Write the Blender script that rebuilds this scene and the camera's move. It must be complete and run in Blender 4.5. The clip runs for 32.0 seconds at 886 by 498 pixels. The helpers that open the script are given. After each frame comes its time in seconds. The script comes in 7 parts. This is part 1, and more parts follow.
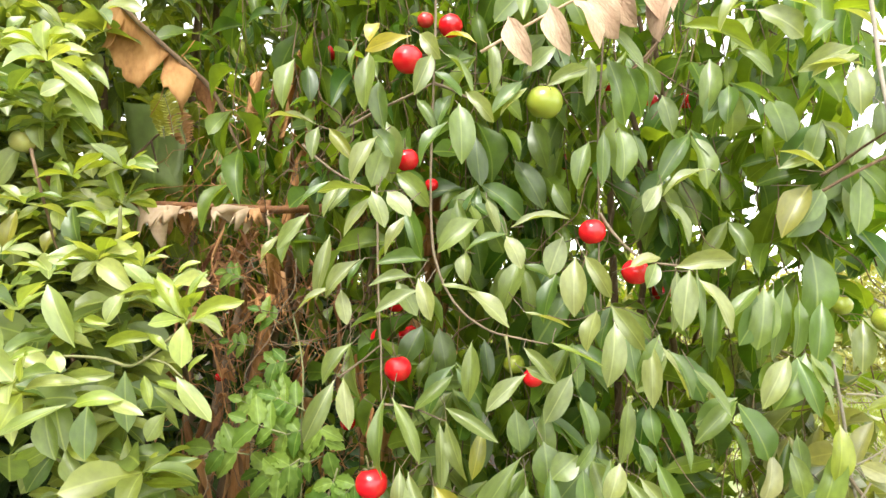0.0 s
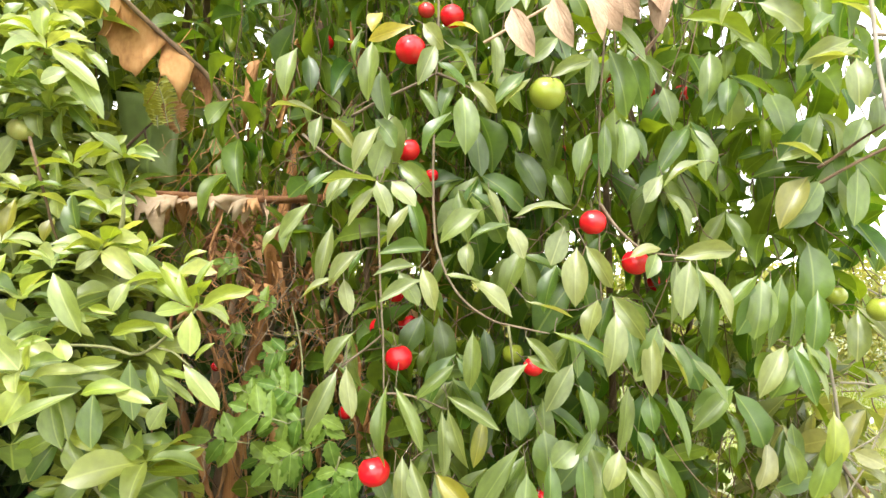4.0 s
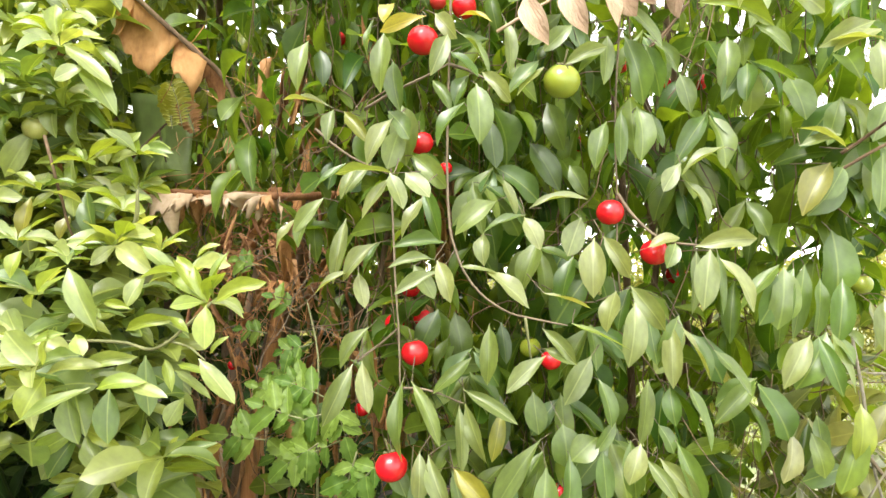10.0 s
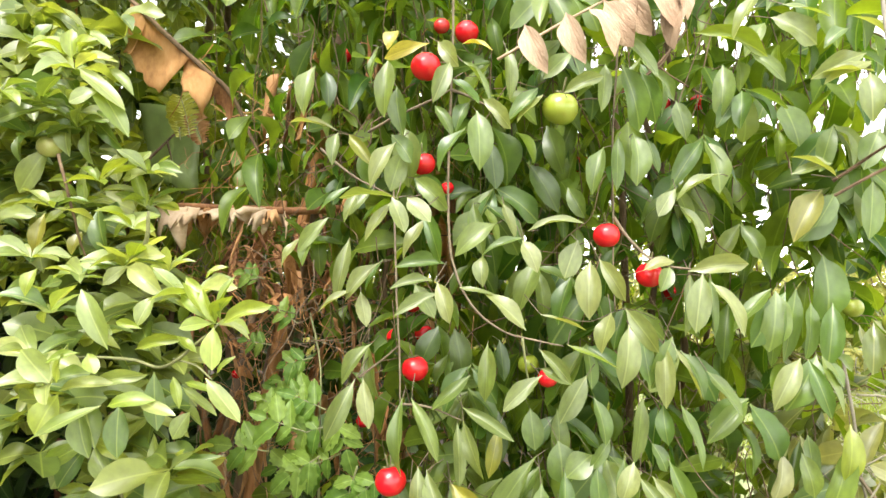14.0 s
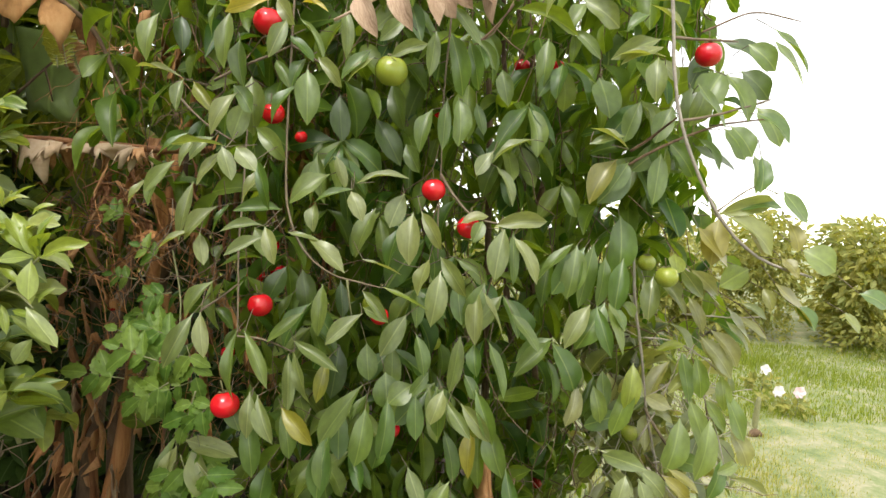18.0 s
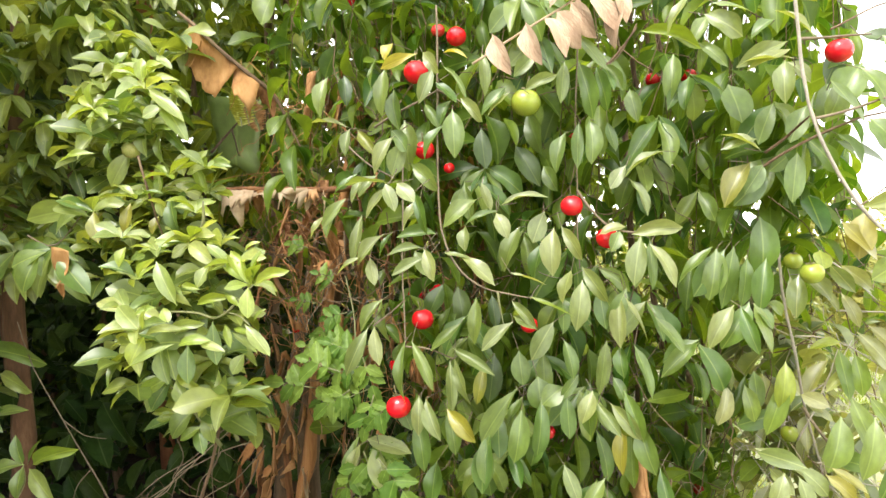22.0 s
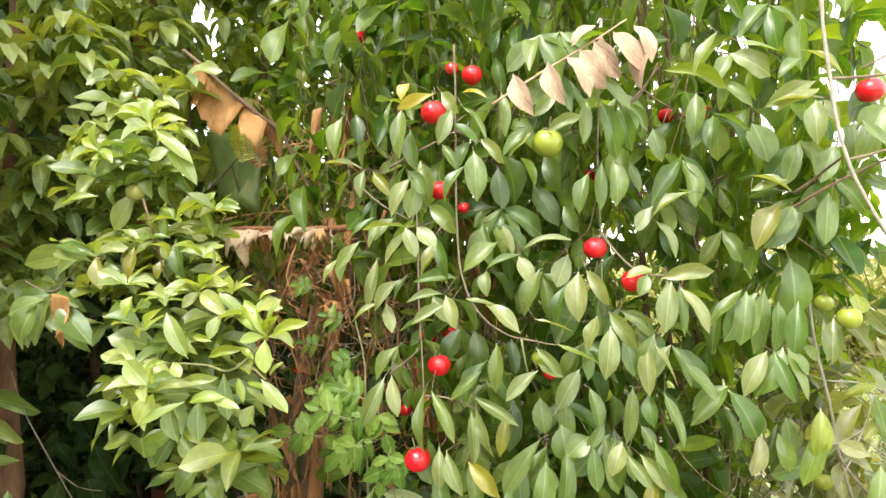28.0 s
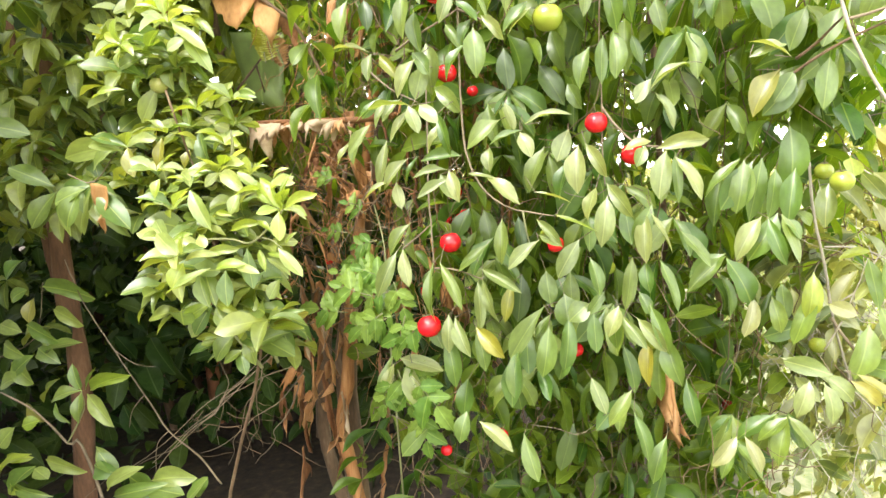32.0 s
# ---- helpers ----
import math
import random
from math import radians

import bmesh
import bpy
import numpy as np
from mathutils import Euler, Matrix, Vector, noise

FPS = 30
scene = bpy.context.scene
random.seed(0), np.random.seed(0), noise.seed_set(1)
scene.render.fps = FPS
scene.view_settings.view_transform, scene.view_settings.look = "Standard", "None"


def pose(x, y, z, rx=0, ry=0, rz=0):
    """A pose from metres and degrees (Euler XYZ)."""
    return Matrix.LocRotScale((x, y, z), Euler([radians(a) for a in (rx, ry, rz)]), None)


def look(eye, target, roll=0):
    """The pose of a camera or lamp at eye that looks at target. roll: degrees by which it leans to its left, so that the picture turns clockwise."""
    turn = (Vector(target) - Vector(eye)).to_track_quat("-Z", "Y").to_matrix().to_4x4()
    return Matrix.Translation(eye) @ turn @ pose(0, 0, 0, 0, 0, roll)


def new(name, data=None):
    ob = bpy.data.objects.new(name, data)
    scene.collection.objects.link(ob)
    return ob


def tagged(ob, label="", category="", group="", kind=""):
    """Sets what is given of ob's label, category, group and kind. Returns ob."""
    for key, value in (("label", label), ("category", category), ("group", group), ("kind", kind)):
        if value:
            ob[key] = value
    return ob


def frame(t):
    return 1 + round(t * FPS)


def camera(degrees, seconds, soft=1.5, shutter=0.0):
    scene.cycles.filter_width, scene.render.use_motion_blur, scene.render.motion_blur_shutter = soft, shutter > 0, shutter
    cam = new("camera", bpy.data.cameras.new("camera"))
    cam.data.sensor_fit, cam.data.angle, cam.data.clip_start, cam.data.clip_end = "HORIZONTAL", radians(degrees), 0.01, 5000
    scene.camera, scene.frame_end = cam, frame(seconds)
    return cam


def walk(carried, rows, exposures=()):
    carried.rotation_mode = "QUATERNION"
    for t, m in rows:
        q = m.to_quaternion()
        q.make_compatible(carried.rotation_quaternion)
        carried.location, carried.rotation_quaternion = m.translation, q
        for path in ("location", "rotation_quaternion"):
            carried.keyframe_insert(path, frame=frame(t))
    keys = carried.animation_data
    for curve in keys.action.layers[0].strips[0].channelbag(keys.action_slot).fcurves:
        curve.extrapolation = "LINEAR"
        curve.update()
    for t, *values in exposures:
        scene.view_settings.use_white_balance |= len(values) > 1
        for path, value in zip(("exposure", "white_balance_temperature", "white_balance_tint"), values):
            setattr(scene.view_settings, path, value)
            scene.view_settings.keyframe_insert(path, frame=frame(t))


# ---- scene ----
cam = camera(68.14, 32.0, soft=1.5)
PATH = [
    (0, (0.115, 0.111, 1.565), (-0.052, 2.104, 1.536), 0.4),
    (0.5, (0.108, 0.112, 1.566), (-0.094, 2.101, 1.548), 0.0),
    (1, (0.105, 0.111, 1.565), (-0.08, 2.103, 1.547), -0.0),
    (1.5, (0.105, 0.11, 1.564), (-0.108, 2.099, 1.536), 0.1),
    (2, (0.097, 0.105, 1.562), (-0.095, 2.094, 1.494), 0.9),
    (2.5, (0.082, 0.09, 1.569), (-0.102, 2.081, 1.522), 0.9),
    (3, (0.086, 0.093, 1.573), (-0.076, 2.087, 1.548), 1.1),
    (3.5, (0.095, 0.1, 1.566), (-0.034, 2.096, 1.523), 0.7),
    (5.5, (0.099, 0.109, 1.561), (-0.051, 2.103, 1.494), -0.0),
    (6, (0.103, 0.11, 1.559), (-0.023, 2.104, 1.484), -0.3),
    (6.5, (0.121, 0.109, 1.555), (0.008, 2.105, 1.489), -0.8),
    (7, (0.115, 0.114, 1.551), (-0.03, 2.108, 1.484), -1.1),
    (7.5, (0.116, 0.113, 1.551), (-0.032, 2.107, 1.487), -1.5),
    (8, (0.108, 0.109, 1.553), (-0.069, 2.1, 1.501), -1.1),
    (8.5, (0.106, 0.11, 1.551), (-0.057, 2.103, 1.503), -0.7),
    (9, (0.097, 0.11, 1.555), (-0.072, 2.102, 1.51), -0.6),
    (9.5, (0.097, 0.112, 1.557), (-0.085, 2.103, 1.504), -0.6),
    (10, (0.096, 0.114, 1.553), (-0.08, 2.105, 1.498), -0.2),
    (10.5, (0.1, 0.112, 1.555), (-0.069, 2.104, 1.489), 0.0),
    (11, (0.108, 0.109, 1.555), (-0.071, 2.099, 1.476), 0.1),
    (11.5, (0.104, 0.098, 1.561), (-0.069, 2.09, 1.504), 0.8),
    (12, (0.086, 0.097, 1.565), (-0.107, 2.087, 1.51), 0.5),
    (12.5, (0.095, 0.09, 1.575), (-0.094, 2.08, 1.524), 0.1),
    (13, (0.101, 0.093, 1.561), (-0.079, 2.084, 1.517), 0.2),
    (13.5, (0.103, 0.091, 1.577), (-0.09, 2.081, 1.529), 0.3),
    (15.5, (0.102, 0.095, 1.568), (-0.057, 2.089, 1.541), 0.9),
    (16, (0.097, 0.101, 1.564), (-0.06, 2.095, 1.522), 0.7),
    (16.5, (0.104, 0.102, 1.567), (-0.004, 2.098, 1.508), 0.5),
    (17, (0.086, 0.084, 1.578), (0.176, 2.075, 1.404), 0.5),
    (17.5, (0.117, 0.052, 1.585), (0.221, 2.04, 1.394), 1.1),
    (18, (0.247, 0.013, 1.595), (0.273, 2.001, 1.381), 3.2),
    (18.5, (0.328, -0.022, 1.603), (0.068, 1.942, 1.332), -0.3),
    (19, (0.335, -0.042, 1.611), (0.133, 1.931, 1.355), -0.2),
    (19.5, (0.329, -0.063, 1.606), (0.082, 1.902, 1.326), 0.0),
    (20, (0.322, -0.085, 1.598), (-0.073, 1.864, 1.385), -1.8),
    (20.5, (0.312, -0.083, 1.596), (-0.107, 1.862, 1.393), -1.6),
    (21, (0.288, -0.082, 1.593), (-0.132, 1.863, 1.39), -1.3),
    (21.5, (0.275, -0.08, 1.592), (-0.155, 1.863, 1.398), -1.4),
    (22, (0.26, -0.089, 1.598), (-0.161, 1.86, 1.438), -1.6),
    (22.5, (0.27, -0.098, 1.603), (-0.104, 1.863, 1.487), -1.5),
    (23, (0.267, -0.096, 1.601), (-0.077, 1.869, 1.461), -0.4),
    (23.5, (0.264, -0.102, 1.604), (-0.076, 1.863, 1.452), 0.6),
    (24, (0.256, -0.081, 1.604), (-0.073, 1.887, 1.482), 0.0),
    (24.5, (0.251, -0.073, 1.601), (-0.05, 1.898, 1.452), 0.3),
    (25, (0.246, -0.085, 1.607), (-0.072, 1.885, 1.478), -0.1),
    (25.5, (0.247, -0.089, 1.607), (-0.087, 1.878, 1.472), -1.1),
    (26, (0.245, -0.092, 1.609), (-0.128, 1.869, 1.487), -2.0),
    (26.5, (0.223, -0.096, 1.616), (-0.244, 1.846, 1.526), -1.5),
    (28.5, (0.194, -0.053, 1.629), (-0.179, 1.911, 1.561), -2.1),
    (29, (0.177, -0.056, 1.635), (-0.209, 1.907, 1.621), -2.1),
    (29.5, (0.18, -0.067, 1.632), (-0.232, 1.89, 1.622), -2.0),
    (30, (0.212, -0.063, 1.629), (-0.127, 1.906, 1.56), -2.2),
    (30.5, (0.271, -0.1, 1.603), (-0.175, 1.84, 1.41), -3.2),
    (31, (0.312, -0.104, 1.575), (-0.166, 1.816, 1.284), -4.0),
    (31.5, (0.295, -0.111, 1.561), (-0.18, 1.801, 1.215), -3.8),
    (32, (0.272, -0.106, 1.573), (-0.245, 1.796, 1.231), -3.7),
]
walk(cam, [(t, look(eye, target, roll)) for t, eye, target, roll in PATH], exposures=[(0, 1.57), (16.3, 1.58), (17.1, 1.12), (18.0, 0.60), (18.6, 0.7), (19.1, 1.0), (20.2, 1.22), (21.4, 1.28), (22.2, 1.5), (24, 1.4), (26, 1.39), (29.2, 1.63), (31, 1.83), (32, 1.9)])

# ---- world, sun ----
world = bpy.data.worlds.new("world")
scene.world = world
world.use_nodes = True
wn, wl = world.node_tree.nodes, world.node_tree.links
sky = wn.new("ShaderNodeTexSky")
sky.sky_type, sky.sun_disc = "NISHITA", False
sky.sun_elevation, sky.sun_rotation = radians(57), radians(200)
sky.air_density, sky.dust_density, sky.ozone_density = 1.0, 2.0, 1.0
grey = wn.new("ShaderNodeHueSaturation")
grey.inputs["Saturation"].default_value = 0.25
wl.new(sky.outputs[0], grey.inputs["Color"])
veil = wn.new("ShaderNodeMix")
veil.data_type = "RGBA"
veil.inputs[0].default_value = 0.7
veil.inputs[7].default_value = (10.5, 10.5, 10.2, 1)
wl.new(grey.outputs[0], veil.inputs[6])
wl.new(veil.outputs[2], wn["Background"].inputs["Color"])
wn["Background"].inputs["Strength"].default_value = 0.15
sun = new("sun", bpy.data.lights.new("sun", "SUN"))
sun.data.energy, sun.data.angle, sun.data.color = 1.85, radians(14), (1.0, 0.96, 0.9)
sun.matrix_world = look((0, 0, 0), (0.25, 0.6, -1.0))

# ---- materials ----


def nodes_of(name):
    m = bpy.data.materials.new(name)
    m.use_nodes = True
    return m, m.node_tree.nodes, m.node_tree.links, m.node_tree.nodes["Principled BSDF"]


def ramp(nodes, stops):
    r = nodes.new("ShaderNodeValToRGB")
    while len(r.color_ramp.elements) < len(stops):
        r.color_ramp.elements.new(0.5)
    for e, (pos, col) in zip(r.color_ramp.elements, stops):
        e.position, e.color = pos, (*col, 1)
    return r


def leaf_material(name, dark, light, glow, rough=0.4, clear=0.38, joined=False, spots=0.0, gloss=0.8):
    """A leaf: colour that varies from leaf to leaf, a pale midrib with side veins, gloss, and light that passes through."""
    m, n, l, p = nodes_of(name)
    dark, light = ((c[0] * 1.3, c[1] * 1.03, c[2] * 0.8) for c in (dark, light))
    uv = n.new("ShaderNodeUVMap")
    sep = n.new("ShaderNodeSeparateXYZ")
    l.new(uv.outputs[0], sep.inputs[0])
    which = n.new("ShaderNodeNewGeometry" if joined else "ShaderNodeObjectInfo")
    rand = which.outputs["Random Per Island" if joined else "Random"]
    base = ramp(n, [(0.0, dark), (0.55, [(a + b) / 2 for a, b in zip(dark, light)]), (1.0, light)])
    l.new(rand, base.inputs[0])
    blotch = n.new("ShaderNodeTexNoise")
    blotch.inputs["Scale"].default_value, blotch.inputs["Detail"].default_value = 55, 4
    co = n.new("ShaderNodeTexCoord")
    l.new(co.outputs["Object" if joined else "UV"], blotch.inputs["Vector"])
    if not joined:
        blotch.inputs["Scale"].default_value = 4.5
    vary = n.new("ShaderNodeMapRange")
    vary.inputs[1].default_value, vary.inputs[2].default_value = 0.3, 0.7
    vary.inputs[3].default_value, vary.inputs[4].default_value = 0.83, 1.17
    l.new(blotch.outputs["Fac"], vary.inputs[0])
    hsv = n.new("ShaderNodeHueSaturation")
    l.new(vary.outputs[0], hsv.inputs["Value"])
    l.new(base.outputs[0], hsv.inputs["Color"])
    # midrib and side veins
    off = n.new("ShaderNodeMath")
    off.operation = "SUBTRACT"
    off.inputs[1].default_value = 0.5
    l.new(sep.outputs[0], off.inputs[0])
    side = n.new("ShaderNodeMath")
    side.operation = "ABSOLUTE"
    l.new(off.outputs[0], side.inputs[0])
    rib = n.new("ShaderNodeMapRange")
    rib.inputs[1].default_value, rib.inputs[2].default_value = 0.012, 0.04
    rib.inputs[3].default_value, rib.inputs[4].default_value = 1, 0
    l.new(side.outputs[0], rib.inputs[0])
    slant = n.new("ShaderNodeMath")
    slant.operation = "MULTIPLY_ADD"
    slant.inputs[1].default_value = -0.55
    l.new(side.outputs[0], slant.inputs[0])
    l.new(sep.outputs[1], slant.inputs[2])
    wave = n.new("ShaderNodeMath")
    wave.operation = "MULTIPLY"
    wave.inputs[1].default_value = 75
    l.new(slant.outputs[0], wave.inputs[0])
    sine = n.new("ShaderNodeMath")
    sine.operation = "SINE"
    l.new(wave.outputs[0], sine.inputs[0])
    mix = n.new("ShaderNodeMix")
    mix.data_type = "RGBA"
    mix.inputs[7].default_value = (*[min(1, c * 1.5 + 0.03) for c in light], 1)
    fac = n.new("ShaderNodeMath")
    fac.operation = "MULTIPLY"
    fac.inputs[1].default_value = 0.42
    l.new(rib.outputs[0], fac.inputs[0])
    l.new(fac.outputs[0], mix.inputs[0])
    l.new(hsv.outputs[0], mix.inputs[6])
    col = mix.outputs[2]
    if spots:
        sp = n.new("ShaderNodeTexNoise")
        sp.inputs["Scale"].default_value, sp.inputs["Detail"].default_value = 9, 3
        l.new(co.outputs["UV"], sp.inputs["Vector"])
        sr = n.new("ShaderNodeMapRange")
        sr.inputs[1].default_value, sr.inputs[2].default_value = 0.62, 0.7
        sr.inputs[4].default_value = spots
        l.new(sp.outputs["Fac"], sr.inputs[0])
        sm = n.new("ShaderNodeMix")
        sm.data_type = "RGBA"
        sm.inputs[7].default_value = (0.16, 0.09, 0.03, 1)
        l.new(sr.outputs[0], sm.inputs[0])
        l.new(col, sm.inputs[6])
        col = sm.outputs[2]
    bump = n.new("ShaderNodeBump")
    bump.inputs["Strength"].default_value, bump.inputs["Distance"].default_value = 0.45, 0.001
    add = n.new("ShaderNodeMath")
    add.operation = "MULTIPLY_ADD"
    add.inputs[1].default_value = 0.05
    l.new(sine.outputs[0], add.inputs[0])
    l.new(blotch.outputs["Fac"], add.inputs[2])
    l.new(add.outputs[0], bump.inputs["Height"])
    l.new(col, p.inputs["Base Color"])
    p.inputs["Roughness"].default_value = rough
    p.inputs["Specular IOR Level"].default_value = gloss
    p.inputs["Coat Weight"].default_value = 0.6 * gloss if gloss > 0.5 else 0
    p.inputs["Coat Roughness"].default_value, p.inputs["Coat IOR"].default_value = rough + 0.06, 1.65
    l.new(bump.outputs[0], p.inputs["Normal"])
    tr = n.new("ShaderNodeBsdfTranslucent")
    tint = n.new("ShaderNodeMix")
    tint.data_type, tint.blend_type = "RGBA", "MULTIPLY"
    tint.inputs[0].default_value = 1
    tint.inputs[7].default_value = (*glow, 1)
    l.new(col, tint.inputs[6])
    l.new(tint.outputs[2], tr.inputs["Color"])
    both = n.new("ShaderNodeMixShader")
    both.inputs[0].default_value = clear
    l.new(p.outputs[0], both.inputs[1])
    l.new(tr.outputs[0], both.inputs[2])
    l.new(both.outputs[0], n["Material Output"].inputs["Surface"])
    return m


def rough_material(name, stops, scale=20, rough=0.8, bump=0.4, stretch=(1, 1, 1), dist=0.004, clear=0.0):
    """Bark, dry leaf, earth: two scales of noise through a colour ramp, with relief."""
    m, n, l, p = nodes_of(name)
    co, mp = n.new("ShaderNodeTexCoord"), n.new("ShaderNodeMapping")
    mp.inputs["Scale"].default_value = stretch
    l.new(co.outputs["Object"], mp.inputs[0])
    a, b = n.new("ShaderNodeTexNoise"), n.new("ShaderNodeTexNoise")
    a.inputs["Scale"].default_value, a.inputs["Detail"].default_value = scale, 6
    b.inputs["Scale"].default_value, b.inputs["Detail"].default_value = scale * 6, 4
    for t in (a, b):
        l.new(mp.outputs[0], t.inputs["Vector"])
    mixed = n.new("ShaderNodeMath")
    mixed.operation = "MULTIPLY_ADD"
    mixed.inputs[1].default_value = 0.35
    l.new(b.outputs["Fac"], mixed.inputs[0])
    half = n.new("ShaderNodeMath")
    half.operation = "MULTIPLY"
    half.inputs[1].default_value = 0.65
    l.new(a.outputs["Fac"], half.inputs[0])
    l.new(half.outputs[0], mixed.inputs[2])
    r = ramp(n, stops)
    l.new(mixed.outputs[0], r.inputs[0])
    l.new(r.outputs[0], p.inputs["Base Color"])
    bp = n.new("ShaderNodeBump")
    bp.inputs["Strength"].default_value, bp.inputs["Distance"].default_value = bump, dist
    l.new(mixed.outputs[0], bp.inputs["Height"])
    l.new(bp.outputs[0], p.inputs["Normal"])
    p.inputs["Roughness"].default_value = rough
    if clear:
        tr, both = n.new("ShaderNodeBsdfTranslucent"), n.new("ShaderNodeMixShader")
        both.inputs[0].default_value = clear
        l.new(r.outputs[0], tr.inputs["Color"])
        l.new(p.outputs[0], both.inputs[1])
        l.new(tr.outputs[0], both.inputs[2])
        l.new(both.outputs[0], n["Material Output"].inputs["Surface"])
    return m


def fruit_material(name, low, high, speck, rough=0.16):
    m, n, l, p = nodes_of(name)
    co, a = n.new("ShaderNodeTexCoord"), n.new("ShaderNodeTexNoise")
    a.inputs["Scale"].default_value, a.inputs["Detail"].default_value = 60, 5
    l.new(co.outputs["Object"], a.inputs["Vector"])
    r = ramp(n, [(0.25, speck), (0.42, low), (0.7, high)])
    l.new(a.outputs["Fac"], r.inputs[0])
    l.new(r.outputs[0], p.inputs["Base Color"])
    bp = n.new("ShaderNodeBump")
    bp.inputs["Strength"].default_value, bp.inputs["Distance"].default_value = 0.12, 0.001
    l.new(a.outputs["Fac"], bp.inputs["Height"])
    l.new(bp.outputs[0], p.inputs["Normal"])
    p.inputs["Roughness"].default_value = rough * 0.75
    p.inputs["Specular IOR Level"].default_value = 0.65
    p.inputs["Subsurface Weight"].default_value = 0.15
    p.inputs["Subsurface Radius"].default_value = (0.01, 0.004, 0.002)
    p.inputs["Subsurface Scale"].default_value = 0.6
    return m


GLOW = (1.9, 1.75, 0.6)
LEAF = {
    "g": leaf_material("leaf_green", (0.065, 0.155, 0.03), (0.155, 0.25, 0.075), GLOW),
    "p": leaf_material("leaf_light_green", (0.125, 0.205, 0.075), (0.215, 0.295, 0.135), GLOW),
    # d: leaves set further in, backlight and shade put into the darker green
    "d": leaf_material("leaf_shaded_green", (0.035, 0.085, 0.018), (0.07, 0.13, 0.026), GLOW),
    "b": leaf_material("leaf_bright_green", (0.13, 0.23, 0.025), (0.20, 0.30, 0.035), GLOW, clear=0.45),
    # w: sunlit side's silvery sheen put into a paler green
    "w": leaf_material("leaf_lit_side_green", (0.12, 0.19, 0.085), (0.215, 0.27, 0.15), GLOW, rough=0.3),
    "y": leaf_material("leaf_yellow", (0.33, 0.36, 0.04), (0.40, 0.42, 0.05), (1.2, 1.1, 0.6), spots=0.5),
    "y2": leaf_material("leaf_yellow_green", (0.15, 0.21, 0.03), (0.25, 0.28, 0.04), (1.3, 1.2, 0.6), spots=0.25),
    "y3": leaf_material("leaf_olive", (0.17, 0.21, 0.05), (0.24, 0.27, 0.06), (1.3, 1.2, 0.6), spots=0.3),
    "n": leaf_material("leaf_young", (0.165, 0.29, 0.035), (0.26, 0.38, 0.065), (1.35, 1.3, 0.45), clear=0.4, gloss=0.8),
    "m": leaf_material("leaf_mature", (0.075, 0.17, 0.035), (0.20, 0.30, 0.09), GLOW, gloss=0.75),
    "q": leaf_material("leaf_pale_young", (0.17, 0.28, 0.085), (0.28, 0.39, 0.16), GLOW, clear=0.4, gloss=0.9),
}
# inner tree leaves coloured darker than the near ones, in place of self-shadow
CLOUD = leaf_material("foliage_tree", (0.03, 0.095, 0.012), (0.125, 0.22, 0.03), GLOW, joined=True, gloss=0.45, rough=0.4, clear=0.5)
NEARCLOUD = leaf_material("foliage_near", (0.05, 0.14, 0.02), (0.16, 0.255, 0.065), GLOW, joined=True)
# paler copy of the tree foliage, sunlight on the open side put into it
LITSIDECLOUD = leaf_material("foliage_lit_side", (0.07, 0.135, 0.03), (0.23, 0.29, 0.155), GLOW, joined=True)
SHRUBCLOUD = leaf_material("foliage_shrub", (0.065, 0.14, 0.03), (0.215, 0.305, 0.08), GLOW, joined=True, gloss=0.6)
# low and far thicket leaves carry shade in their colour, upper ones light
SHADEDCLOUD = leaf_material("foliage_deep_shade", (0.012, 0.036, 0.009), (0.036, 0.07, 0.016), GLOW, joined=True, clear=0.1, gloss=0.12)
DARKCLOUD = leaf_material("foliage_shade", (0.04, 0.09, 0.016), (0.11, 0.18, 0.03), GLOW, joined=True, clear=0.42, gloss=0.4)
LITCLOUD = leaf_material("foliage_lit_canopy", (0.05, 0.11, 0.015), (0.17, 0.25, 0.03), GLOW, joined=True, clear=0.5, gloss=0.5)
HEDGECLOUD = leaf_material("foliage_hedge", (0.115, 0.175, 0.045), (0.25, 0.30, 0.10), GLOW, joined=True, rough=0.6, gloss=0.5)
WEED = leaf_material("weed_leaf", (0.06, 0.16, 0.025), (0.15, 0.27, 0.06), GLOW, rough=0.5, gloss=0.45)
BANANA = leaf_material("banana_leaf_green", (0.13, 0.23, 0.07), (0.17, 0.28, 0.09), GLOW, rough=0.5)
FERN = leaf_material("fern_yellow", (0.24, 0.31, 0.05), (0.33, 0.38, 0.06), GLOW, rough=0.6)
GREYTWIG = rough_material("grey_branch", [(0.3, (0.22, 0.19, 0.155)), (0.7, (0.42, 0.37, 0.30))], 50, 0.85)
TWIG = rough_material("twig_bark", [(0.3, (0.11, 0.08, 0.05)), (0.7, (0.25, 0.19, 0.125))], 60, 0.85)
GREENTWIG = rough_material("green_twig", [(0.3, (0.16, 0.17, 0.07)), (0.7, (0.27, 0.26, 0.12))], 80, 0.7)
BARK = rough_material("bark", [(0.3, (0.06, 0.038, 0.022)), (0.55, (0.16, 0.10, 0.055)), (0.75, (0.27, 0.19, 0.12))], 22, 0.9, 0.7, (1, 1, 0.25), 0.01)
DRY = rough_material("dry_leaf", [(0.28, (0.30, 0.14, 0.05)), (0.5, (0.52, 0.27, 0.11)), (0.75, (0.66, 0.42, 0.22))], 12, 0.75, 0.5, (3, 3, 0.6), 0.003, 0.3)
PALEDRY = rough_material("pale_dry_leaf", [(0.28, (0.38, 0.24, 0.135)), (0.5, (0.58, 0.42, 0.27)), (0.75, (0.72, 0.58, 0.42))], 18, 0.7, 0.5, (1, 1, 1), 0.003, 0.25)
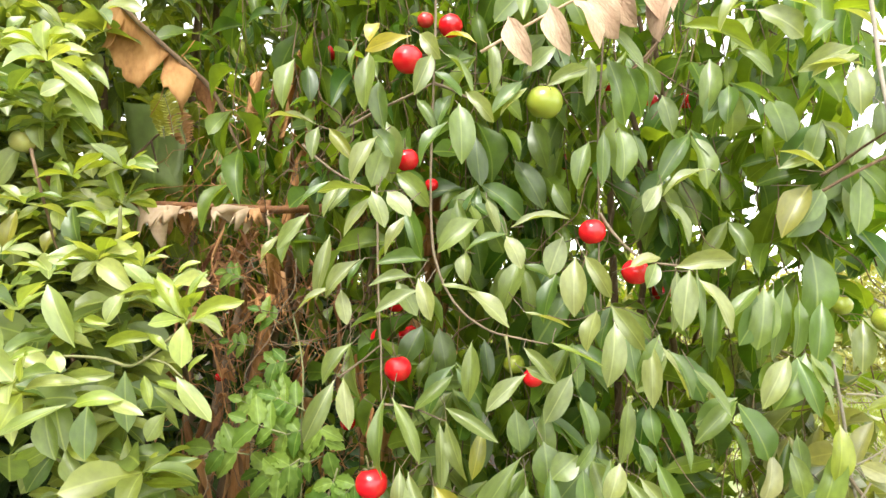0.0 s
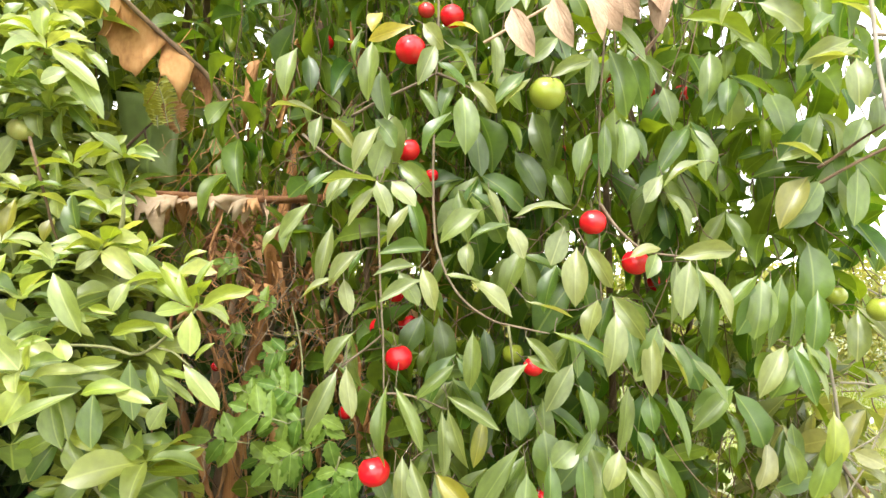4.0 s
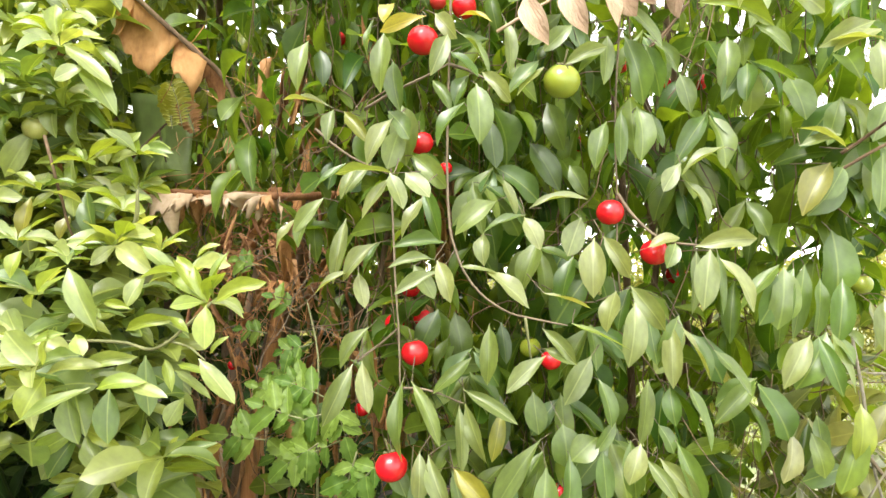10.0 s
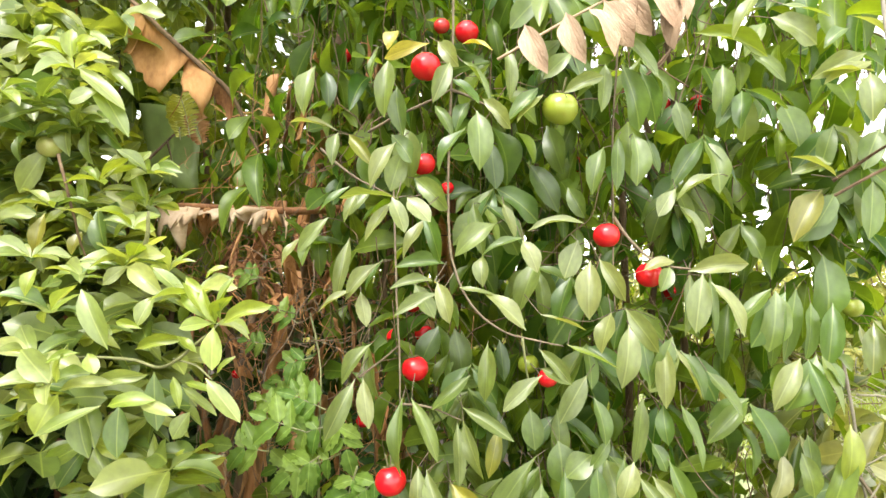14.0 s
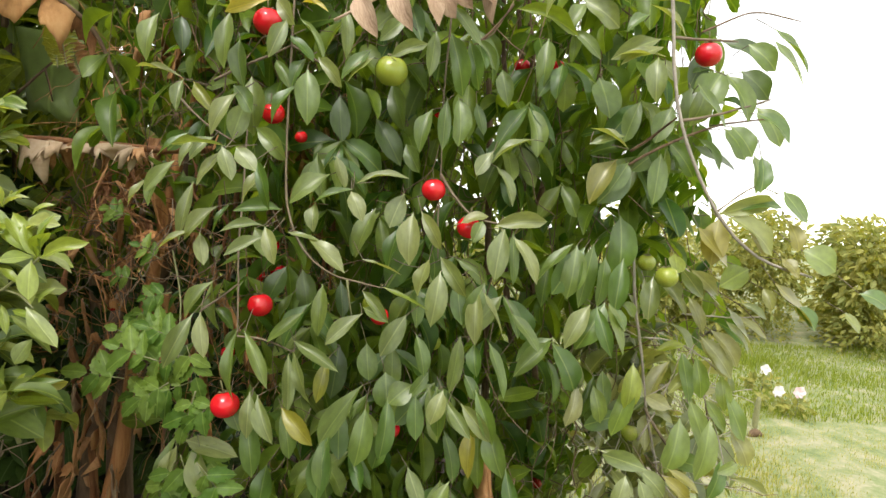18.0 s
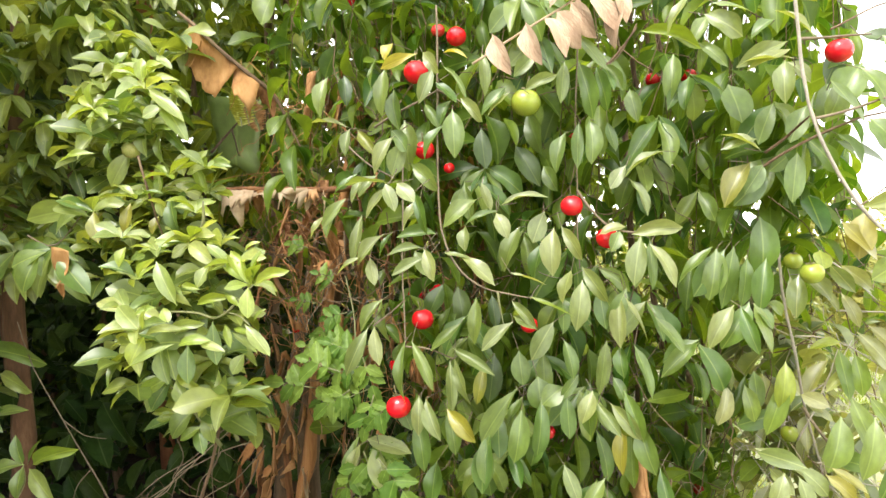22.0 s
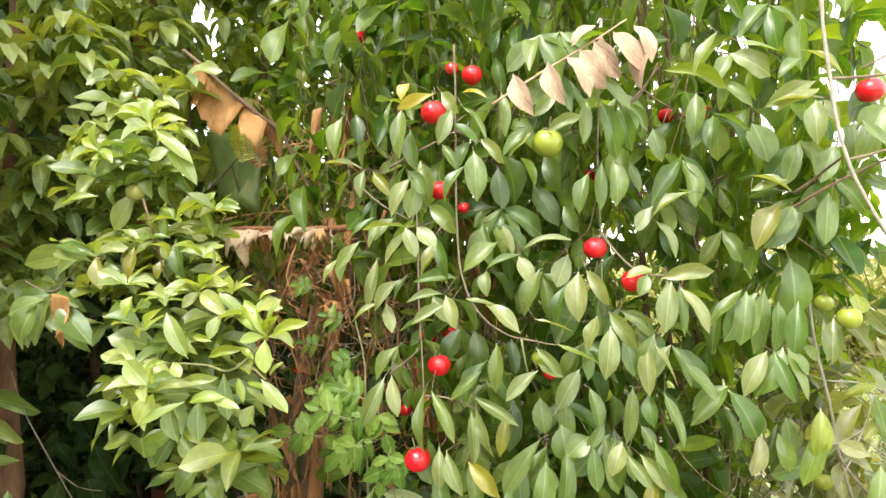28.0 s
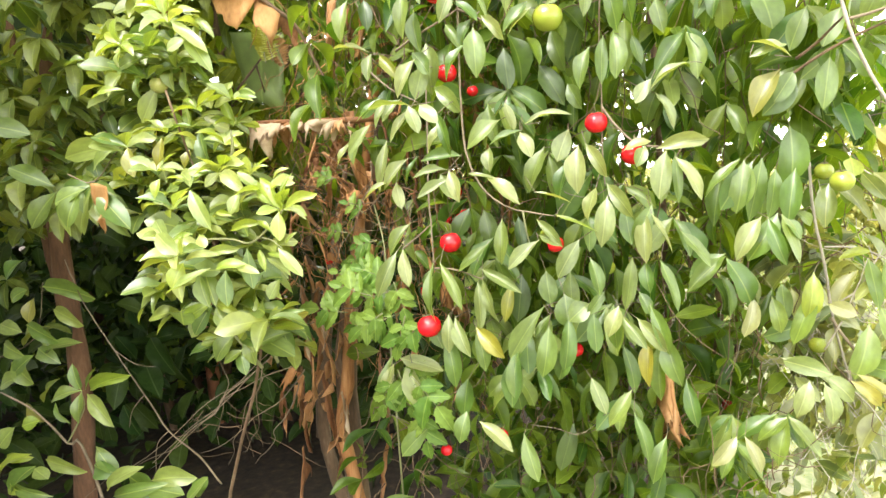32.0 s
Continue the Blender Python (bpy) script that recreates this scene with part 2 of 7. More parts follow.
DRYBLADE = rough_material("dry_blade", [(0.28, (0.26, 0.12, 0.04)), (0.48, (0.50, 0.26, 0.09)), (0.72, (0.62, 0.38, 0.16))], 26, 0.8, 0.6, (1, 1, 0.35), 0.003, 0.4)
SHEATH = rough_material("dry_sheath", [(0.28, (0.09, 0.036, 0.016)), (0.5, (0.25, 0.105, 0.04)), (0.75, (0.42, 0.22, 0.09))], 16, 0.8, 0.7, (3, 3, 0.25), 0.006)
RED = fruit_material("fruit_red", (0.62, 0.007, 0.016), (0.70, 0.016, 0.02), (0.45, 0.006, 0.012))
DARKRED = fruit_material("fruit_dark_red", (0.42, 0.02, 0.02), (0.55, 0.04, 0.03), (0.2, 0.015, 0.01), 0.3)
GREEN = fruit_material("fruit_green", (0.25, 0.30, 0.03), (0.33, 0.36, 0.05), (0.14, 0.18, 0.02), 0.3)
OLIVE = fruit_material("fruit_olive", (0.40, 0.40, 0.12), (0.48, 0.44, 0.16), (0.2, 0.22, 0.06), 0.35)
CALYX = rough_material("calyx", [(0.3, (0.08, 0.07, 0.03)), (0.7, (0.22, 0.2, 0.08))], 90, 0.8)

# ---- mesh helpers ----


def link(name, mesh, material, parent=None, label="", kind="", smooth=True):
    if material and not mesh.materials:
        mesh.materials.append(material)
    ob = new(name, mesh)
    ob.parent = parent
    if parent and parent.type == "EMPTY":
        ob.matrix_parent_inverse = Matrix.Translation(-parent.location)
    if label or kind:
        tagged(ob, label, kind=kind)
    if smooth and mesh.polygons and not mesh.polygons[0].use_smooth:
        mesh.polygons.foreach_set("use_smooth", [True] * len(mesh.polygons))
    return ob


def mesh_of(name, verts, faces, uvs=None):
    me = bpy.data.meshes.new(name)
    me.from_pydata([tuple(v) for v in verts], [], [tuple(f) for f in faces])
    if uvs is not None:
        lay = me.uv_layers.new(name="UVMap")
        loops = np.zeros(len(me.loops), np.int32)
        me.loops.foreach_get("vertex_index", loops)
        lay.data.foreach_set("uv", np.asarray(uvs, np.float32)[loops].ravel())
    me.update()
    return me


def tube_arrays(pts, radii, sides=6):
    """Rings round a line of points: verts and faces of a tapering round stick."""
    pts = [Vector(p) for p in pts]
    verts, faces = [], []
    for i, p in enumerate(pts):
        d = (pts[min(i + 1, len(pts) - 1)] - pts[max(i - 1, 0)]).normalized()
        u = d.cross(Vector((0.3, 1, 0.2))).normalized()
        v = d.cross(u)
        r = radii[i] if hasattr(radii, "__len__") else radii
        for k in range(sides):
            a = 2 * math.pi * k / sides
            verts.append(p + (u * math.cos(a) + v * math.sin(a)) * r)
    for i in range(len(pts) - 1):
        for k in range(sides):
            a, b = i * sides + k, i * sides + (k + 1) % sides
            faces.append((a, b, b + sides, a + sides))
    faces.append(tuple(range(sides - 1, -1, -1)))
    faces.append(tuple(range((len(pts) - 1) * sides, len(pts) * sides)))
    return verts, faces


def bend(a, b, sag=0.02, n=6, wob=0.006, rng=random):
    """Points from a to b along a sagging, slightly crooked line."""
    a, b = Vector(a), Vector(b)
    out = []
    for i in range(n + 1):
        f = i / n
        p = a.lerp(b, f) + Vector((0, 0, -sag * 4 * f * (1 - f)))
        if 0 < i < n:
            p += Vector([rng.uniform(-wob, wob) for _ in range(3)])
        out.append(p)
    return out


def smooth_line(pts, radii, steps=4, wob=0.0012):
    """The same stick with more rings: a smooth, slightly knotty line through the points."""
    pts = [Vector(p) for p in pts]
    radii = list(radii) if hasattr(radii, "__len__") else [radii * (1.15 - 0.5 * i / (len(pts) - 1)) for i in range(len(pts))]
    out, rad = [], []
    for i in range(len(pts) - 1):
        a, b, c, d = pts[max(i - 1, 0)], pts[i], pts[i + 1], pts[min(i + 2, len(pts) - 1)]
        for k in range(steps):
            f = k / steps
            q = 0.5 * ((2 * b) + (c - a) * f + (2 * a - 5 * b + 4 * c - d) * f * f + (3 * b - a - 3 * c + d) * f ** 3)
            r = radii[i] * (1 - f) + radii[i + 1] * f
            out.append(q + Vector(noise.noise_vector(q * 35)) * min(wob, r))
            rad.append(r * (1 + 0.18 * noise.noise(q * 60)))
    return out + [pts[-1]], rad + [radii[-1] * 0.7]


def stick(name, pts, radii, material, parent, sides=6, label=""):
    if len(pts) <= 12:
        pts, radii = smooth_line(pts, radii)
    v, f = tube_arrays(pts, radii, sides)
    return link(name, mesh_of(name, v, f), material, parent, label)


def leaf_arrays(fold, droop, twist, fat, wavy, rows=12, cols=4):
    """A leaf of length 1 along +y and width 1 along x: pointed tip, short stalk, folded on its midrib and bent along its length."""
    verts, faces, uvs = [], [], []
    for i in range(rows + 1):
        v = i / rows
        s = max(0.0, (v - 0.06) / 0.94)
        e = s ** fat
        w = 0.5 * 2.47 * e ** 0.6 * (1 - e) ** 0.7 * (1 - 0.5 * max(0, (s - 0.82) / 0.18)) + 0.012
        if i == rows:
            w = 0.004
        y, z = v - 0.12 * abs(droop) * v * v, -droop * (0.7 * v * v + 0.3 * v ** 4)
        a = twist * v
        for j in range(cols + 1):
            x = (j / cols - 0.5) * 2 * w
            lift = (0.3 * abs(x) + 1.2 * x * x) * fold + wavy * 0.05 * math.sin(v * 9 + (3 if x > 0 else 0)) * abs(x) * 2
            verts.append((x * math.cos(a) - lift * math.sin(a), y, z + x * math.sin(a) + lift * math.cos(a)))
            uvs.append((0.5 + x, v))
    for i in range(rows):
        for j in range(cols):
            a = i * (cols + 1) + j
            faces.append((a, a + 1, a + cols + 2, a + cols + 1))
    return np.array(verts), faces, uvs


DROOP = (0.2, 0.34, 0.12, 0.44, 0.26, 0.52)
SHAPES = [leaf_arrays(f, d, t, g, w) for d, (f, t, g, w) in zip(DROOP, (
    (0.16, 0.25, 1.15, 0.5), (0.26, -0.3, 1.25, 0.8), (0.12, 0.4, 1.15, 0.3),
    (0.3, 0.15, 1.4, 0.6), (0.2, -0.45, 1.15, 1.0), (0.24, 0.1, 1.45, 0.7)))]
SMALL = [leaf_arrays(f, d, t, g, w, rows=8, cols=2) for f, d, t, g, w in (
    (0.3, 0.2, 0.2, 1.15, 0), (0.35, 0.4, -0.4, 1.3, 0), (0.2, 0.12, 0.5, 1.15, 0), (0.3, 0.5, 0.1, 1.4, 0))]
TINY = [leaf_arrays(f, d, t, 1.0, 0, rows=3, cols=2) for f, d, t in ((0.3, 0.2, 0.15), (0.35, 0.4, -0.3), (0.2, 0.1, 0.3))]
COARSE = [leaf_arrays(f, d, t, 1.0, 0, rows=5, cols=2) for f, d, t in ((0.3, 0.2, 0.15), (0.35, 0.4, -0.3), (0.2, 0.1, 0.3))]
LEAFMESH = {}


def leaf_mesh(kind, shape):
    if (kind, shape) not in LEAFMESH:
        v, f, u = SHAPES[shape]
        me = mesh_of("leaf", v, f, u)
        me.materials.append(LEAF[kind])
        LEAFMESH[kind, shape] = me
    return LEAFMESH[kind, shape]


def frame_of(d, normal):
    """Axes x, y, z of a leaf that runs along d and turns its face to normal."""
    y = Vector(d).normalized()
    z = Vector(normal) - y * y.dot(Vector(normal))
    z = z.normalized() if z.length > 1e-4 else y.orthogonal().normalized()
    return Matrix((y.cross(z), y, z)).transposed()


STALKS = []
lrng = random.Random(7)


def leaf(plant, kind, x, y, z, dx, dy, dz, width):
    """One leaf of a plant: where its stalk starts, the way to its tip, and its width."""
    d = Vector((dx, dy, dz))
    face = Vector((lrng.uniform(-0.5, 0.5), -1, 0.75 + lrng.uniform(-0.4, 0.4)))
    shape = lrng.randrange(6)
    reach = math.hypot(1 - 0.12 * DROOP[shape], DROOP[shape])
    rise = math.atan2(DROOP[shape], 1 - 0.12 * DROOP[shape])
    m = (frame_of(d, face) @ Matrix.Rotation(rise, 3, "X")).to_4x4()
    m.translation = (x, y, z)
    ob = link("leaf", leaf_mesh(kind, shape), None, plant)
    if plant.name == "fruit_tree":
        root = Vector((x, y, z))
        back = Vector((lrng.uniform(-0.02, 0.02), lrng.uniform(0.03, 0.07), lrng.uniform(-0.01, 0.025)))
        STALKS.append((root + d * 0.03, root + back * 0.5, root + back))
    L = d.length * 1.09 / reach
    ob.matrix_basis = m @ Matrix.Diagonal((width * 1.03, L, L, 1))
    return ob


def rosette(plant, kinds, x, y, z, count, size, up=0.5):
    """A ring of leaves round a shoot tip, each a part of its own."""
    turn = lrng.uniform(0, 6)
    for k in range(count):
        a = turn + 2 * math.pi * (k + lrng.uniform(-0.3, 0.3)) / count
        d = Vector((math.cos(a), 0.75 * math.sin(a), up + lrng.uniform(-0.6, 0.5))).normalized() * size * lrng.uniform(0.65, 1.1)
        shape = lrng.randrange(5)
        m = frame_of(d, Vector((0, -0.5, 1)) - d * 3).to_4x4()
        m.translation = (x, y, z)
        ob = link("leaf", leaf_mesh(lrng.choice(kinds), shape), None, plant)
        ob.matrix_basis = m @ Matrix.Diagonal((d.length * lrng.uniform(0.3, 0.38), d.length, d.length, 1))


def leaf_cloud(name, specs, material, parent, label="", shapes=SMALL):
    """Many leaves in one mesh; specs: place, direction, face, length, width."""
    vs, fs, us, base = [], [], [], 0
    for k, (p, d, nrm, L, W) in enumerate(specs):
        v, f, u = shapes[k % len(shapes)]
        m = np.array(frame_of(d, nrm))
        vs.append((v * (W, L, L)) @ m.T + np.array(p))
        fs.append(np.array(f) + base)
        us.append(np.array(u))
        base += len(v)
    me = mesh_of(name, np.concatenate(vs), np.concatenate(fs).tolist(), np.concatenate(us))
    return link(name, me, material, parent, label, kind="stuff")


def airy(specs):
    """Leaves less those in the two gaps of the canopy where the sky comes through."""
    out = []
    for sp in specs:
        q = Vector(sp[0]) - EYE
        if all((q - g * q.dot(g)).length > w * q.dot(g) * (1 + 0.6 * noise.noise(q * 9)) + 0.4 * sp[3] for g, w in GAPS):
            out.append(sp)
    return out


EYE = Vector((0.24, -0.09, 1.61))
GAPS = [((Vector(p) - EYE).normalized(), w) for p, w in (((-1.257, 2.500, 2.418), 0.009), ((-1.312, 2.500, 2.573), 0.012), ((-1.286, 2.500, 2.477), 0.008), ((-1.440, 2.500, 1.909), 0.004), ((-1.000, 2.500, 2.411), 0.004))]


def thing(name, place, label, category, group="", kind=""):
    ob = new(name)
    ob.empty_display_size = 0.05
    ob.location = place
    return tagged(ob, label, category, group, kind)


# ---- fruit ----


def fruit_arrays(sides=18, rings=12):
    verts, faces = [], []
    for i in range(rings + 1):
        a = math.pi * i / rings
        for k in range(sides):
            b = 2 * math.pi * k / sides
            r = math.sin(a) * (1 + 0.018 * math.cos(5 * b) * math.sin(a))
            z = 0.93 * math.cos(a) - 0.16 * math.exp(-(a / 0.32) ** 2) + 0.05 * math.exp(-((math.pi - a) / 0.25) ** 2)
            verts.append((r * math.cos(b), r * math.sin(b), z))
    for i in range(rings):
        for k in range(sides):
            p, q = i * sides + k, i * sides + (k + 1) % sides
            faces.append((p, p + sides, q + sides, q))
    return verts, faces


def calyx_arrays():
    """Five curled pointed lobes round the stalk."""
    verts, faces = [(0, 0, 0.85)], []
    for k in range(5):
        b = 2 * math.pi * k / 5
        for r, da, z in ((0.18, -0.5, 0.84), (0.46, 0.0, 0.9), (0.18, 0.5, 0.84), (0.3, 0.0, 0.98)):
            verts.append((r * math.cos(b + da), r * math.sin(b + da), z))
        n = 1 + 4 * k
        faces += [(0, n, n + 3), (0, n + 3, n + 2), (n, n + 1, n + 3), (n + 2, n + 3, n + 1)]
    v, f = tube_arrays([(0, 0, 0.8), (0.03, 0.02, 1.2), (0.1, 0.03, 1.7)], [0.07, 0.055, 0.06], 6)
    faces += [tuple(i + len(verts) for i in q) for q in f]
    return verts + [tuple(p) for p in v], faces


FRUITMESH = {}
frng = random.Random(3)


def fruit(plant, colour, x, y, z, radius, tilt=12):
    mat = {"r": RED, "d": DARKRED, "g": GREEN, "o": OLIVE}[colour]
    if colour not in FRUITMESH:
        me = mesh_of("fruit", *fruit_arrays())
        me.materials.append(mat)
        FRUITMESH[colour] = me
    if "calyx" not in FRUITMESH:
        FRUITMESH["calyx"] = mesh_of("calyx", *calyx_arrays())
        FRUITMESH["calyx"].materials.append(CALYX)
    label = {"r": "ripe glossy red fruit", "d": "overripe dark red fruit", "g": "unripe green fruit", "o": "unripe olive fruit"}[colour]
    ob = link("fruit", FRUITMESH[colour], None, plant, label)
    ob.matrix_basis = pose(x, y, z, frng.uniform(-tilt, tilt) + 8, frng.uniform(-tilt, tilt), frng.uniform(0, 360)) @ Matrix.Diagonal((radius, radius, radius, 1))
    link("calyx", FRUITMESH["calyx"], None, ob, "dry brown calyx and stalk")
    return ob

# ---- ground and distance ----


def ground_sheet():
    xs = np.concatenate([-np.geomspace(2500, 4, 14), np.linspace(-3.5, 5.5, 37), np.geomspace(6, 2500, 14)])
    ys = np.concatenate([-np.geomspace(2500, 4, 14), np.linspace(-3.5, 10, 55), np.geomspace(10.6, 2500, 14)])
    verts = []
    for y in ys:
        for x in xs:
            h = 0.05 * noise.noise((x * 0.5, y * 0.5, 0.3)) + 0.02 * noise.noise((x * 2, y * 2, 1))
            verts.append((x, y, h if abs(x) < 60 and abs(y) < 60 else 0))
    w = len(xs)
    faces = [(i * w + j, i * w + j + 1, (i + 1) * w + j + 1, (i + 1) * w + j) for i in range(len(ys) - 1) for j in range(w - 1)]
    return mesh_of("ground", verts, faces)


SOIL = rough_material("lawn_soil", [(0.3, (0.11, 0.16, 0.05)), (0.46, (0.21, 0.24, 0.10)), (0.64, (0.36, 0.33, 0.21))], 5.5, 0.95, 0.5, dist=0.02)
# under the trees brown leaf litter replaces lawn, its near-black tones carrying shade
gn, gl = SOIL.node_tree.nodes, SOIL.node_tree.links
gco, gsep, gnoise = gn.new("ShaderNodeTexCoord"), gn.new("ShaderNodeSeparateXYZ"), gn.new("ShaderNodeTexNoise")
gnoise.inputs["Scale"].default_value = 1.8
gl.new(gco.outputs["Object"], gsep.inputs[0])
gl.new(gco.outputs["Object"], gnoise.inputs["Vector"])
gadd, grange, gmix = gn.new("ShaderNodeMath"), gn.new("ShaderNodeMapRange"), gn.new("ShaderNodeMix")
gl.new(gsep.outputs[0], gadd.inputs[0])
gl.new(gnoise.outputs["Fac"], gadd.inputs[1])
grange.inputs[1].default_value, grange.inputs[2].default_value = 1.1, 1.45
gl.new(gadd.outputs[0], grange.inputs[0])
shaded_litter = ramp(gn, [(0.3, (0.016, 0.011, 0.007)), (0.6, (0.042, 0.027, 0.016)), (0.8, (0.09, 0.055, 0.03))])
gfine = gn.new("ShaderNodeTexNoise")
gfine.inputs["Scale"].default_value, gfine.inputs["Detail"].default_value = 24, 6
gl.new(gco.outputs["Object"], gfine.inputs["Vector"])
gl.new(gfine.outputs["Fac"], shaded_litter.inputs[0])
gp = gn["Principled BSDF"]
lawn = gp.inputs["Base Color"].links[0].from_socket
gmix.data_type = "RGBA"
gl.new(grange.outputs[0], gmix.inputs[0])
gl.new(shaded_litter.outputs[0], gmix.inputs[6])
gl.new(lawn, gmix.inputs[7])
gl.new(gmix.outputs[2], gp.inputs["Base Color"])
ground = tagged(link("ground", ground_sheet(), SOIL), "short sunlit lawn with bare sandy patches", "ground", kind="structure")

GRASS = leaf_material("grass_blade", (0.14, 0.215, 0.065), (0.30, 0.36, 0.15), GLOW, rough=0.6, joined=True, gloss=0.3)
TALLGRASS = leaf_material("tall_grass_blade", (0.09, 0.175, 0.025), (0.19, 0.28, 0.05), GLOW, rough=0.6, joined=True, gloss=0.3)
grng = random.Random(11)


def grass_field(name, count, near, deep, tall, wide, material, label):
    vs, fs, us = [], [], []
    for k in range(count):
        x, y = grng.uniform(0.9, 7.5), near + deep * grng.random()
        h = grng.uniform(0.008, 0.03) * (1 + 1.2 * max(0, noise.noise((x * 0.8, y * 0.8, 5))))
        if noise.noise((x * 1.1, y * 1.1, 9)) + 0.4 * noise.noise((x * 4, y * 4, 2)) > 0.12 and tall < 2:
            continue
        h *= tall
        a, lean = grng.uniform(0, math.pi), grng.uniform(-0.6, 0.6)
        wx, wy = wide * math.cos(a), wide * math.sin(a)
        b = len(vs)
        vs += [(x - wx, y - wy, -0.02), (x + wx, y + wy, -0.02), (x + lean * h, y + grng.uniform(-0.4, 0.4) * h, h)]
        us += [(0.2, 0), (0.8, 0), (0.5, 1)]
        fs.append((b, b + 1, b + 2))
    return tagged(link(name, mesh_of(name, vs, fs, us), material, None, smooth=False), label, "grass", kind="stuff")


grass_field("grass", 85000, 2.0, 3.4, 1.0, 0.0035, GRASS, "short pale green grass blades on the lawn")
grass_field("tall_grass", 42000, 4.5, 2.4, 2.6, 0.006, TALLGRASS, "taller green grass along the foot of the hedge")


def clump(rng, cx, cy, cz, rx, ry, rz, count, size, down=0.3):
    """Leaf specs in an uneven rounded mass."""
    out = []
    for _ in range(count):
        while True:
            a = Vector([rng.uniform(-1, 1) for _ in range(3)])
            if 0.35 < a.length < 1 and noise.noise((a.x * 2 + cx * 3, a.y * 2 + cy, a.z * 2 + cz)) > -0.25:
                break
        d = Vector((a.x, a.y, a.z * 0.5 - down)) + Vector([rng.uniform(-0.7, 0.7) for _ in range(3)])
        L = size * rng.uniform(0.6, 1.2)
        out.append(((cx + a.x * rx, cy + a.y * ry, cz + a.z * rz), d, (rng.uniform(-0.6, 0.6), -0.6, 1), L, L * rng.uniform(0.35, 0.5)))
    return out


def hedge():
    """The wild hedge at the far side of the lawn."""
    specs = []
    for i in range(46):
        x = -1.5 + i * 0.32 + grng.uniform(-0.2, 0.2)
        y = 7.0 + 0.3 * math.sin(i * 0.9) + grng.uniform(-0.3, 0.5)
        h = 1.15 + 0.35 * noise.noise((i * 0.35, 2, 0))
        for z in np.arange(0.1, h, 0.34):
            specs += clump(grng, x, y, z, 0.36, 0.36, 0.3, 330, grng.choice((0.05, 0.07, 0.11)), 0.1)
    hd = thing("hedge", (5, 7, 0), "wild overgrown green hedge at the edge of the lawn", "hedge", kind="stuff")
    leaf_cloud("foliage", specs, HEDGECLOUD, hd, shapes=TINY)
    specs = []
    for i in range(70):
        x = -6 + i * 0.5 + grng.uniform(-0.3, 0.3)
        specs += clump(grng, x, 8.4 + grng.uniform(-0.4, 0.6), grng.uniform(0.2, 0.95), 0.7, 0.5, 0.5, 260, 0.12, 0)
    bk = thing("hedge_far", (5, 8.4, 0), "pale green bushes behind the hedge", "bushes", kind="stuff")
    leaf_cloud("foliage", specs, HEDGECLOUD, bk, shapes=TINY)


hedge()


def glow_backdrop():
    """White glowing wall added far behind the hedge as haze, closing the lawn."""
    verts, n = [], 24
    for i in range(n + 1):
        a = radians(-20 + 130 * i / n)
        verts += [(24 * math.cos(a), 24 * math.sin(a), -0.4), (24 * math.cos(a), 24 * math.sin(a), 2.2)]
    m, nd, ln, p = nodes_of("glow_backdrop")
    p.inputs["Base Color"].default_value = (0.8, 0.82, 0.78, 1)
    # emission stands in for bright haze; the wall is no lamp
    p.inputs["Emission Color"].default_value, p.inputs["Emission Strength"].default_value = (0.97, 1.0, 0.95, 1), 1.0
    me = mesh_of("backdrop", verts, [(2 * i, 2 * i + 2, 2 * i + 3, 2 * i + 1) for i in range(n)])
    tagged(link("backdrop", me, m), "pale white glowing wall standing in for haze beyond the hedge", "backdrop", kind="structure")


glow_backdrop()


def blossom(x, y, h, petals, colour, name, label):
    """A low garden flower: a leafy stem with round petals."""
    fl = thing(name, (x, y, 0), label, "flower", group="flowers on the lawn")
    stick("stem", [(x, y, -0.01), (x + 0.01, y, h * 0.5), (x, y, h)], 0.004, GREENTWIG, fl)
    leaf_cloud("foliage", clump(grng, x, y, h * 0.35, 0.12, 0.12, h * 0.35, 60, 0.07, 0.0), HEDGECLOUD, fl, shapes=TINY)
    for k in range(petals):
        a = 2 * math.pi * k / petals
        v, f, u = SHAPES[2]
        me = mesh_of("petal", v, f, u)
        ob = link("petal", me, colour, fl)
        m = frame_of((math.cos(a), -0.3, math.sin(a)), (0, -1, 0.3)).to_4x4()
        m.translation = (x, y - 0.02, h)
        ob.matrix_basis = m @ Matrix.Diagonal((0.04, 0.05, 0.05, 1))


WHITE = rough_material("white_petal", [(0.3, (0.75, 0.72, 0.70)), (0.7, (0.85, 0.82, 0.80))], 30, 0.6, 0.1)
PINK = rough_material("pink_petal", [(0.3, (0.7, 0.5, 0.52)), (0.7, (0.82, 0.66, 0.66))], 30, 0.6, 0.1)
blossom(2.86, 4.75, 0.16, 6, WHITE, "white_flower", "small white flower at the edge of the lawn")
blossom(2.94, 4.62, 0.2, 6, PINK, "pink_flower", "small pale pink flower at the edge of the lawn")
blossom(2.98, 5.2, 0.2, 5, WHITE, "white_flower", "small white flower before the hedge")
stake = thing("stake", (2.46, 4.25, 0), "short pale garden stake with a dark clod at its foot", "stake")
stick("post", [(2.46, 4.25, -0.05), (2.465, 4.25, 0.12), (2.47, 4.25, 0.26)], [0.02, 0.02, 0.014], GREENTWIG, stake, 8)
stick("clod", [(2.42, 4.23, -0.02), (2.46, 4.23, 0.02), (2.52, 4.24, -0.01)], [0.02, 0.03, 0.015], BARK, stake, 8)

# ---- the fruit tree ----
tree = thing("fruit_tree", (0.3, 1.5, 0), "drooping fruit tree with glossy green leaves and round red fruit", "tree")
trng = random.Random(21)


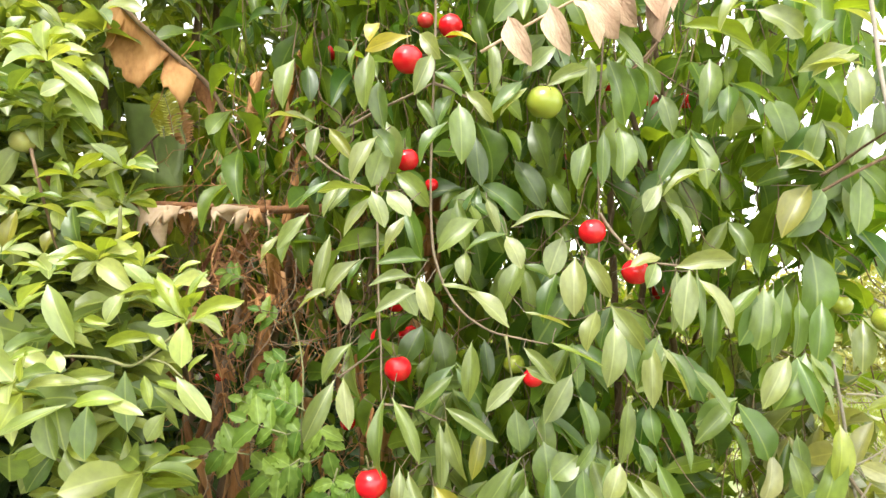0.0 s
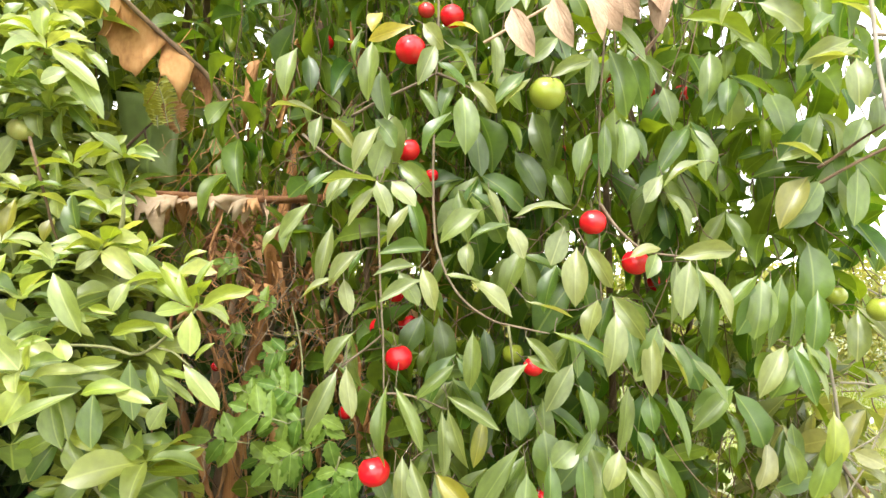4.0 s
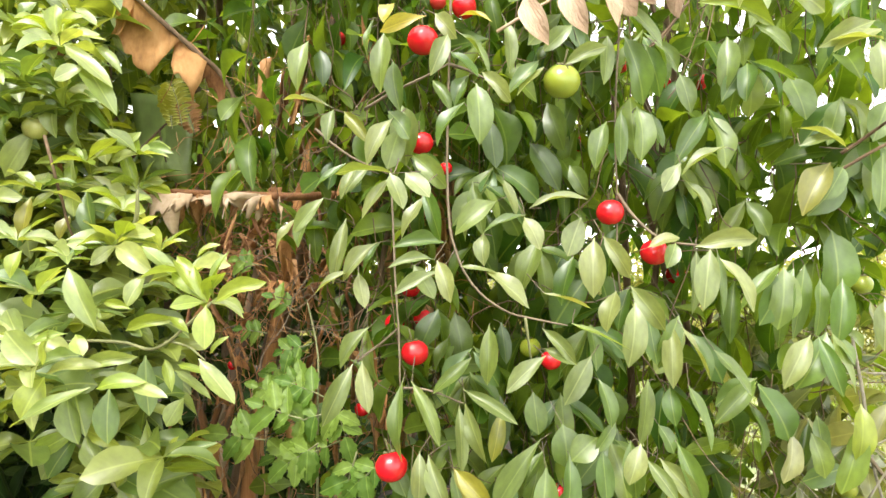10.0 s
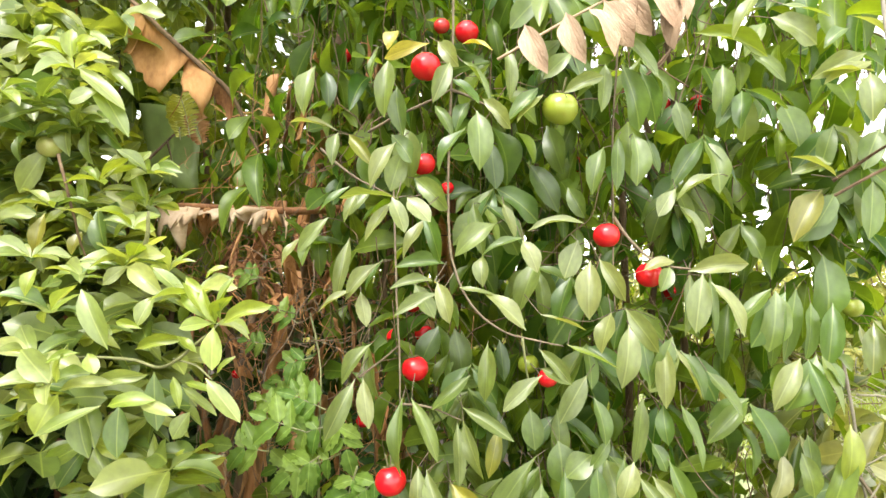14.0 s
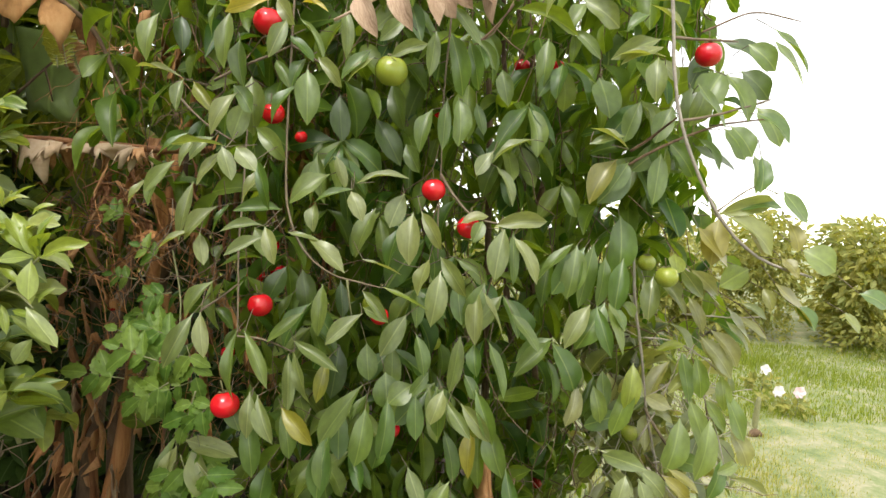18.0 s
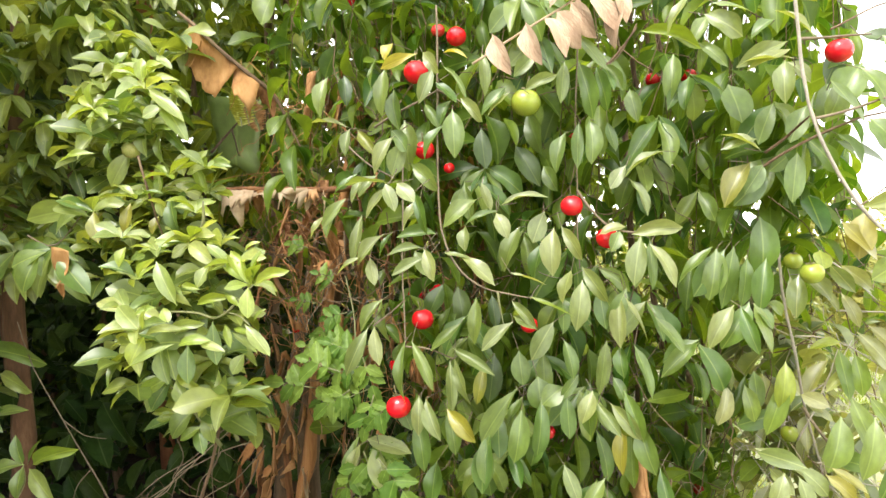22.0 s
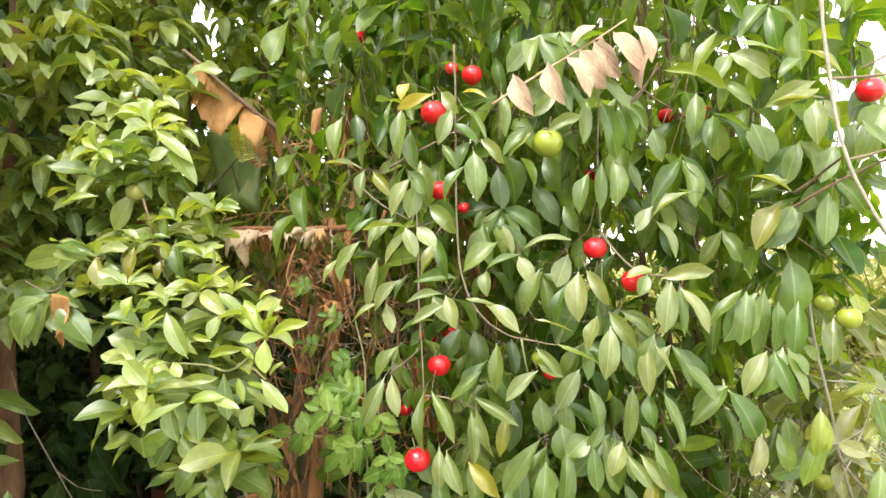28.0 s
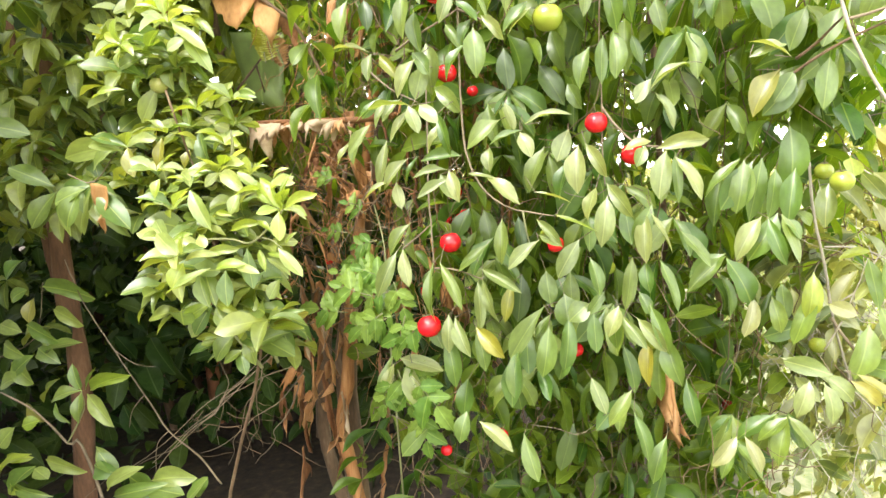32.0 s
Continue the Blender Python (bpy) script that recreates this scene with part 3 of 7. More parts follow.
def hanging(x, y, z0, z1, rng, step=0.06, size=0.09, specs=None, lean=0.0):
    """A thin shoot that hangs down, with leaves in drooping pairs. Returns the line of the shoot."""
    pts, px, py, z, k = [], x, y, z0, rng.randrange(2)
    while z > z1:
        pts.append((px, py, z))
        px += rng.uniform(-0.02, 0.02) + lean * step * (0.2 + 0.8 * (z - z1) / (z0 - z1))
        py += rng.uniform(-0.012, 0.012)
        z -= step * rng.uniform(0.8, 1.2)
        k += 1
        for s in (-1, 1, 1.0 if k % 2 else -1.0):
            if rng.random() < 0.8:
                a = rng.uniform(-1.1, 1.1) + (math.pi / 2 if k % 2 else 0)
                d = Vector((s * math.cos(a) * 0.8, s * math.sin(a) * 0.8, -rng.uniform(-0.15, 1.5)))
                L = size * rng.uniform(0.55, 1.2)
                specs.append(((px, py, z), d, (s * math.cos(a) + rng.uniform(-0.4, 0.4), -0.7, rng.uniform(0.3, 1.0)), L, L * rng.uniform(0.26, 0.37)))
    return pts


def tree_mass():
    specs, v_all, f_all = [], [], []
    for i in range(150):
        u = trng.random()
        y = 1.12 + 0.85 * u ** 1.2
        x = -0.24 - 0.1 * u + (0.95 + 0.25 * u) * trng.random() ** 1.15
        if x > 0.1 and y > 1.35 and trng.random() < 0.45:
            continue
        top = trng.uniform(1.9, 2.7)
        low = top - trng.uniform(0.5, 1.3)
        if x < -0.1:
            low = max(low, 1.6)
        if x > 0.58:
            low = max(low, 1.5)
        pts = hanging(x, y, top, low, trng, specs=specs, lean=trng.uniform(-0.4, 0.4))
        if len(pts) > 2:
            v, f = tube_arrays(pts, 0.0009, 4)
            f_all += [tuple(q + len(v_all) for q in g) for g in f]
            v_all += v
    for i in range(62):
        u = trng.random()
        y = 1.1 + 0.7 * u
        x = -0.18 + (0.7 + 0.15 * u) * trng.random()
        top = trng.uniform(1.05, 1.6)
        pts = hanging(x, y, top, top - trng.uniform(0.3, 0.6), trng, specs=specs, lean=trng.uniform(-0.5, 0.5))
        if len(pts) > 2:
            v, f = tube_arrays(pts, 0.0009, 4)
            f_all += [tuple(q + len(v_all) for q in g) for g in f]
            v_all += v
    for i in range(16):
        x, y, top = trng.uniform(0.4, 0.8), trng.uniform(1.3, 2.0), trng.uniform(1.9, 2.5)
        pts = hanging(x, y, top, top - trng.uniform(0.4, 0.9), trng, specs=specs, lean=trng.uniform(-0.4, 0.4))
        v, f = tube_arrays(pts, 0.0009, 4)
        f_all += [tuple(q + len(v_all) for q in g) for g in f]
        v_all += v
    for i in range(24):
        x, y, top = trng.uniform(-0.62, -0.15), trng.uniform(1.5, 2.2), trng.uniform(2.0, 2.5)
        pts = hanging(x, y, top, top - trng.uniform(0.3, 0.75), trng, specs=specs, lean=trng.uniform(-0.4, 0.4))
        v, f = tube_arrays(pts, 0.0009, 4)
        f_all += [tuple(q + len(v_all) for q in g) for g in f]
        v_all += v
    for i in range(55):
        top = trng.uniform(0.75, 1.12)
        pts = hanging(trng.uniform(-0.2, 0.5), trng.uniform(1.15, 1.5), top, top - trng.uniform(0.2, 0.42), trng, specs=specs, lean=trng.uniform(-0.4, 0.4))
        v, f = tube_arrays(pts, 0.0009, 4)
        f_all += [tuple(q + len(v_all) for q in g) for g in f]
        v_all += v
    # high shoots added mostly above the view, to shade the tree's back
    for i in range(30):
        top = trng.uniform(2.6, 3.2)
        hanging(trng.uniform(0.1, 0.9), trng.uniform(1.25, 2.3), top, top - trng.uniform(0.3, 0.6), trng, 0.08, 0.11, specs, trng.uniform(-0.4, 0.4))
    # hollows: towards the open side, and to the left where the withered stems stand behind
    kept = []
    for q in specs:
        x, y, z = q[0]
        if y > 1.14 and 0.45 < x < 0.8 and 1.42 < z < 1.95 and noise.noise((x * 9 + 3, y * 1.5, z * 8)) > 0.02 and trng.random() < 0.75:
            continue
        if y > 1.17 and x < -0.02 and z < 1.95 and trng.random() < 0.5:
            continue
        kept.append(q)
    specs = kept
    leaf_cloud("foliage", airy(specs), CLOUD, tree, "dense drooping green leaves")
    specs = []
    for i in range(150):
        top = trng.uniform(1.5, 2.9)
        hanging(trng.uniform(-0.2, 0.58), trng.uniform(1.9, 2.7), top, top - trng.uniform(0.2, 0.6), trng, 0.045, 0.06, specs, trng.uniform(-0.6, 0.6))
    for i in range(48):
        top = trng.uniform(0.7, 1.3)
        hanging(trng.uniform(0.0, 0.75), trng.uniform(1.5, 2.2), top, top - trng.uniform(0.25, 0.6), trng, 0.055, 0.07, specs, trng.uniform(-0.5, 0.5))
    for i in range(11):
        top = trng.uniform(1.65, 2.1)
        hanging(0.56 + abs(trng.gauss(0, 0.06)), trng.uniform(1.0, 1.35), top, top - trng.uniform(0.1, 0.3), trng, 0.05, 0.085, specs, trng.uniform(0.0, 0.4))
    leaf_cloud("back_foliage", airy(specs), CLOUD, tree, "small backlit leaves deep in the tree")
    for i in range(950):
        x, y, z = trng.uniform(-0.3, 0.75), trng.uniform(1.12, 1.9), trng.uniform(0.8, 2.3)
        if x < 0.05 and trng.random() < 0.4:
            continue
        v, f = tube_arrays(bend((x, y, z), (x + trng.gauss(0, 0.1), y + trng.gauss(0, 0.05), z - abs(trng.gauss(0.06, 0.1))), trng.uniform(-0.02, 0.02), 6, 0.009, trng), trng.choice((0.0006, 0.0008, 0.0013)), 4)
        f_all += [tuple(q + len(v_all) for q in g) for g in f]
        v_all += v
    link("shoot_tangle", mesh_of("shoot_tangle", v_all, f_all), BARK, tree, "thin grey-brown hanging shoots", kind="stuff")


tree_mass()
for a, b, r in (((0.42, 1.55, -0.05), (0.34, 1.7, 2.9), 0.011), ((0.5, 1.62, -0.05), (0.62, 1.55, 2.6), 0.008), ((0.36, 1.6, -0.05), (0.1, 1.65, 2.7), 0.009), ((0.45, 1.6, 1.2), (0.33, 1.35, 2.3), 0.008), ((0.47, 1.6, 1.15), (0.37, 1.38, 2.3), 0.007), ((0.5, 1.55, 1.0), (0.42, 1.4, 2.2), 0.008)):
    stick("stem", bend(a, b, 0.0, 10, 0.02, trng), [r * (1 - 0.05 * i) for i in range(11)], BARK, tree)

# front shoots that hang free before the mass
stick("branch", [(0.031, 0.970, 1.905), (0.031, 0.970, 1.832), (0.029, 0.970, 1.766), (0.026, 0.970, 1.640), (0.030, 0.960, 1.566), (0.037, 0.950, 1.530), (0.060, 0.940, 1.485), (0.098, 0.930, 1.455), (0.137, 0.930, 1.443), (0.178, 0.930, 1.436)], [0.0017, 0.0017, 0.0017, 0.0018, 0.0018, 0.0018, 0.0018, 0.0015, 0.0013, 0.001], TWIG, tree, 7)
stick("branch", [(0.254, 1.010, 1.896), (0.253, 1.010, 1.821), (0.248, 1.010, 1.716), (0.250, 1.010, 1.617), (0.250, 1.000, 1.534), (0.253, 1.000, 1.473)], [0.0014, 0.0014, 0.0014, 0.0013, 0.0012, 0.001], TWIG, tree, 7)
stick("branch", [(-0.078, 1.140, 1.704), (-0.061, 1.060, 1.568), (-0.046, 0.990, 1.475), (-0.039, 0.970, 1.417), (-0.036, 0.960, 1.348)], [0.0017, 0.0017, 0.0016, 0.0015, 0.0012], TWIG, tree)
stick("branch", [(0.546, 0.930, 1.921), (0.551, 0.920, 1.823), (0.559, 0.910, 1.734), (0.577, 0.900, 1.661), (0.621, 0.890, 1.572), (0.684, 0.890, 1.513), (0.767, 0.900, 1.488)], [0.0024, 0.0024, 0.0025, 0.0026, 0.0025, 0.0021, 0.0017], GREYTWIG, tree, 7)
stick("branch", [(0.569, 1.060, 1.494), (0.578, 1.060, 1.409), (0.599, 1.070, 1.321), (0.617, 1.080, 1.230), (0.637, 1.080, 1.157), (0.656, 1.080, 1.074)], [0.0024, 0.0024, 0.0024, 0.0022, 0.002, 0.0017], GREYTWIG, tree, 7)
stick("twig", [(0.615, 1.080, 1.230), (0.629, 1.050, 1.203), (0.663, 1.030, 1.155)], [0.003, 0.0025, 0.002], TWIG, tree)
stick("twig", [(-0.089, 1.000, 1.719), (-0.046, 0.980, 1.737), (0.001, 0.970, 1.756), (0.030, 0.970, 1.772)], 0.002, TWIG, tree)
stick("twig", [(0.030, 0.970, 1.770), (0.054, 0.950, 1.757), (0.077, 0.940, 1.743)], 0.002, TWIG, tree)
stick("twig", [(0.295, 1.020, 1.798), (0.321, 1.020, 1.825), (0.346, 1.020, 1.858)], 0.0022, BARK, tree)
stick("twig", [(0.250, 1.000, 1.602), (0.268, 1.000, 1.575), (0.303, 0.980, 1.541), (0.344, 0.950, 1.534)], 0.0022, TWIG, tree)
stick("twig", [(0.126, 0.930, 1.445), (0.129, 0.930, 1.417), (0.135, 0.940, 1.386)], 0.0018, GREENTWIG, tree)
stick("twig", [(-0.095, 0.970, 1.379), (-0.058, 0.980, 1.408), (-0.041, 0.980, 1.423)], 0.0016, TWIG, tree)
stick("twig", [(-0.036, 0.960, 1.348), (0.005, 0.960, 1.344), (0.049, 0.960, 1.328)], 0.0016, TWIG, tree)
stick("twig", [(0.531, 1.000, 1.651), (0.559, 0.980, 1.675), (0.568, 0.920, 1.695)], 0.0022, BARK, tree)
stick("twig", [(0.569, 0.910, 1.690), (0.632, 0.920, 1.705), (0.709, 0.950, 1.731)], 0.002, TWIG, tree)
stick("twig", [(0.551, 0.920, 1.801), (0.595, 0.930, 1.803), (0.654, 0.950, 1.807)], 0.002, TWIG, tree)
stick("twig", [(-0.186, 1.100, 1.709), (-0.124, 1.050, 1.663), (-0.057, 1.000, 1.631)], 0.002, TWIG, tree)
for i in range(110):
    x, y, z = trng.uniform(-0.25, 0.65), trng.uniform(1.04, 1.35), trng.uniform(0.95, 2.1)
    stick("twig", bend((x, y, z), (x + trng.uniform(-0.2, 0.2), y + trng.uniform(-0.1, 0.1), z - trng.uniform(-0.05, 0.25)), 0.01, 5, 0.016, trng), 0.0008, BARK if i % 3 else TWIG, tree, 4)

stick("branch", [(0.500, 1.000, 1.610), (0.560, 0.960, 1.655), (0.640, 0.980, 1.690), (0.700, 1.010, 1.705), (0.760, 1.030, 1.715)], [0.0022, 0.002, 0.0017, 0.0014, 0.001], BARK, tree, 6)
stick("twig", [(0.600, 0.940, 1.815), (0.660, 0.960, 1.845), (0.700, 0.980, 1.856), (0.760, 0.990, 1.850)], 0.0014, BARK, tree, 5)
stick("twig", [(0.640, 0.930, 1.570), (0.690, 0.960, 1.600), (0.715, 0.970, 1.608), (0.750, 0.980, 1.600)], 0.0012, TWIG, tree, 5)

PALETWIG = rough_material("pale_twig", [(0.3, (0.30, 0.26, 0.20)), (0.7, (0.48, 0.43, 0.35))], 60, 0.8)
stick("twig", [(0.599, 1.050, 1.184), (0.625, 1.030, 1.264), (0.645, 1.020, 1.344)], 0.0014, PALETWIG, tree, 5)
stick("twig", [(0.628, 1.050, 1.148), (0.703, 1.030, 1.164), (0.756, 1.020, 1.145)], 0.0014, PALETWIG, tree, 5)
stick("twig", [(0.651, 1.050, 1.400), (0.716, 1.030, 1.401), (0.769, 1.020, 1.408)], 0.0014, PALETWIG, tree, 5)
stick("twig", [(0.604, 1.050, 1.257), (0.637, 1.030, 1.293), (0.664, 1.020, 1.358)], 0.0014, PALETWIG, tree, 5)
stick("twig", [(0.618, 1.050, 1.139), (0.659, 1.030, 1.100), (0.685, 1.020, 1.061)], 0.0016, PALETWIG, tree, 5)
stick("twig", [(0.592, 1.050, 1.357), (0.647, 1.030, 1.355), (0.717, 1.020, 1.311)], 0.0014, PALETWIG, tree, 5)
stick("twig", [(0.627, 1.050, 1.489), (0.655, 1.030, 1.465), (0.699, 1.020, 1.420)], 0.0013, PALETWIG, tree, 5)
stick("twig", [(0.671, 1.050, 1.259), (0.699, 1.030, 1.238), (0.761, 1.020, 1.223)], 0.0013, PALETWIG, tree, 5)
stick("twig", [(0.655, 1.050, 1.301), (0.690, 1.030, 1.273), (0.717, 1.020, 1.207), (0.733, 1.020, 1.151)], 0.0014, PALETWIG, tree, 5)
stick("twig", [(0.643, 1.050, 1.126), (0.705, 1.030, 1.124), (0.800, 1.020, 1.118)], 0.0012, PALETWIG, tree, 5)


def right_fringe():
    """Leaves of the tree's open side, silvery sunlight put into their colour."""
    specs = []
    for place, tall, n in (((0.620, 1.150, 1.433), 0.16, 9), ((0.673, 1.120, 1.342), 0.16, 9), ((0.671, 1.200, 1.209), 0.2, 10), ((0.694, 1.100, 1.212), 0.14, 8), ((0.699, 1.250, 1.214), 0.18, 5), ((0.750, 1.250, 1.056), 0.14, 3), ((0.688, 1.200, 0.938), 0.14, 3)):
        for _ in range(n):
            hanging(place[0] + trng.gauss(0, 0.035), place[1] + trng.uniform(-0.02, 0.3), place[2] + trng.uniform(-0.02, 0.06), place[2] - tall * trng.uniform(0.5, 1.1), trng, 0.055, 0.075, specs, trng.uniform(-0.2, 0.3))
    for _ in range(46):
        top = trng.uniform(0.75, 1.38)
        hanging(trng.uniform(0.55, 0.95), trng.uniform(1.25, 1.9), top, top - trng.uniform(0.15, 0.4), trng, 0.05, 0.06, specs, trng.uniform(-0.3, 0.3))
    leaf_cloud("side_foliage", specs, LITSIDECLOUD, tree, "open-side leaves with a sunlit silvery sheen put into their colour")

    v_all, f_all = [], []
    for _ in range(170):
        a = Vector(trng.choice(((0.646, 1.200, 1.228), (0.728, 1.250, 1.214), (0.744, 1.200, 1.075), (0.654, 1.150, 1.071), (0.727, 1.200, 0.940), (0.628, 1.200, 1.140)))) + Vector((trng.gauss(0, 0.05), trng.uniform(-0.05, 0.2), trng.gauss(0, 0.06)))
        v, f = tube_arrays(bend(a, a + Vector((trng.uniform(-0.05, 0.12), trng.uniform(-0.04, 0.04), -trng.uniform(-0.02, 0.12))), 0.008, 5, 0.004, trng), 0.0008, 4)
        f_all += [tuple(q + len(v_all) for q in g) for g in f]
        v_all += v
    link("side_tangle", mesh_of("side_tangle", v_all, f_all), PALETWIG, tree, "fine pale twigs at the open side", kind="stuff")


right_fringe()

fruit(tree, "r", -0.005, 0.968, 1.801, 0.0205)
fruit(tree, "g", 0.173, 0.956, 1.741, 0.0235)
fruit(tree, "r", 0.241, 1.003, 1.577, 0.0185)
fruit(tree, "r", -0.029, 1.056, 1.376, 0.0205)
fruit(tree, "r", -0.044, 0.934, 1.252, 0.0210)
fruit(tree, "r", 0.297, 0.995, 1.524, 0.0185)
fruit(tree, "g", 0.581, 0.938, 1.473, 0.0165)
fruit(tree, "r", 0.612, 0.943, 1.786, 0.0185)
fruit(tree, "d", 0.475, 1.642, 1.090, 0.0165)
fruit(tree, "g", 0.591, 1.062, 1.478, 0.0145)
fruit(tree, "r", 0.043, 1.076, 1.879, 0.0180)
fruit(tree, "r", -0.021, 1.077, 1.683, 0.0185)
fruit(tree, "r", -0.548, 1.631, 1.232, 0.0120)
fruit(tree, "r", 0.507, 1.494, 1.630, 0.0200)
fruit(tree, "g", 0.611, 1.134, 1.165, 0.0155)
fruit(tree, "g", 0.252, 1.119, 1.313, 0.0150)
fruit(tree, "g", 0.500, 1.463, 1.310, 0.0180)
fruit(tree, "r", 0.435, 1.421, 1.467, 0.0200)
fruit(tree, "r", 0.166, 1.037, 1.372, 0.0150)
fruit(tree, "r", -0.09, 1.251, 1.392, 0.0175)
fruit(tree, "r", -0.167, 1.334, 1.215, 0.0150)
fruit(tree, "r", 0.489, 1.462, 1.847, 0.0180)
fruit(tree, "r", 0.052, 1.03, 1.01, 0.0150)
fruit(tree, "d", 0.531, 1.543, 0.872, 0.0180)
fruit(tree, "d", 0.606, 1.568, 1.305, 0.0200)
fruit(tree, "r", -0.06, 1.235, 1.454, 0.0170)
fruit(tree, "r", 0.189, 1.150, 1.141, 0.0145)
fruit(tree, "r", 0.332, 1.450, 1.880, 0.0170)
fruit(tree, "r", 0.414, 1.450, 1.842, 0.0180)
fruit(tree, "r", -0.200, 1.200, 2.000, 0.0150)
fruit(tree, "r", -0.034, 1.200, 1.407, 0.0160)
fruit(tree, "r", 0.009, 1.150, 1.652, 0.0110)
fruit(tree, "r", 0.245, 1.350, 1.711, 0.0170)
fruit(tree, "r", -0.250, 1.500, 1.964, 0.0170)
fruit(tree, "d", 0.001, 1.120, 1.903, 0.0130)
fruit(tree, "g", 0.142, 1.150, 1.369, 0.0170)
fruit(tree, "r", -0.070, 1.080, 0.947, 0.0120)
fruit(tree, "g", 0.326, 0.970, 1.220, 0.0130)

leaf(tree, "g", -0.154, 0.960, 1.803, -0.011, -0.012, -0.064, 0.024)
leaf(tree, "g", -0.053, 0.950, 1.807, -0.002, -0.012, -0.073, 0.026)
leaf(tree, "g", -0.064, 0.940, 1.822, -0.005, -0.012, -0.050, 0.016)
leaf(tree, "p", 0.031, 0.930, 1.797, -0.019, -0.012, -0.050, 0.022)
leaf(tree, "p", 0.014, 0.940, 1.826, 0.026, -0.012, -0.033, 0.020)
leaf(tree, "g", -0.044, 0.970, 1.776, 0.010, -0.012, -0.064, 0.024)
leaf(tree, "y", 0.044, 0.950, 1.825, 0.038, -0.012, -0.012, 0.010)
leaf(tree, "y", 0.003, 0.950, 1.827, -0.054, -0.012, -0.021, 0.010)
leaf(tree, "y", -0.043, 0.970, 1.851, -0.011, -0.012, -0.027, 0.021)
leaf(tree, "g", 0.044, 0.950, 1.804, 0.036, -0.012, -0.056, 0.012)
leaf(tree, "g", 0.033, 0.940, 1.778, 0.033, -0.012, -0.033, 0.019)
leaf(tree, "p", 0.072, 0.940, 1.752, 0.034, -0.012, -0.038, 0.014)
leaf(tree, "g", 0.056, 0.950, 1.751, -0.016, -0.012, -0.039, 0.019)
leaf(tree, "g", 0.067, 0.900, 1.729, 0.004, -0.012, -0.069, 0.031)
leaf(tree, "g", 0.052, 0.920, 1.711, -0.030, -0.012, -0.052, 0.027)
leaf(tree, "g", 0.007, 0.970, 1.750, 0.024, -0.012, -0.041, 0.016)
leaf(tree, "p", -0.129, 0.980, 1.719, -0.064, 0.004, 0.011, 0.013)
leaf(tree, "p", -0.127, 0.980, 1.717, -0.005, -0.012, -0.044, 0.017)
leaf(tree, "y2", -0.113, 0.980, 1.714, 0.035, -0.012, -0.044, 0.017)
leaf(tree, "g", -0.150, 1.000, 1.714, -0.027, -0.012, -0.046, 0.013)
leaf(tree, "p", -0.043, 0.960, 1.700, -0.030, -0.012, -0.058, 0.022)
leaf(tree, "g", -0.052, 0.970, 1.711, 0.028, -0.012, -0.036, 0.020)
leaf(tree, "g", -0.039, 0.990, 1.691, -0.014, -0.012, -0.052, 0.029)
leaf(tree, "g", -0.021, 0.980, 1.654, 0.044, -0.012, -0.042, 0.023)
leaf(tree, "p", -0.026, 0.870, 1.620, -0.063, -0.012, -0.001, 0.012)
leaf(tree, "p", -0.031, 0.860, 1.620, 0.016, -0.012, -0.039, 0.020)
leaf(tree, "p", -0.013, 0.860, 1.620, 0.027, -0.012, -0.027, 0.022)
leaf(tree, "p", -0.079, 0.900, 1.632, -0.015, -0.012, -0.038, 0.014)
leaf(tree, "g", -0.096, 0.920, 1.638, -0.036, -0.012, -0.033, 0.013)
leaf(tree, "p", -0.035, 0.880, 1.616, -0.028, -0.012, -0.045, 0.015)
leaf(tree, "g", 0.002, 0.900, 1.608, 0.021, -0.012, -0.062, 0.016)
leaf(tree, "g", 0.092, 0.960, 1.592, -0.050, -0.012, -0.041, 0.027)
leaf(tree, "p", 0.100, 0.960, 1.618, 0.014, -0.012, -0.042, 0.019)
leaf(tree, "p", 0.131, 0.950, 1.581, 0.069, 0.004, 0.010, 0.015)
leaf(tree, "g", 0.128, 0.950, 1.573, -0.050, -0.012, -0.021, 0.015)
leaf(tree, "p", 0.125, 0.940, 1.570, 0.018, -0.012, -0.038, 0.023)
leaf(tree, "p", 0.074, 0.950, 1.550, 0.001, -0.012, -0.038, 0.020)
leaf(tree, "g", 0.102, 0.980, 1.827, 0.005, -0.012, -0.066, 0.019)
leaf(tree, "g", 0.144, 0.950, 1.767, -0.035, -0.012, -0.041, 0.019)
leaf(tree, "p", 0.150, 0.940, 1.756, -0.031, -0.012, -0.035, 0.016)
leaf(tree, "g", 0.191, 1.000, 1.825, -0.036, -0.012, -0.035, 0.020)
leaf(tree, "p", 0.173, 0.920, 1.753, 0.046, 0.004, 0.020, 0.016)
leaf(tree, "p", -0.186, 1.000, 1.571, -0.023, -0.012, -0.041, 0.020)
leaf(tree, "g", -0.166, 1.000, 1.573, -0.013, -0.012, -0.039, 0.018)
leaf(tree, "p", -0.111, 0.980, 1.571, -0.014, -0.012, -0.081, 0.020)
leaf(tree, "g", -0.146, 1.000, 1.600, -0.037, -0.012, -0.046, 0.017)
leaf(tree, "g", 0.233, 0.980, 1.804, -0.006, -0.012, -0.061, 0.020)
leaf(tree, "g", 0.254, 0.980, 1.803, 0.020, -0.012, -0.084, 0.022)
leaf(tree, "g", 0.255, 0.970, 1.839, 0.038, -0.012, -0.052, 0.019)
leaf(tree, "g", 0.281, 0.990, 1.795, 0.016, -0.012, -0.066, 0.017)
leaf(tree, "g", 0.292, 0.990, 1.798, 0.027, -0.012, -0.041, 0.012)
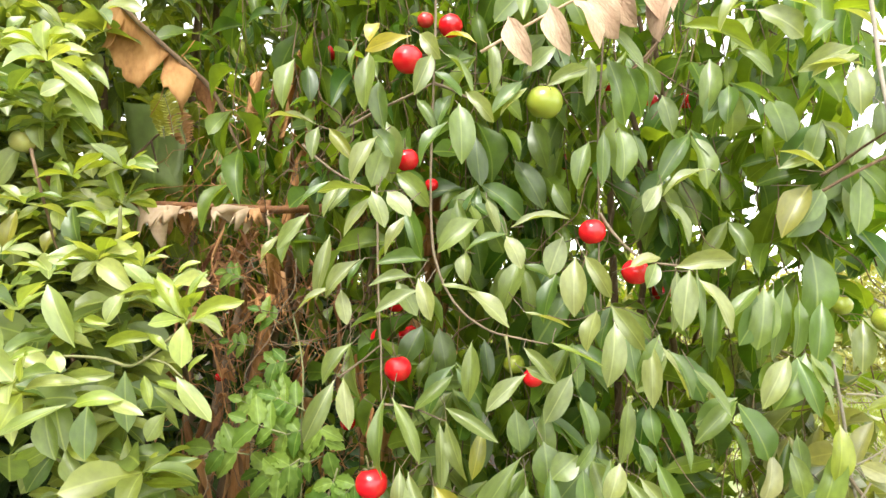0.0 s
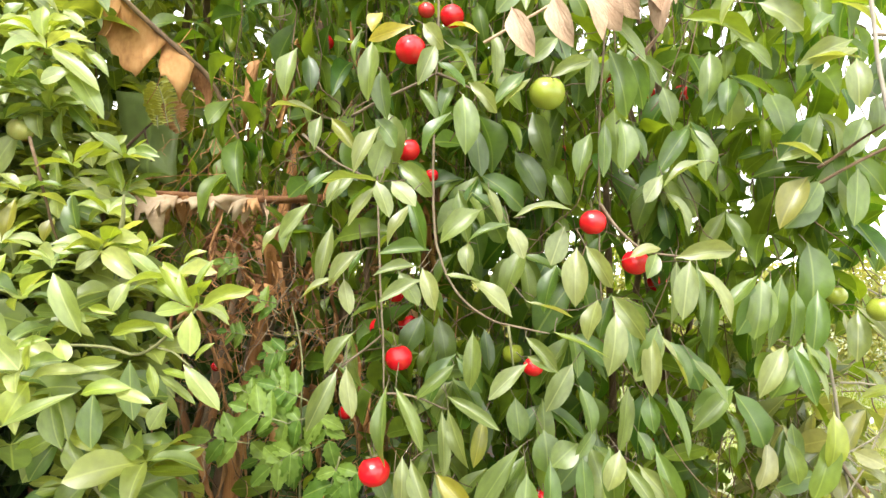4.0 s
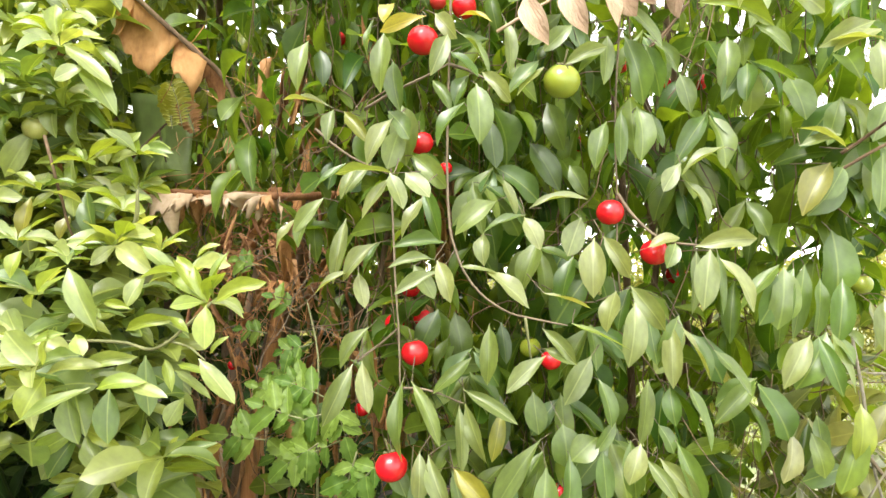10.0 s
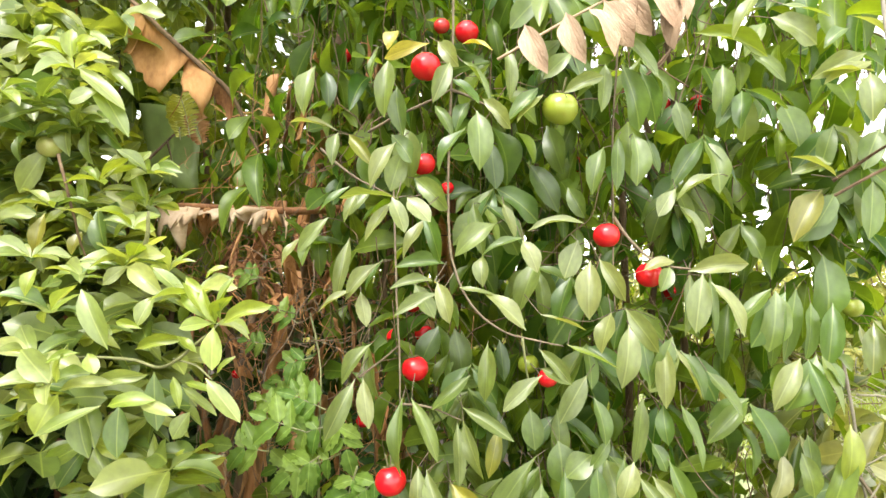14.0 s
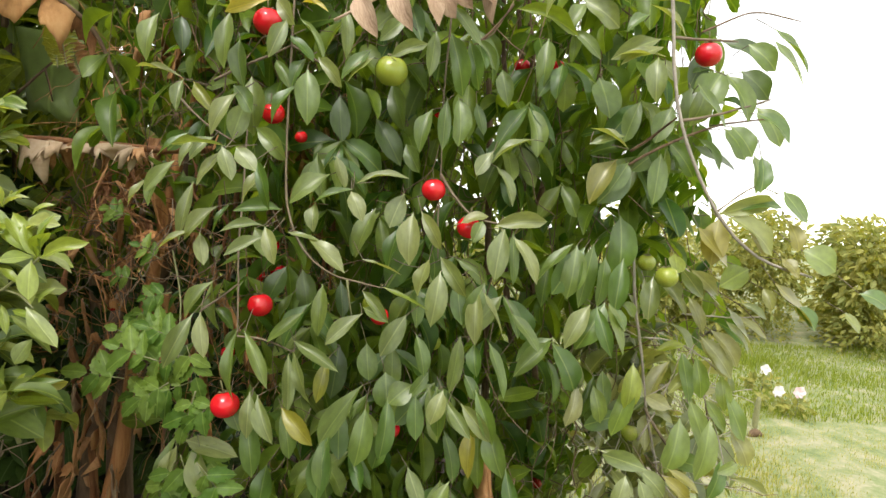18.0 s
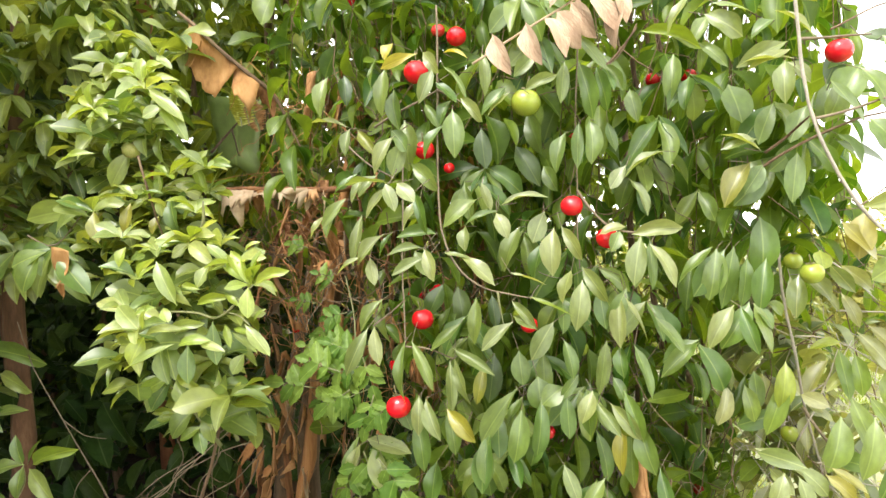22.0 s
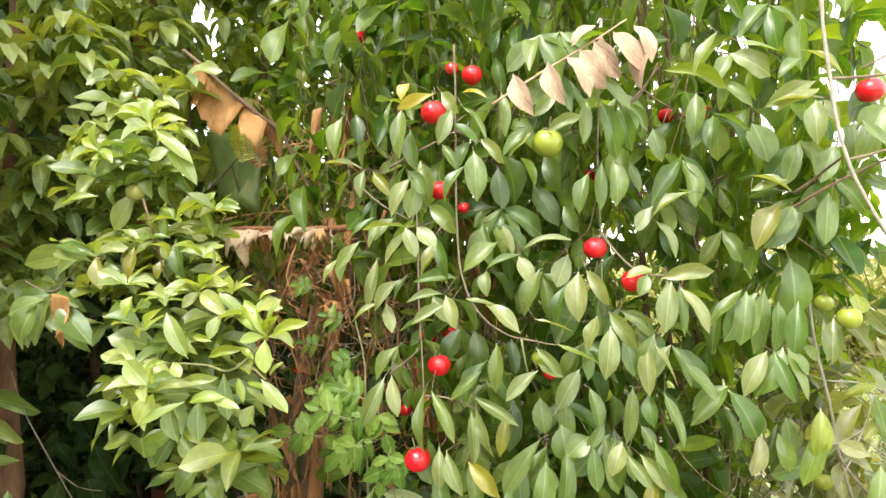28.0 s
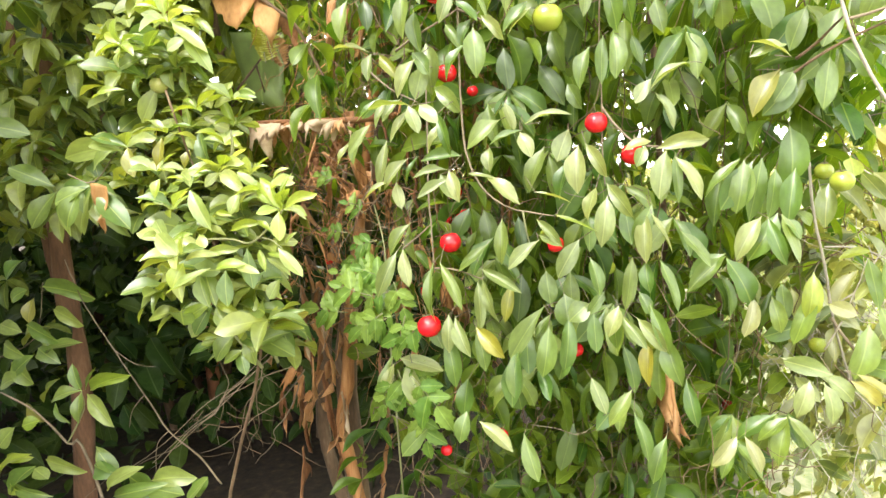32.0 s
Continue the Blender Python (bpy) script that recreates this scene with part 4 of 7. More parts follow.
leaf(tree, "b", 0.345, 0.980, 1.842, 0.082, -0.012, -0.033, 0.015)
leaf(tree, "g", 0.405, 1.050, 1.818, -0.006, -0.012, -0.073, 0.027)
leaf(tree, "g", 0.334, 1.020, 1.762, 0.011, -0.012, -0.051, 0.024)
leaf(tree, "g", 0.234, 0.990, 1.696, -0.015, -0.012, -0.061, 0.023)
leaf(tree, "g", 0.270, 0.980, 1.713, 0.003, -0.012, -0.066, 0.025)
leaf(tree, "g", 0.254, 1.000, 1.712, -0.003, -0.012, -0.070, 0.018)
leaf(tree, "g", 0.299, 1.030, 1.712, 0.012, -0.012, -0.045, 0.017)
leaf(tree, "p", 0.384, 0.980, 1.659, -0.056, -0.012, -0.035, 0.021)
leaf(tree, "p", 0.326, 0.980, 1.639, -0.023, -0.012, -0.034, 0.018)
leaf(tree, "p", 0.331, 0.980, 1.617, 0.024, -0.012, -0.053, 0.019)
leaf(tree, "g", 0.490, 1.060, 1.765, 0.017, -0.012, -0.058, 0.053)
leaf(tree, "p", 0.458, 0.950, 1.655, 0.047, 0.004, 0.013, 0.015)
leaf(tree, "y3", 0.505, 0.970, 1.637, -0.036, -0.012, -0.062, 0.032)
leaf(tree, "g", 0.525, 0.980, 1.633, -0.027, -0.012, -0.040, 0.026)
leaf(tree, "p", 0.330, 0.930, 1.533, 0.068, 0.004, 0.009, 0.021)
leaf(tree, "p", 0.283, 0.970, 1.531, 0.038, 0.004, 0.011, 0.018)
leaf(tree, "g", 0.442, 1.050, 1.833, 0.040, -0.012, -0.041, 0.020)
leaf(tree, "g", 0.461, 1.050, 1.875, -0.028, -0.012, -0.047, 0.022)
leaf(tree, "p", 0.551, 0.950, 1.794, -0.056, -0.012, -0.028, 0.021)
leaf(tree, "g", 0.538, 0.980, 1.844, -0.033, -0.012, -0.027, 0.017)
leaf(tree, "g", 0.589, 1.000, 1.719, -0.024, -0.012, -0.051, 0.029)
leaf(tree, "p", 0.561, 1.000, 1.785, 0.026, -0.012, -0.032, 0.022)
leaf(tree, "p", 0.214, 0.960, 1.544, -0.002, -0.012, -0.070, 0.031)
leaf(tree, "p", 0.225, 0.960, 1.546, 0.030, -0.012, -0.049, 0.018)
leaf(tree, "p", 0.199, 0.970, 1.570, -0.017, -0.012, -0.046, 0.027)
leaf(tree, "p", 0.342, 0.910, 1.531, -0.010, -0.012, -0.065, 0.027)
leaf(tree, "g", 0.356, 0.930, 1.527, 0.003, -0.012, -0.070, 0.018)
leaf(tree, "p", 0.355, 0.920, 1.520, 0.033, -0.012, -0.059, 0.021)
leaf(tree, "g", 0.315, 0.960, 1.537, -0.013, -0.012, -0.029, 0.020)
leaf(tree, "p", 0.240, 0.950, 1.477, -0.012, -0.012, -0.047, 0.028)
leaf(tree, "p", 0.256, 0.940, 1.484, 0.036, -0.012, -0.049, 0.021)
leaf(tree, "p", 0.257, 0.920, 1.466, -0.009, -0.012, -0.071, 0.030)
leaf(tree, "g", 0.283, 0.970, 1.450, 0.009, -0.012, -0.062, 0.019)
leaf(tree, "g", 0.457, 1.000, 1.508, -0.048, -0.012, -0.053, 0.021)
leaf(tree, "g", 0.462, 1.000, 1.505, -0.011, -0.012, -0.074, 0.032)
leaf(tree, "g", 0.507, 1.000, 1.490, -0.010, -0.012, -0.070, 0.026)
leaf(tree, "g", 0.535, 1.000, 1.490, -0.010, -0.012, -0.078, 0.029)
leaf(tree, "g", 0.530, 1.020, 1.553, 0.001, -0.012, -0.084, 0.038)
leaf(tree, "p", 0.483, 0.970, 1.421, -0.034, -0.012, -0.061, 0.027)
leaf(tree, "g", 0.492, 0.970, 1.420, 0.023, -0.012, -0.068, 0.021)
leaf(tree, "g", 0.515, 0.990, 1.417, 0.023, -0.012, -0.032, 0.019)
leaf(tree, "p", 0.315, 0.980, 1.434, 0.000, -0.012, -0.077, 0.024)
leaf(tree, "p", 0.323, 0.960, 1.432, 0.029, -0.012, -0.060, 0.017)
leaf(tree, "g", 0.316, 0.990, 1.350, 0.005, -0.012, -0.047, 0.022)
leaf(tree, "g", 0.337, 0.980, 1.353, 0.024, -0.012, -0.076, 0.023)
leaf(tree, "p", 0.211, 0.960, 1.393, -0.032, -0.012, -0.056, 0.028)
leaf(tree, "g", 0.226, 1.000, 1.355, 0.014, -0.012, -0.058, 0.024)
leaf(tree, "g", 0.295, 1.020, 1.351, -0.012, -0.012, -0.082, 0.025)
leaf(tree, "g", 0.249, 1.000, 1.297, -0.027, -0.012, -0.036, 0.018)
leaf(tree, "g", 0.230, 0.990, 1.262, 0.004, -0.012, -0.062, 0.024)
leaf(tree, "p", 0.271, 0.950, 1.285, -0.015, -0.012, -0.045, 0.025)
leaf(tree, "p", 0.278, 0.950, 1.266, 0.033, -0.012, -0.045, 0.018)
leaf(tree, "g", 0.304, 1.000, 1.295, 0.016, -0.012, -0.032, 0.017)
leaf(tree, "g", 0.320, 0.970, 1.282, 0.027, -0.012, -0.074, 0.022)
leaf(tree, "g", 0.438, 1.050, 1.314, 0.012, -0.012, -0.066, 0.020)
leaf(tree, "w", 0.469, 1.050, 1.328, 0.023, -0.012, -0.056, 0.017)
leaf(tree, "d", 0.518, 1.050, 1.291, -0.021, -0.012, -0.067, 0.016)
leaf(tree, "g", 0.533, 1.060, 1.296, 0.004, -0.012, -0.058, 0.029)
leaf(tree, "g", 0.568, 1.050, 1.227, -0.061, -0.012, -0.017, 0.029)
leaf(tree, "w", 0.569, 1.000, 1.461, 0.000, -0.012, -0.056, 0.021)
leaf(tree, "b", 0.179, 0.900, 1.443, 0.062, -0.012, -0.027, 0.011)
leaf(tree, "g", -0.077, 1.050, 1.539, -0.023, -0.012, -0.047, 0.017)
leaf(tree, "p", -0.061, 0.940, 1.539, -0.039, -0.012, -0.046, 0.018)
leaf(tree, "p", -0.090, 0.930, 1.504, -0.044, -0.012, -0.028, 0.013)
leaf(tree, "p", -0.086, 0.940, 1.500, 0.010, -0.012, -0.041, 0.018)
leaf(tree, "g", 0.026, 0.960, 1.537, -0.063, -0.012, -0.004, 0.018)
leaf(tree, "p", 0.018, 0.890, 1.519, -0.051, -0.012, -0.009, 0.012)
leaf(tree, "p", 0.027, 0.880, 1.506, -0.051, -0.012, -0.025, 0.011)
leaf(tree, "p", 0.021, 0.880, 1.519, 0.016, -0.012, -0.045, 0.019)
leaf(tree, "p", 0.047, 0.900, 1.511, 0.043, -0.012, -0.008, 0.010)
leaf(tree, "g", -0.020, 0.980, 1.508, 0.027, -0.012, -0.041, 0.023)
leaf(tree, "p", 0.129, 0.880, 1.462, -0.046, 0.004, 0.039, 0.025)
leaf(tree, "p", 0.147, 0.920, 1.477, 0.052, -0.012, -0.016, 0.010)
leaf(tree, "p", 0.147, 0.930, 1.432, 0.038, -0.012, -0.040, 0.014)
leaf(tree, "p", 0.150, 0.930, 1.407, 0.035, -0.012, -0.016, 0.015)
leaf(tree, "p", 0.151, 0.920, 1.400, -0.045, -0.012, -0.041, 0.018)
leaf(tree, "g", 0.058, 0.970, 1.387, -0.046, -0.012, -0.042, 0.017)
leaf(tree, "g", 0.080, 1.000, 1.426, -0.002, -0.012, -0.073, 0.023)
leaf(tree, "d", 0.096, 1.080, 1.418, 0.007, -0.012, -0.055, 0.021)
leaf(tree, "g", -0.081, 0.990, 1.424, -0.036, -0.012, -0.052, 0.019)
leaf(tree, "g", -0.088, 1.000, 1.421, 0.017, -0.012, -0.069, 0.024)
leaf(tree, "p", -0.094, 0.940, 1.383, -0.034, -0.012, -0.073, 0.025)
leaf(tree, "p", -0.080, 0.930, 1.388, 0.010, -0.012, -0.058, 0.019)
leaf(tree, "g", -0.028, 0.930, 1.364, 0.001, -0.012, -0.092, 0.025)
leaf(tree, "g", -0.017, 0.930, 1.364, 0.034, -0.012, -0.073, 0.019)
leaf(tree, "p", 0.048, 0.950, 1.349, 0.064, -0.012, -0.037, 0.018)
leaf(tree, "p", 0.042, 0.950, 1.328, 0.004, -0.012, -0.077, 0.019)
leaf(tree, "p", 0.050, 0.950, 1.331, 0.026, -0.012, -0.067, 0.023)
leaf(tree, "y2", 0.097, 0.970, 1.319, -0.012, -0.012, -0.061, 0.020)
leaf(tree, "p", -0.007, 0.930, 1.275, 0.000, -0.012, -0.060, 0.022)
leaf(tree, "p", 0.004, 0.930, 1.271, 0.024, -0.012, -0.062, 0.022)
leaf(tree, "g", -0.049, 0.970, 1.245, 0.019, -0.012, -0.038, 0.025)
leaf(tree, "y2", 0.034, 0.950, 1.247, 0.029, -0.012, -0.042, 0.019)
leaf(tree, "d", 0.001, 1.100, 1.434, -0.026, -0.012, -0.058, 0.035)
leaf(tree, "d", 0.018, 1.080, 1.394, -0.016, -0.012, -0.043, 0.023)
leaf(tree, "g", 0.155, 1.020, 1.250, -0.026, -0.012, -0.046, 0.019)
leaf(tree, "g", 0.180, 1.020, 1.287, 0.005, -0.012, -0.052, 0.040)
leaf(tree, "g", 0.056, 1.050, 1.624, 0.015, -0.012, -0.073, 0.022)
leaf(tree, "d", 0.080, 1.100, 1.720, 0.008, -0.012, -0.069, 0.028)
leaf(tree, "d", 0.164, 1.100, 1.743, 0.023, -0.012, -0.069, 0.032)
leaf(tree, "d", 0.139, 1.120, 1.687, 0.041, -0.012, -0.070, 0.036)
leaf(tree, "g", 0.193, 1.060, 1.646, 0.022, -0.012, -0.041, 0.024)
leaf(tree, "g", 0.151, 1.050, 1.542, -0.025, -0.012, -0.072, 0.033)
leaf(tree, "g", 0.195, 1.020, 1.518, -0.016, -0.012, -0.061, 0.029)
leaf(tree, "d", 0.024, 1.120, 1.428, 0.013, -0.012, -0.068, 0.031)
leaf(tree, "g", 0.143, 1.080, 1.316, 0.007, -0.012, -0.055, 0.031)
leaf(tree, "d", -0.178, 1.100, 1.830, 0.007, -0.012, -0.055, 0.025)
leaf(tree, "p", 0.418, 0.950, 1.886, -0.033, -0.012, -0.061, 0.023)
leaf(tree, "p", 0.438, 0.970, 1.857, 0.047, -0.012, -0.036, 0.028)
leaf(tree, "g", 0.448, 0.960, 1.870, 0.049, -0.012, -0.020, 0.017)
leaf(tree, "p", 0.550, 0.960, 1.807, -0.066, -0.012, -0.032, 0.020)
leaf(tree, "p", 0.582, 0.950, 1.809, -0.049, 0.004, 0.039, 0.017)
leaf(tree, "p", 0.556, 0.950, 1.781, -0.066, -0.012, -0.003, 0.017)
leaf(tree, "p", 0.539, 0.930, 1.776, -0.002, -0.012, -0.058, 0.027)
leaf(tree, "p", 0.515, 0.950, 1.650, -0.053, 0.004, 0.025, 0.018)
leaf(tree, "g", 0.532, 1.000, 1.624, -0.044, -0.012, -0.049, 0.036)
leaf(tree, "g", 0.571, 0.980, 1.649, -0.009, -0.012, -0.069, 0.028)
leaf(tree, "g", 0.635, 1.000, 1.748, -0.022, -0.012, -0.052, 0.036)
leaf(tree, "g", 0.623, 0.980, 1.674, 0.028, -0.012, -0.043, 0.021)
leaf(tree, "p", 0.629, 0.900, 1.567, 0.073, 0.004, 0.020, 0.021)
leaf(tree, "p", 0.642, 0.900, 1.566, 0.055, -0.012, -0.046, 0.025)
leaf(tree, "y3", 0.644, 0.930, 1.561, -0.010, -0.012, -0.061, 0.035)
leaf(tree, "b", 0.594, 0.950, 1.505, 0.001, -0.012, -0.024, 0.031)
leaf(tree, "b", 0.703, 0.950, 1.489, -0.042, -0.012, -0.024, 0.032)
leaf(tree, "w", 0.622, 0.980, 1.424, -0.041, 0.004, 0.042, 0.022)
leaf(tree, "w", 0.650, 0.970, 1.439, -0.031, 0.004, 0.038, 0.019)
leaf(tree, "w", 0.677, 0.980, 1.442, -0.039, 0.004, 0.034, 0.019)
leaf(tree, "w", 0.576, 0.980, 1.467, -0.006, -0.012, -0.060, 0.027)
leaf(tree, "w", 0.663, 1.000, 1.376, 0.045, -0.012, -0.057, 0.027)
leaf(tree, "w", 0.679, 1.000, 1.386, 0.037, -0.012, -0.049, 0.022)
leaf(tree, "w", 0.702, 1.000, 1.422, 0.037, -0.012, -0.067, 0.030)
leaf(tree, "g", 0.507, 0.980, 1.424, -0.039, -0.012, -0.066, 0.028)
leaf(tree, "g", 0.513, 0.980, 1.423, 0.022, -0.012, -0.070, 0.025)
leaf(tree, "g", 0.537, 1.000, 1.423, 0.016, -0.012, -0.020, 0.024)
leaf(tree, "g", 0.475, 1.000, 1.503, -0.044, -0.012, -0.067, 0.033)
leaf(tree, "g", 0.488, 1.000, 1.508, -0.018, -0.012, -0.089, 0.031)
leaf(tree, "p", 0.346, 0.980, 1.527, -0.008, -0.012, -0.075, 0.027)
leaf(tree, "b", 0.570, 1.020, 1.323, -0.009, -0.012, -0.072, 0.030)
leaf(tree, "w", 0.593, 1.020, 1.268, -0.030, 0.004, 0.025, 0.029)
leaf(tree, "w", 0.629, 1.000, 1.257, -0.037, 0.004, 0.016, 0.022)
leaf(tree, "w", 0.483, 1.020, 1.282, -0.014, -0.012, -0.059, 0.021)
leaf(tree, "g", 0.570, 1.020, 1.295, -0.027, -0.012, -0.082, 0.025)
leaf(tree, "g", 0.512, 1.030, 1.280, 0.012, -0.012, -0.053, 0.022)
leaf(tree, "p", 0.516, 0.980, 1.194, 0.069, -0.012, -0.038, 0.023)
leaf(tree, "p", 0.535, 0.970, 1.167, 0.031, -0.012, -0.033, 0.028)
leaf(tree, "p", 0.577, 0.970, 1.170, 0.034, -0.012, -0.033, 0.023)
leaf(tree, "y3", 0.622, 0.970, 1.173, 0.041, -0.012, -0.028, 0.017)
leaf(tree, "g", 0.694, 1.000, 1.161, -0.057, 0.004, 0.013, 0.026)
leaf(tree, "g", 0.749, 1.000, 1.210, -0.033, 0.004, 0.069, 0.028)
leaf(tree, "g", 0.369, 0.980, 1.399, 0.039, -0.012, -0.051, 0.023)
leaf(tree, "g", 0.325, 0.980, 1.444, -0.027, -0.012, -0.063, 0.027)
leaf(tree, "p", 0.299, 0.970, 1.260, 0.044, -0.012, -0.050, 0.022)
leaf(tree, "g", 0.345, 0.990, 1.227, 0.023, -0.012, -0.079, 0.032)
leaf(tree, "y2", 0.322, 0.980, 1.229, -0.004, -0.012, -0.080, 0.021)
leaf(tree, "y2", 0.037, 0.940, 1.249, 0.045, -0.012, -0.045, 0.025)
leaf(tree, "g", 0.031, 0.970, 1.237, 0.014, -0.012, -0.067, 0.023)
leaf(tree, "g", -0.024, 0.970, 1.224, 0.014, -0.012, -0.084, 0.028)
leaf(tree, "g", 0.155, 0.980, 1.240, -0.011, -0.012, -0.080, 0.030)
leaf(tree, "g", 0.187, 1.000, 1.254, -0.009, -0.012, -0.094, 0.029)
leaf(tree, "g", 0.262, 0.970, 1.282, 0.005, -0.012, -0.067, 0.026)
leaf(tree, "g", 0.149, 0.990, 1.275, -0.057, -0.012, -0.087, 0.019)
leaf(tree, "g", 0.102, 0.980, 1.198, -0.013, -0.012, -0.095, 0.028)
leaf(tree, "g", 0.003, 1.000, 1.134, -0.008, -0.012, -0.067, 0.034)
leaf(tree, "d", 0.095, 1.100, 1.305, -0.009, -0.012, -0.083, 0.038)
leaf(tree, "g", 0.225, 1.000, 1.276, -0.033, -0.012, -0.027, 0.035)
leaf(tree, "g", 0.004, 0.980, 1.081, -0.014, -0.012, -0.055, 0.028)
leaf(tree, "g", -0.076, 1.000, 1.036, -0.051, -0.012, -0.054, 0.027)
leaf(tree, "p", 0.026, 0.970, 1.065, 0.056, -0.012, -0.045, 0.026)
leaf(tree, "g", 0.094, 0.980, 1.194, 0.002, -0.012, -0.078, 0.026)
leaf(tree, "g", 0.101, 1.000, 1.032, 0.023, -0.012, -0.080, 0.026)
leaf(tree, "p", 0.224, 0.980, 1.150, 0.022, -0.012, -0.055, 0.024)
leaf(tree, "g", 0.293, 1.000, 1.082, 0.021, -0.012, -0.076, 0.025)
leaf(tree, "g", 0.290, 0.990, 1.127, -0.035, -0.012, -0.057, 0.023)
leaf(tree, "w", 0.455, 0.980, 1.057, -0.037, -0.012, -0.045, 0.025)
leaf(tree, "w", 0.466, 0.980, 1.058, 0.022, -0.012, -0.053, 0.022)
leaf(tree, "p", 0.583, 0.950, 1.178, -0.063, 0.004, 0.018, 0.023)
leaf(tree, "p", 0.551, 0.950, 1.169, -0.018, -0.012, -0.051, 0.027)
leaf(tree, "p", 0.571, 0.950, 1.165, 0.009, -0.012, -0.055, 0.028)
leaf(tree, "y3", 0.607, 0.950, 1.170, 0.035, -0.012, -0.030, 0.016)
leaf(tree, "g", 0.644, 1.000, 1.244, -0.019, -0.012, -0.079, 0.034)
leaf(tree, "g", 0.691, 1.000, 1.244, -0.018, -0.012, -0.088, 0.034)
leaf(tree, "g", 0.181, 1.000, 1.203, -0.011, -0.012, -0.057, 0.025)
leaf(tree, "g", 0.380, 1.020, 1.138, 0.016, -0.012, -0.076, 0.024)
leaf(tree, "g", -0.144, 1.020, 1.172, -0.017, -0.012, -0.109, 0.030)
leaf(tree, "p", -0.122, 0.990, 1.172, 0.079, -0.012, -0.016, 0.030)
leaf(tree, "p", -0.105, 0.990, 1.177, 0.034, -0.012, -0.098, 0.031)
leaf(tree, "p", -0.138, 1.000, 1.157, -0.018, -0.012, -0.057, 0.026)
leaf(tree, "g", 0.152, 1.020, 1.249, -0.018, -0.012, -0.070, 0.025)
leaf(tree, "g", 0.277, 1.020, 1.197, 0.017, -0.012, -0.077, 0.025)
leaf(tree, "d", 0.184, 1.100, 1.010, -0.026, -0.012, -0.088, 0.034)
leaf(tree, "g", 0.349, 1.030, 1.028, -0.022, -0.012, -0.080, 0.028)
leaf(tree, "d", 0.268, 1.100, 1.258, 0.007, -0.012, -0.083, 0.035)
leaf(tree, "g", 0.690, 0.920, 1.820, 0.042, -0.012, -0.058, 0.029)
leaf(tree, "g", 0.660, 0.930, 1.800, 0.032, -0.012, -0.033, 0.029)
leaf(tree, "g", 0.676, 0.920, 1.707, 0.040, -0.012, -0.037, 0.027)
leaf(tree, "g", 0.647, 0.930, 1.689, 0.026, -0.012, -0.038, 0.026)
leaf(tree, "g", 0.689, 0.920, 1.650, -0.002, -0.012, -0.047, 0.017)
leaf(tree, "g", 0.715, 0.900, 1.603, 0.027, -0.012, -0.038, 0.027)
leaf(tree, "g", 0.650, 0.900, 1.574, 0.063, 0.004, 0.006, 0.021)
leaf(tree, "y3", 0.727, 0.900, 1.561, 0.010, -0.012, -0.034, 0.021)
leaf(tree, "y3", 0.678, 0.900, 1.553, 0.013, -0.012, -0.036, 0.022)
leaf(tree, "g", 0.750, 0.900, 1.524, 0.037, -0.012, -0.023, 0.040)
leaf(tree, "y3", 0.612, 0.920, 1.547, 0.037, -0.012, -0.048, 0.042)
leaf(tree, "y3", 0.725, 0.900, 1.510, 0.011, -0.012, -0.014, 0.019)
leaf(tree, "p", 0.818, 0.900, 1.442, 0.014, -0.012, -0.024, 0.015)
leaf(tree, "g", 0.748, 0.900, 1.447, 0.022, -0.012, -0.029, 0.026)
leaf(tree, "g", 0.642, 0.950, 1.762, 0.030, -0.012, -0.061, 0.034)
leaf(tree, "g", 0.604, 0.950, 1.747, 0.038, -0.012, -0.061, 0.032)
leaf(tree, "y3", 0.717, 0.900, 1.477, 0.047, -0.012, -0.052, 0.040)
leaf(tree, "w", 0.711, 0.920, 1.467, 0.010, -0.012, -0.027, 0.016)
leaf(tree, "y3", 0.722, 0.900, 1.512, 0.018, -0.012, -0.023, 0.025)
leaf(tree, "g", 0.835, 0.900, 1.469, 0.031, -0.012, -0.016, 0.030)
leaf(tree, "w", 0.639, 1.020, 1.469, 0.043, -0.012, -0.033, 0.014)
leaf(tree, "w", 0.612, 1.020, 1.446, 0.027, -0.012, -0.038, 0.014)
leaf(tree, "w", 0.647, 1.020, 1.433, 0.021, -0.012, -0.048, 0.020)
leaf(tree, "w", 0.684, 1.020, 1.467, 0.021, -0.012, -0.015, 0.014)
leaf(tree, "w", 0.731, 1.020, 1.427, 0.033, -0.012, -0.020, 0.014)
leaf(tree, "p", 0.710, 1.020, 1.397, 0.032, -0.012, -0.044, 0.022)
leaf(tree, "w", 0.719, 1.020, 1.403, 0.047, -0.012, -0.026, 0.016)
leaf(tree, "w", 0.670, 1.020, 1.366, 0.043, -0.012, -0.051, 0.020)
leaf(tree, "g", 0.645, 1.020, 1.344, 0.013, -0.012, -0.072, 0.029)
leaf(tree, "g", 0.668, 1.020, 1.338, 0.008, -0.012, -0.059, 0.020)
leaf(tree, "g", 0.711, 1.020, 1.311, 0.005, -0.012, -0.051, 0.024)
leaf(tree, "w", 0.603, 1.020, 1.252, 0.031, -0.012, -0.019, 0.014)
leaf(tree, "g", 0.664, 1.020, 1.269, 0.031, -0.012, -0.086, 0.033)
leaf(tree, "w", 0.735, 1.020, 1.222, 0.025, -0.012, -0.050, 0.026)
leaf(tree, "g", 0.725, 1.020, 1.172, -0.020, -0.012, -0.059, 0.026)
leaf(tree, "g", 0.752, 1.020, 1.166, -0.036, -0.012, -0.012, 0.019)
leaf(tree, "p", 0.625, 1.020, 1.135, 0.051, -0.012, -0.038, 0.013)
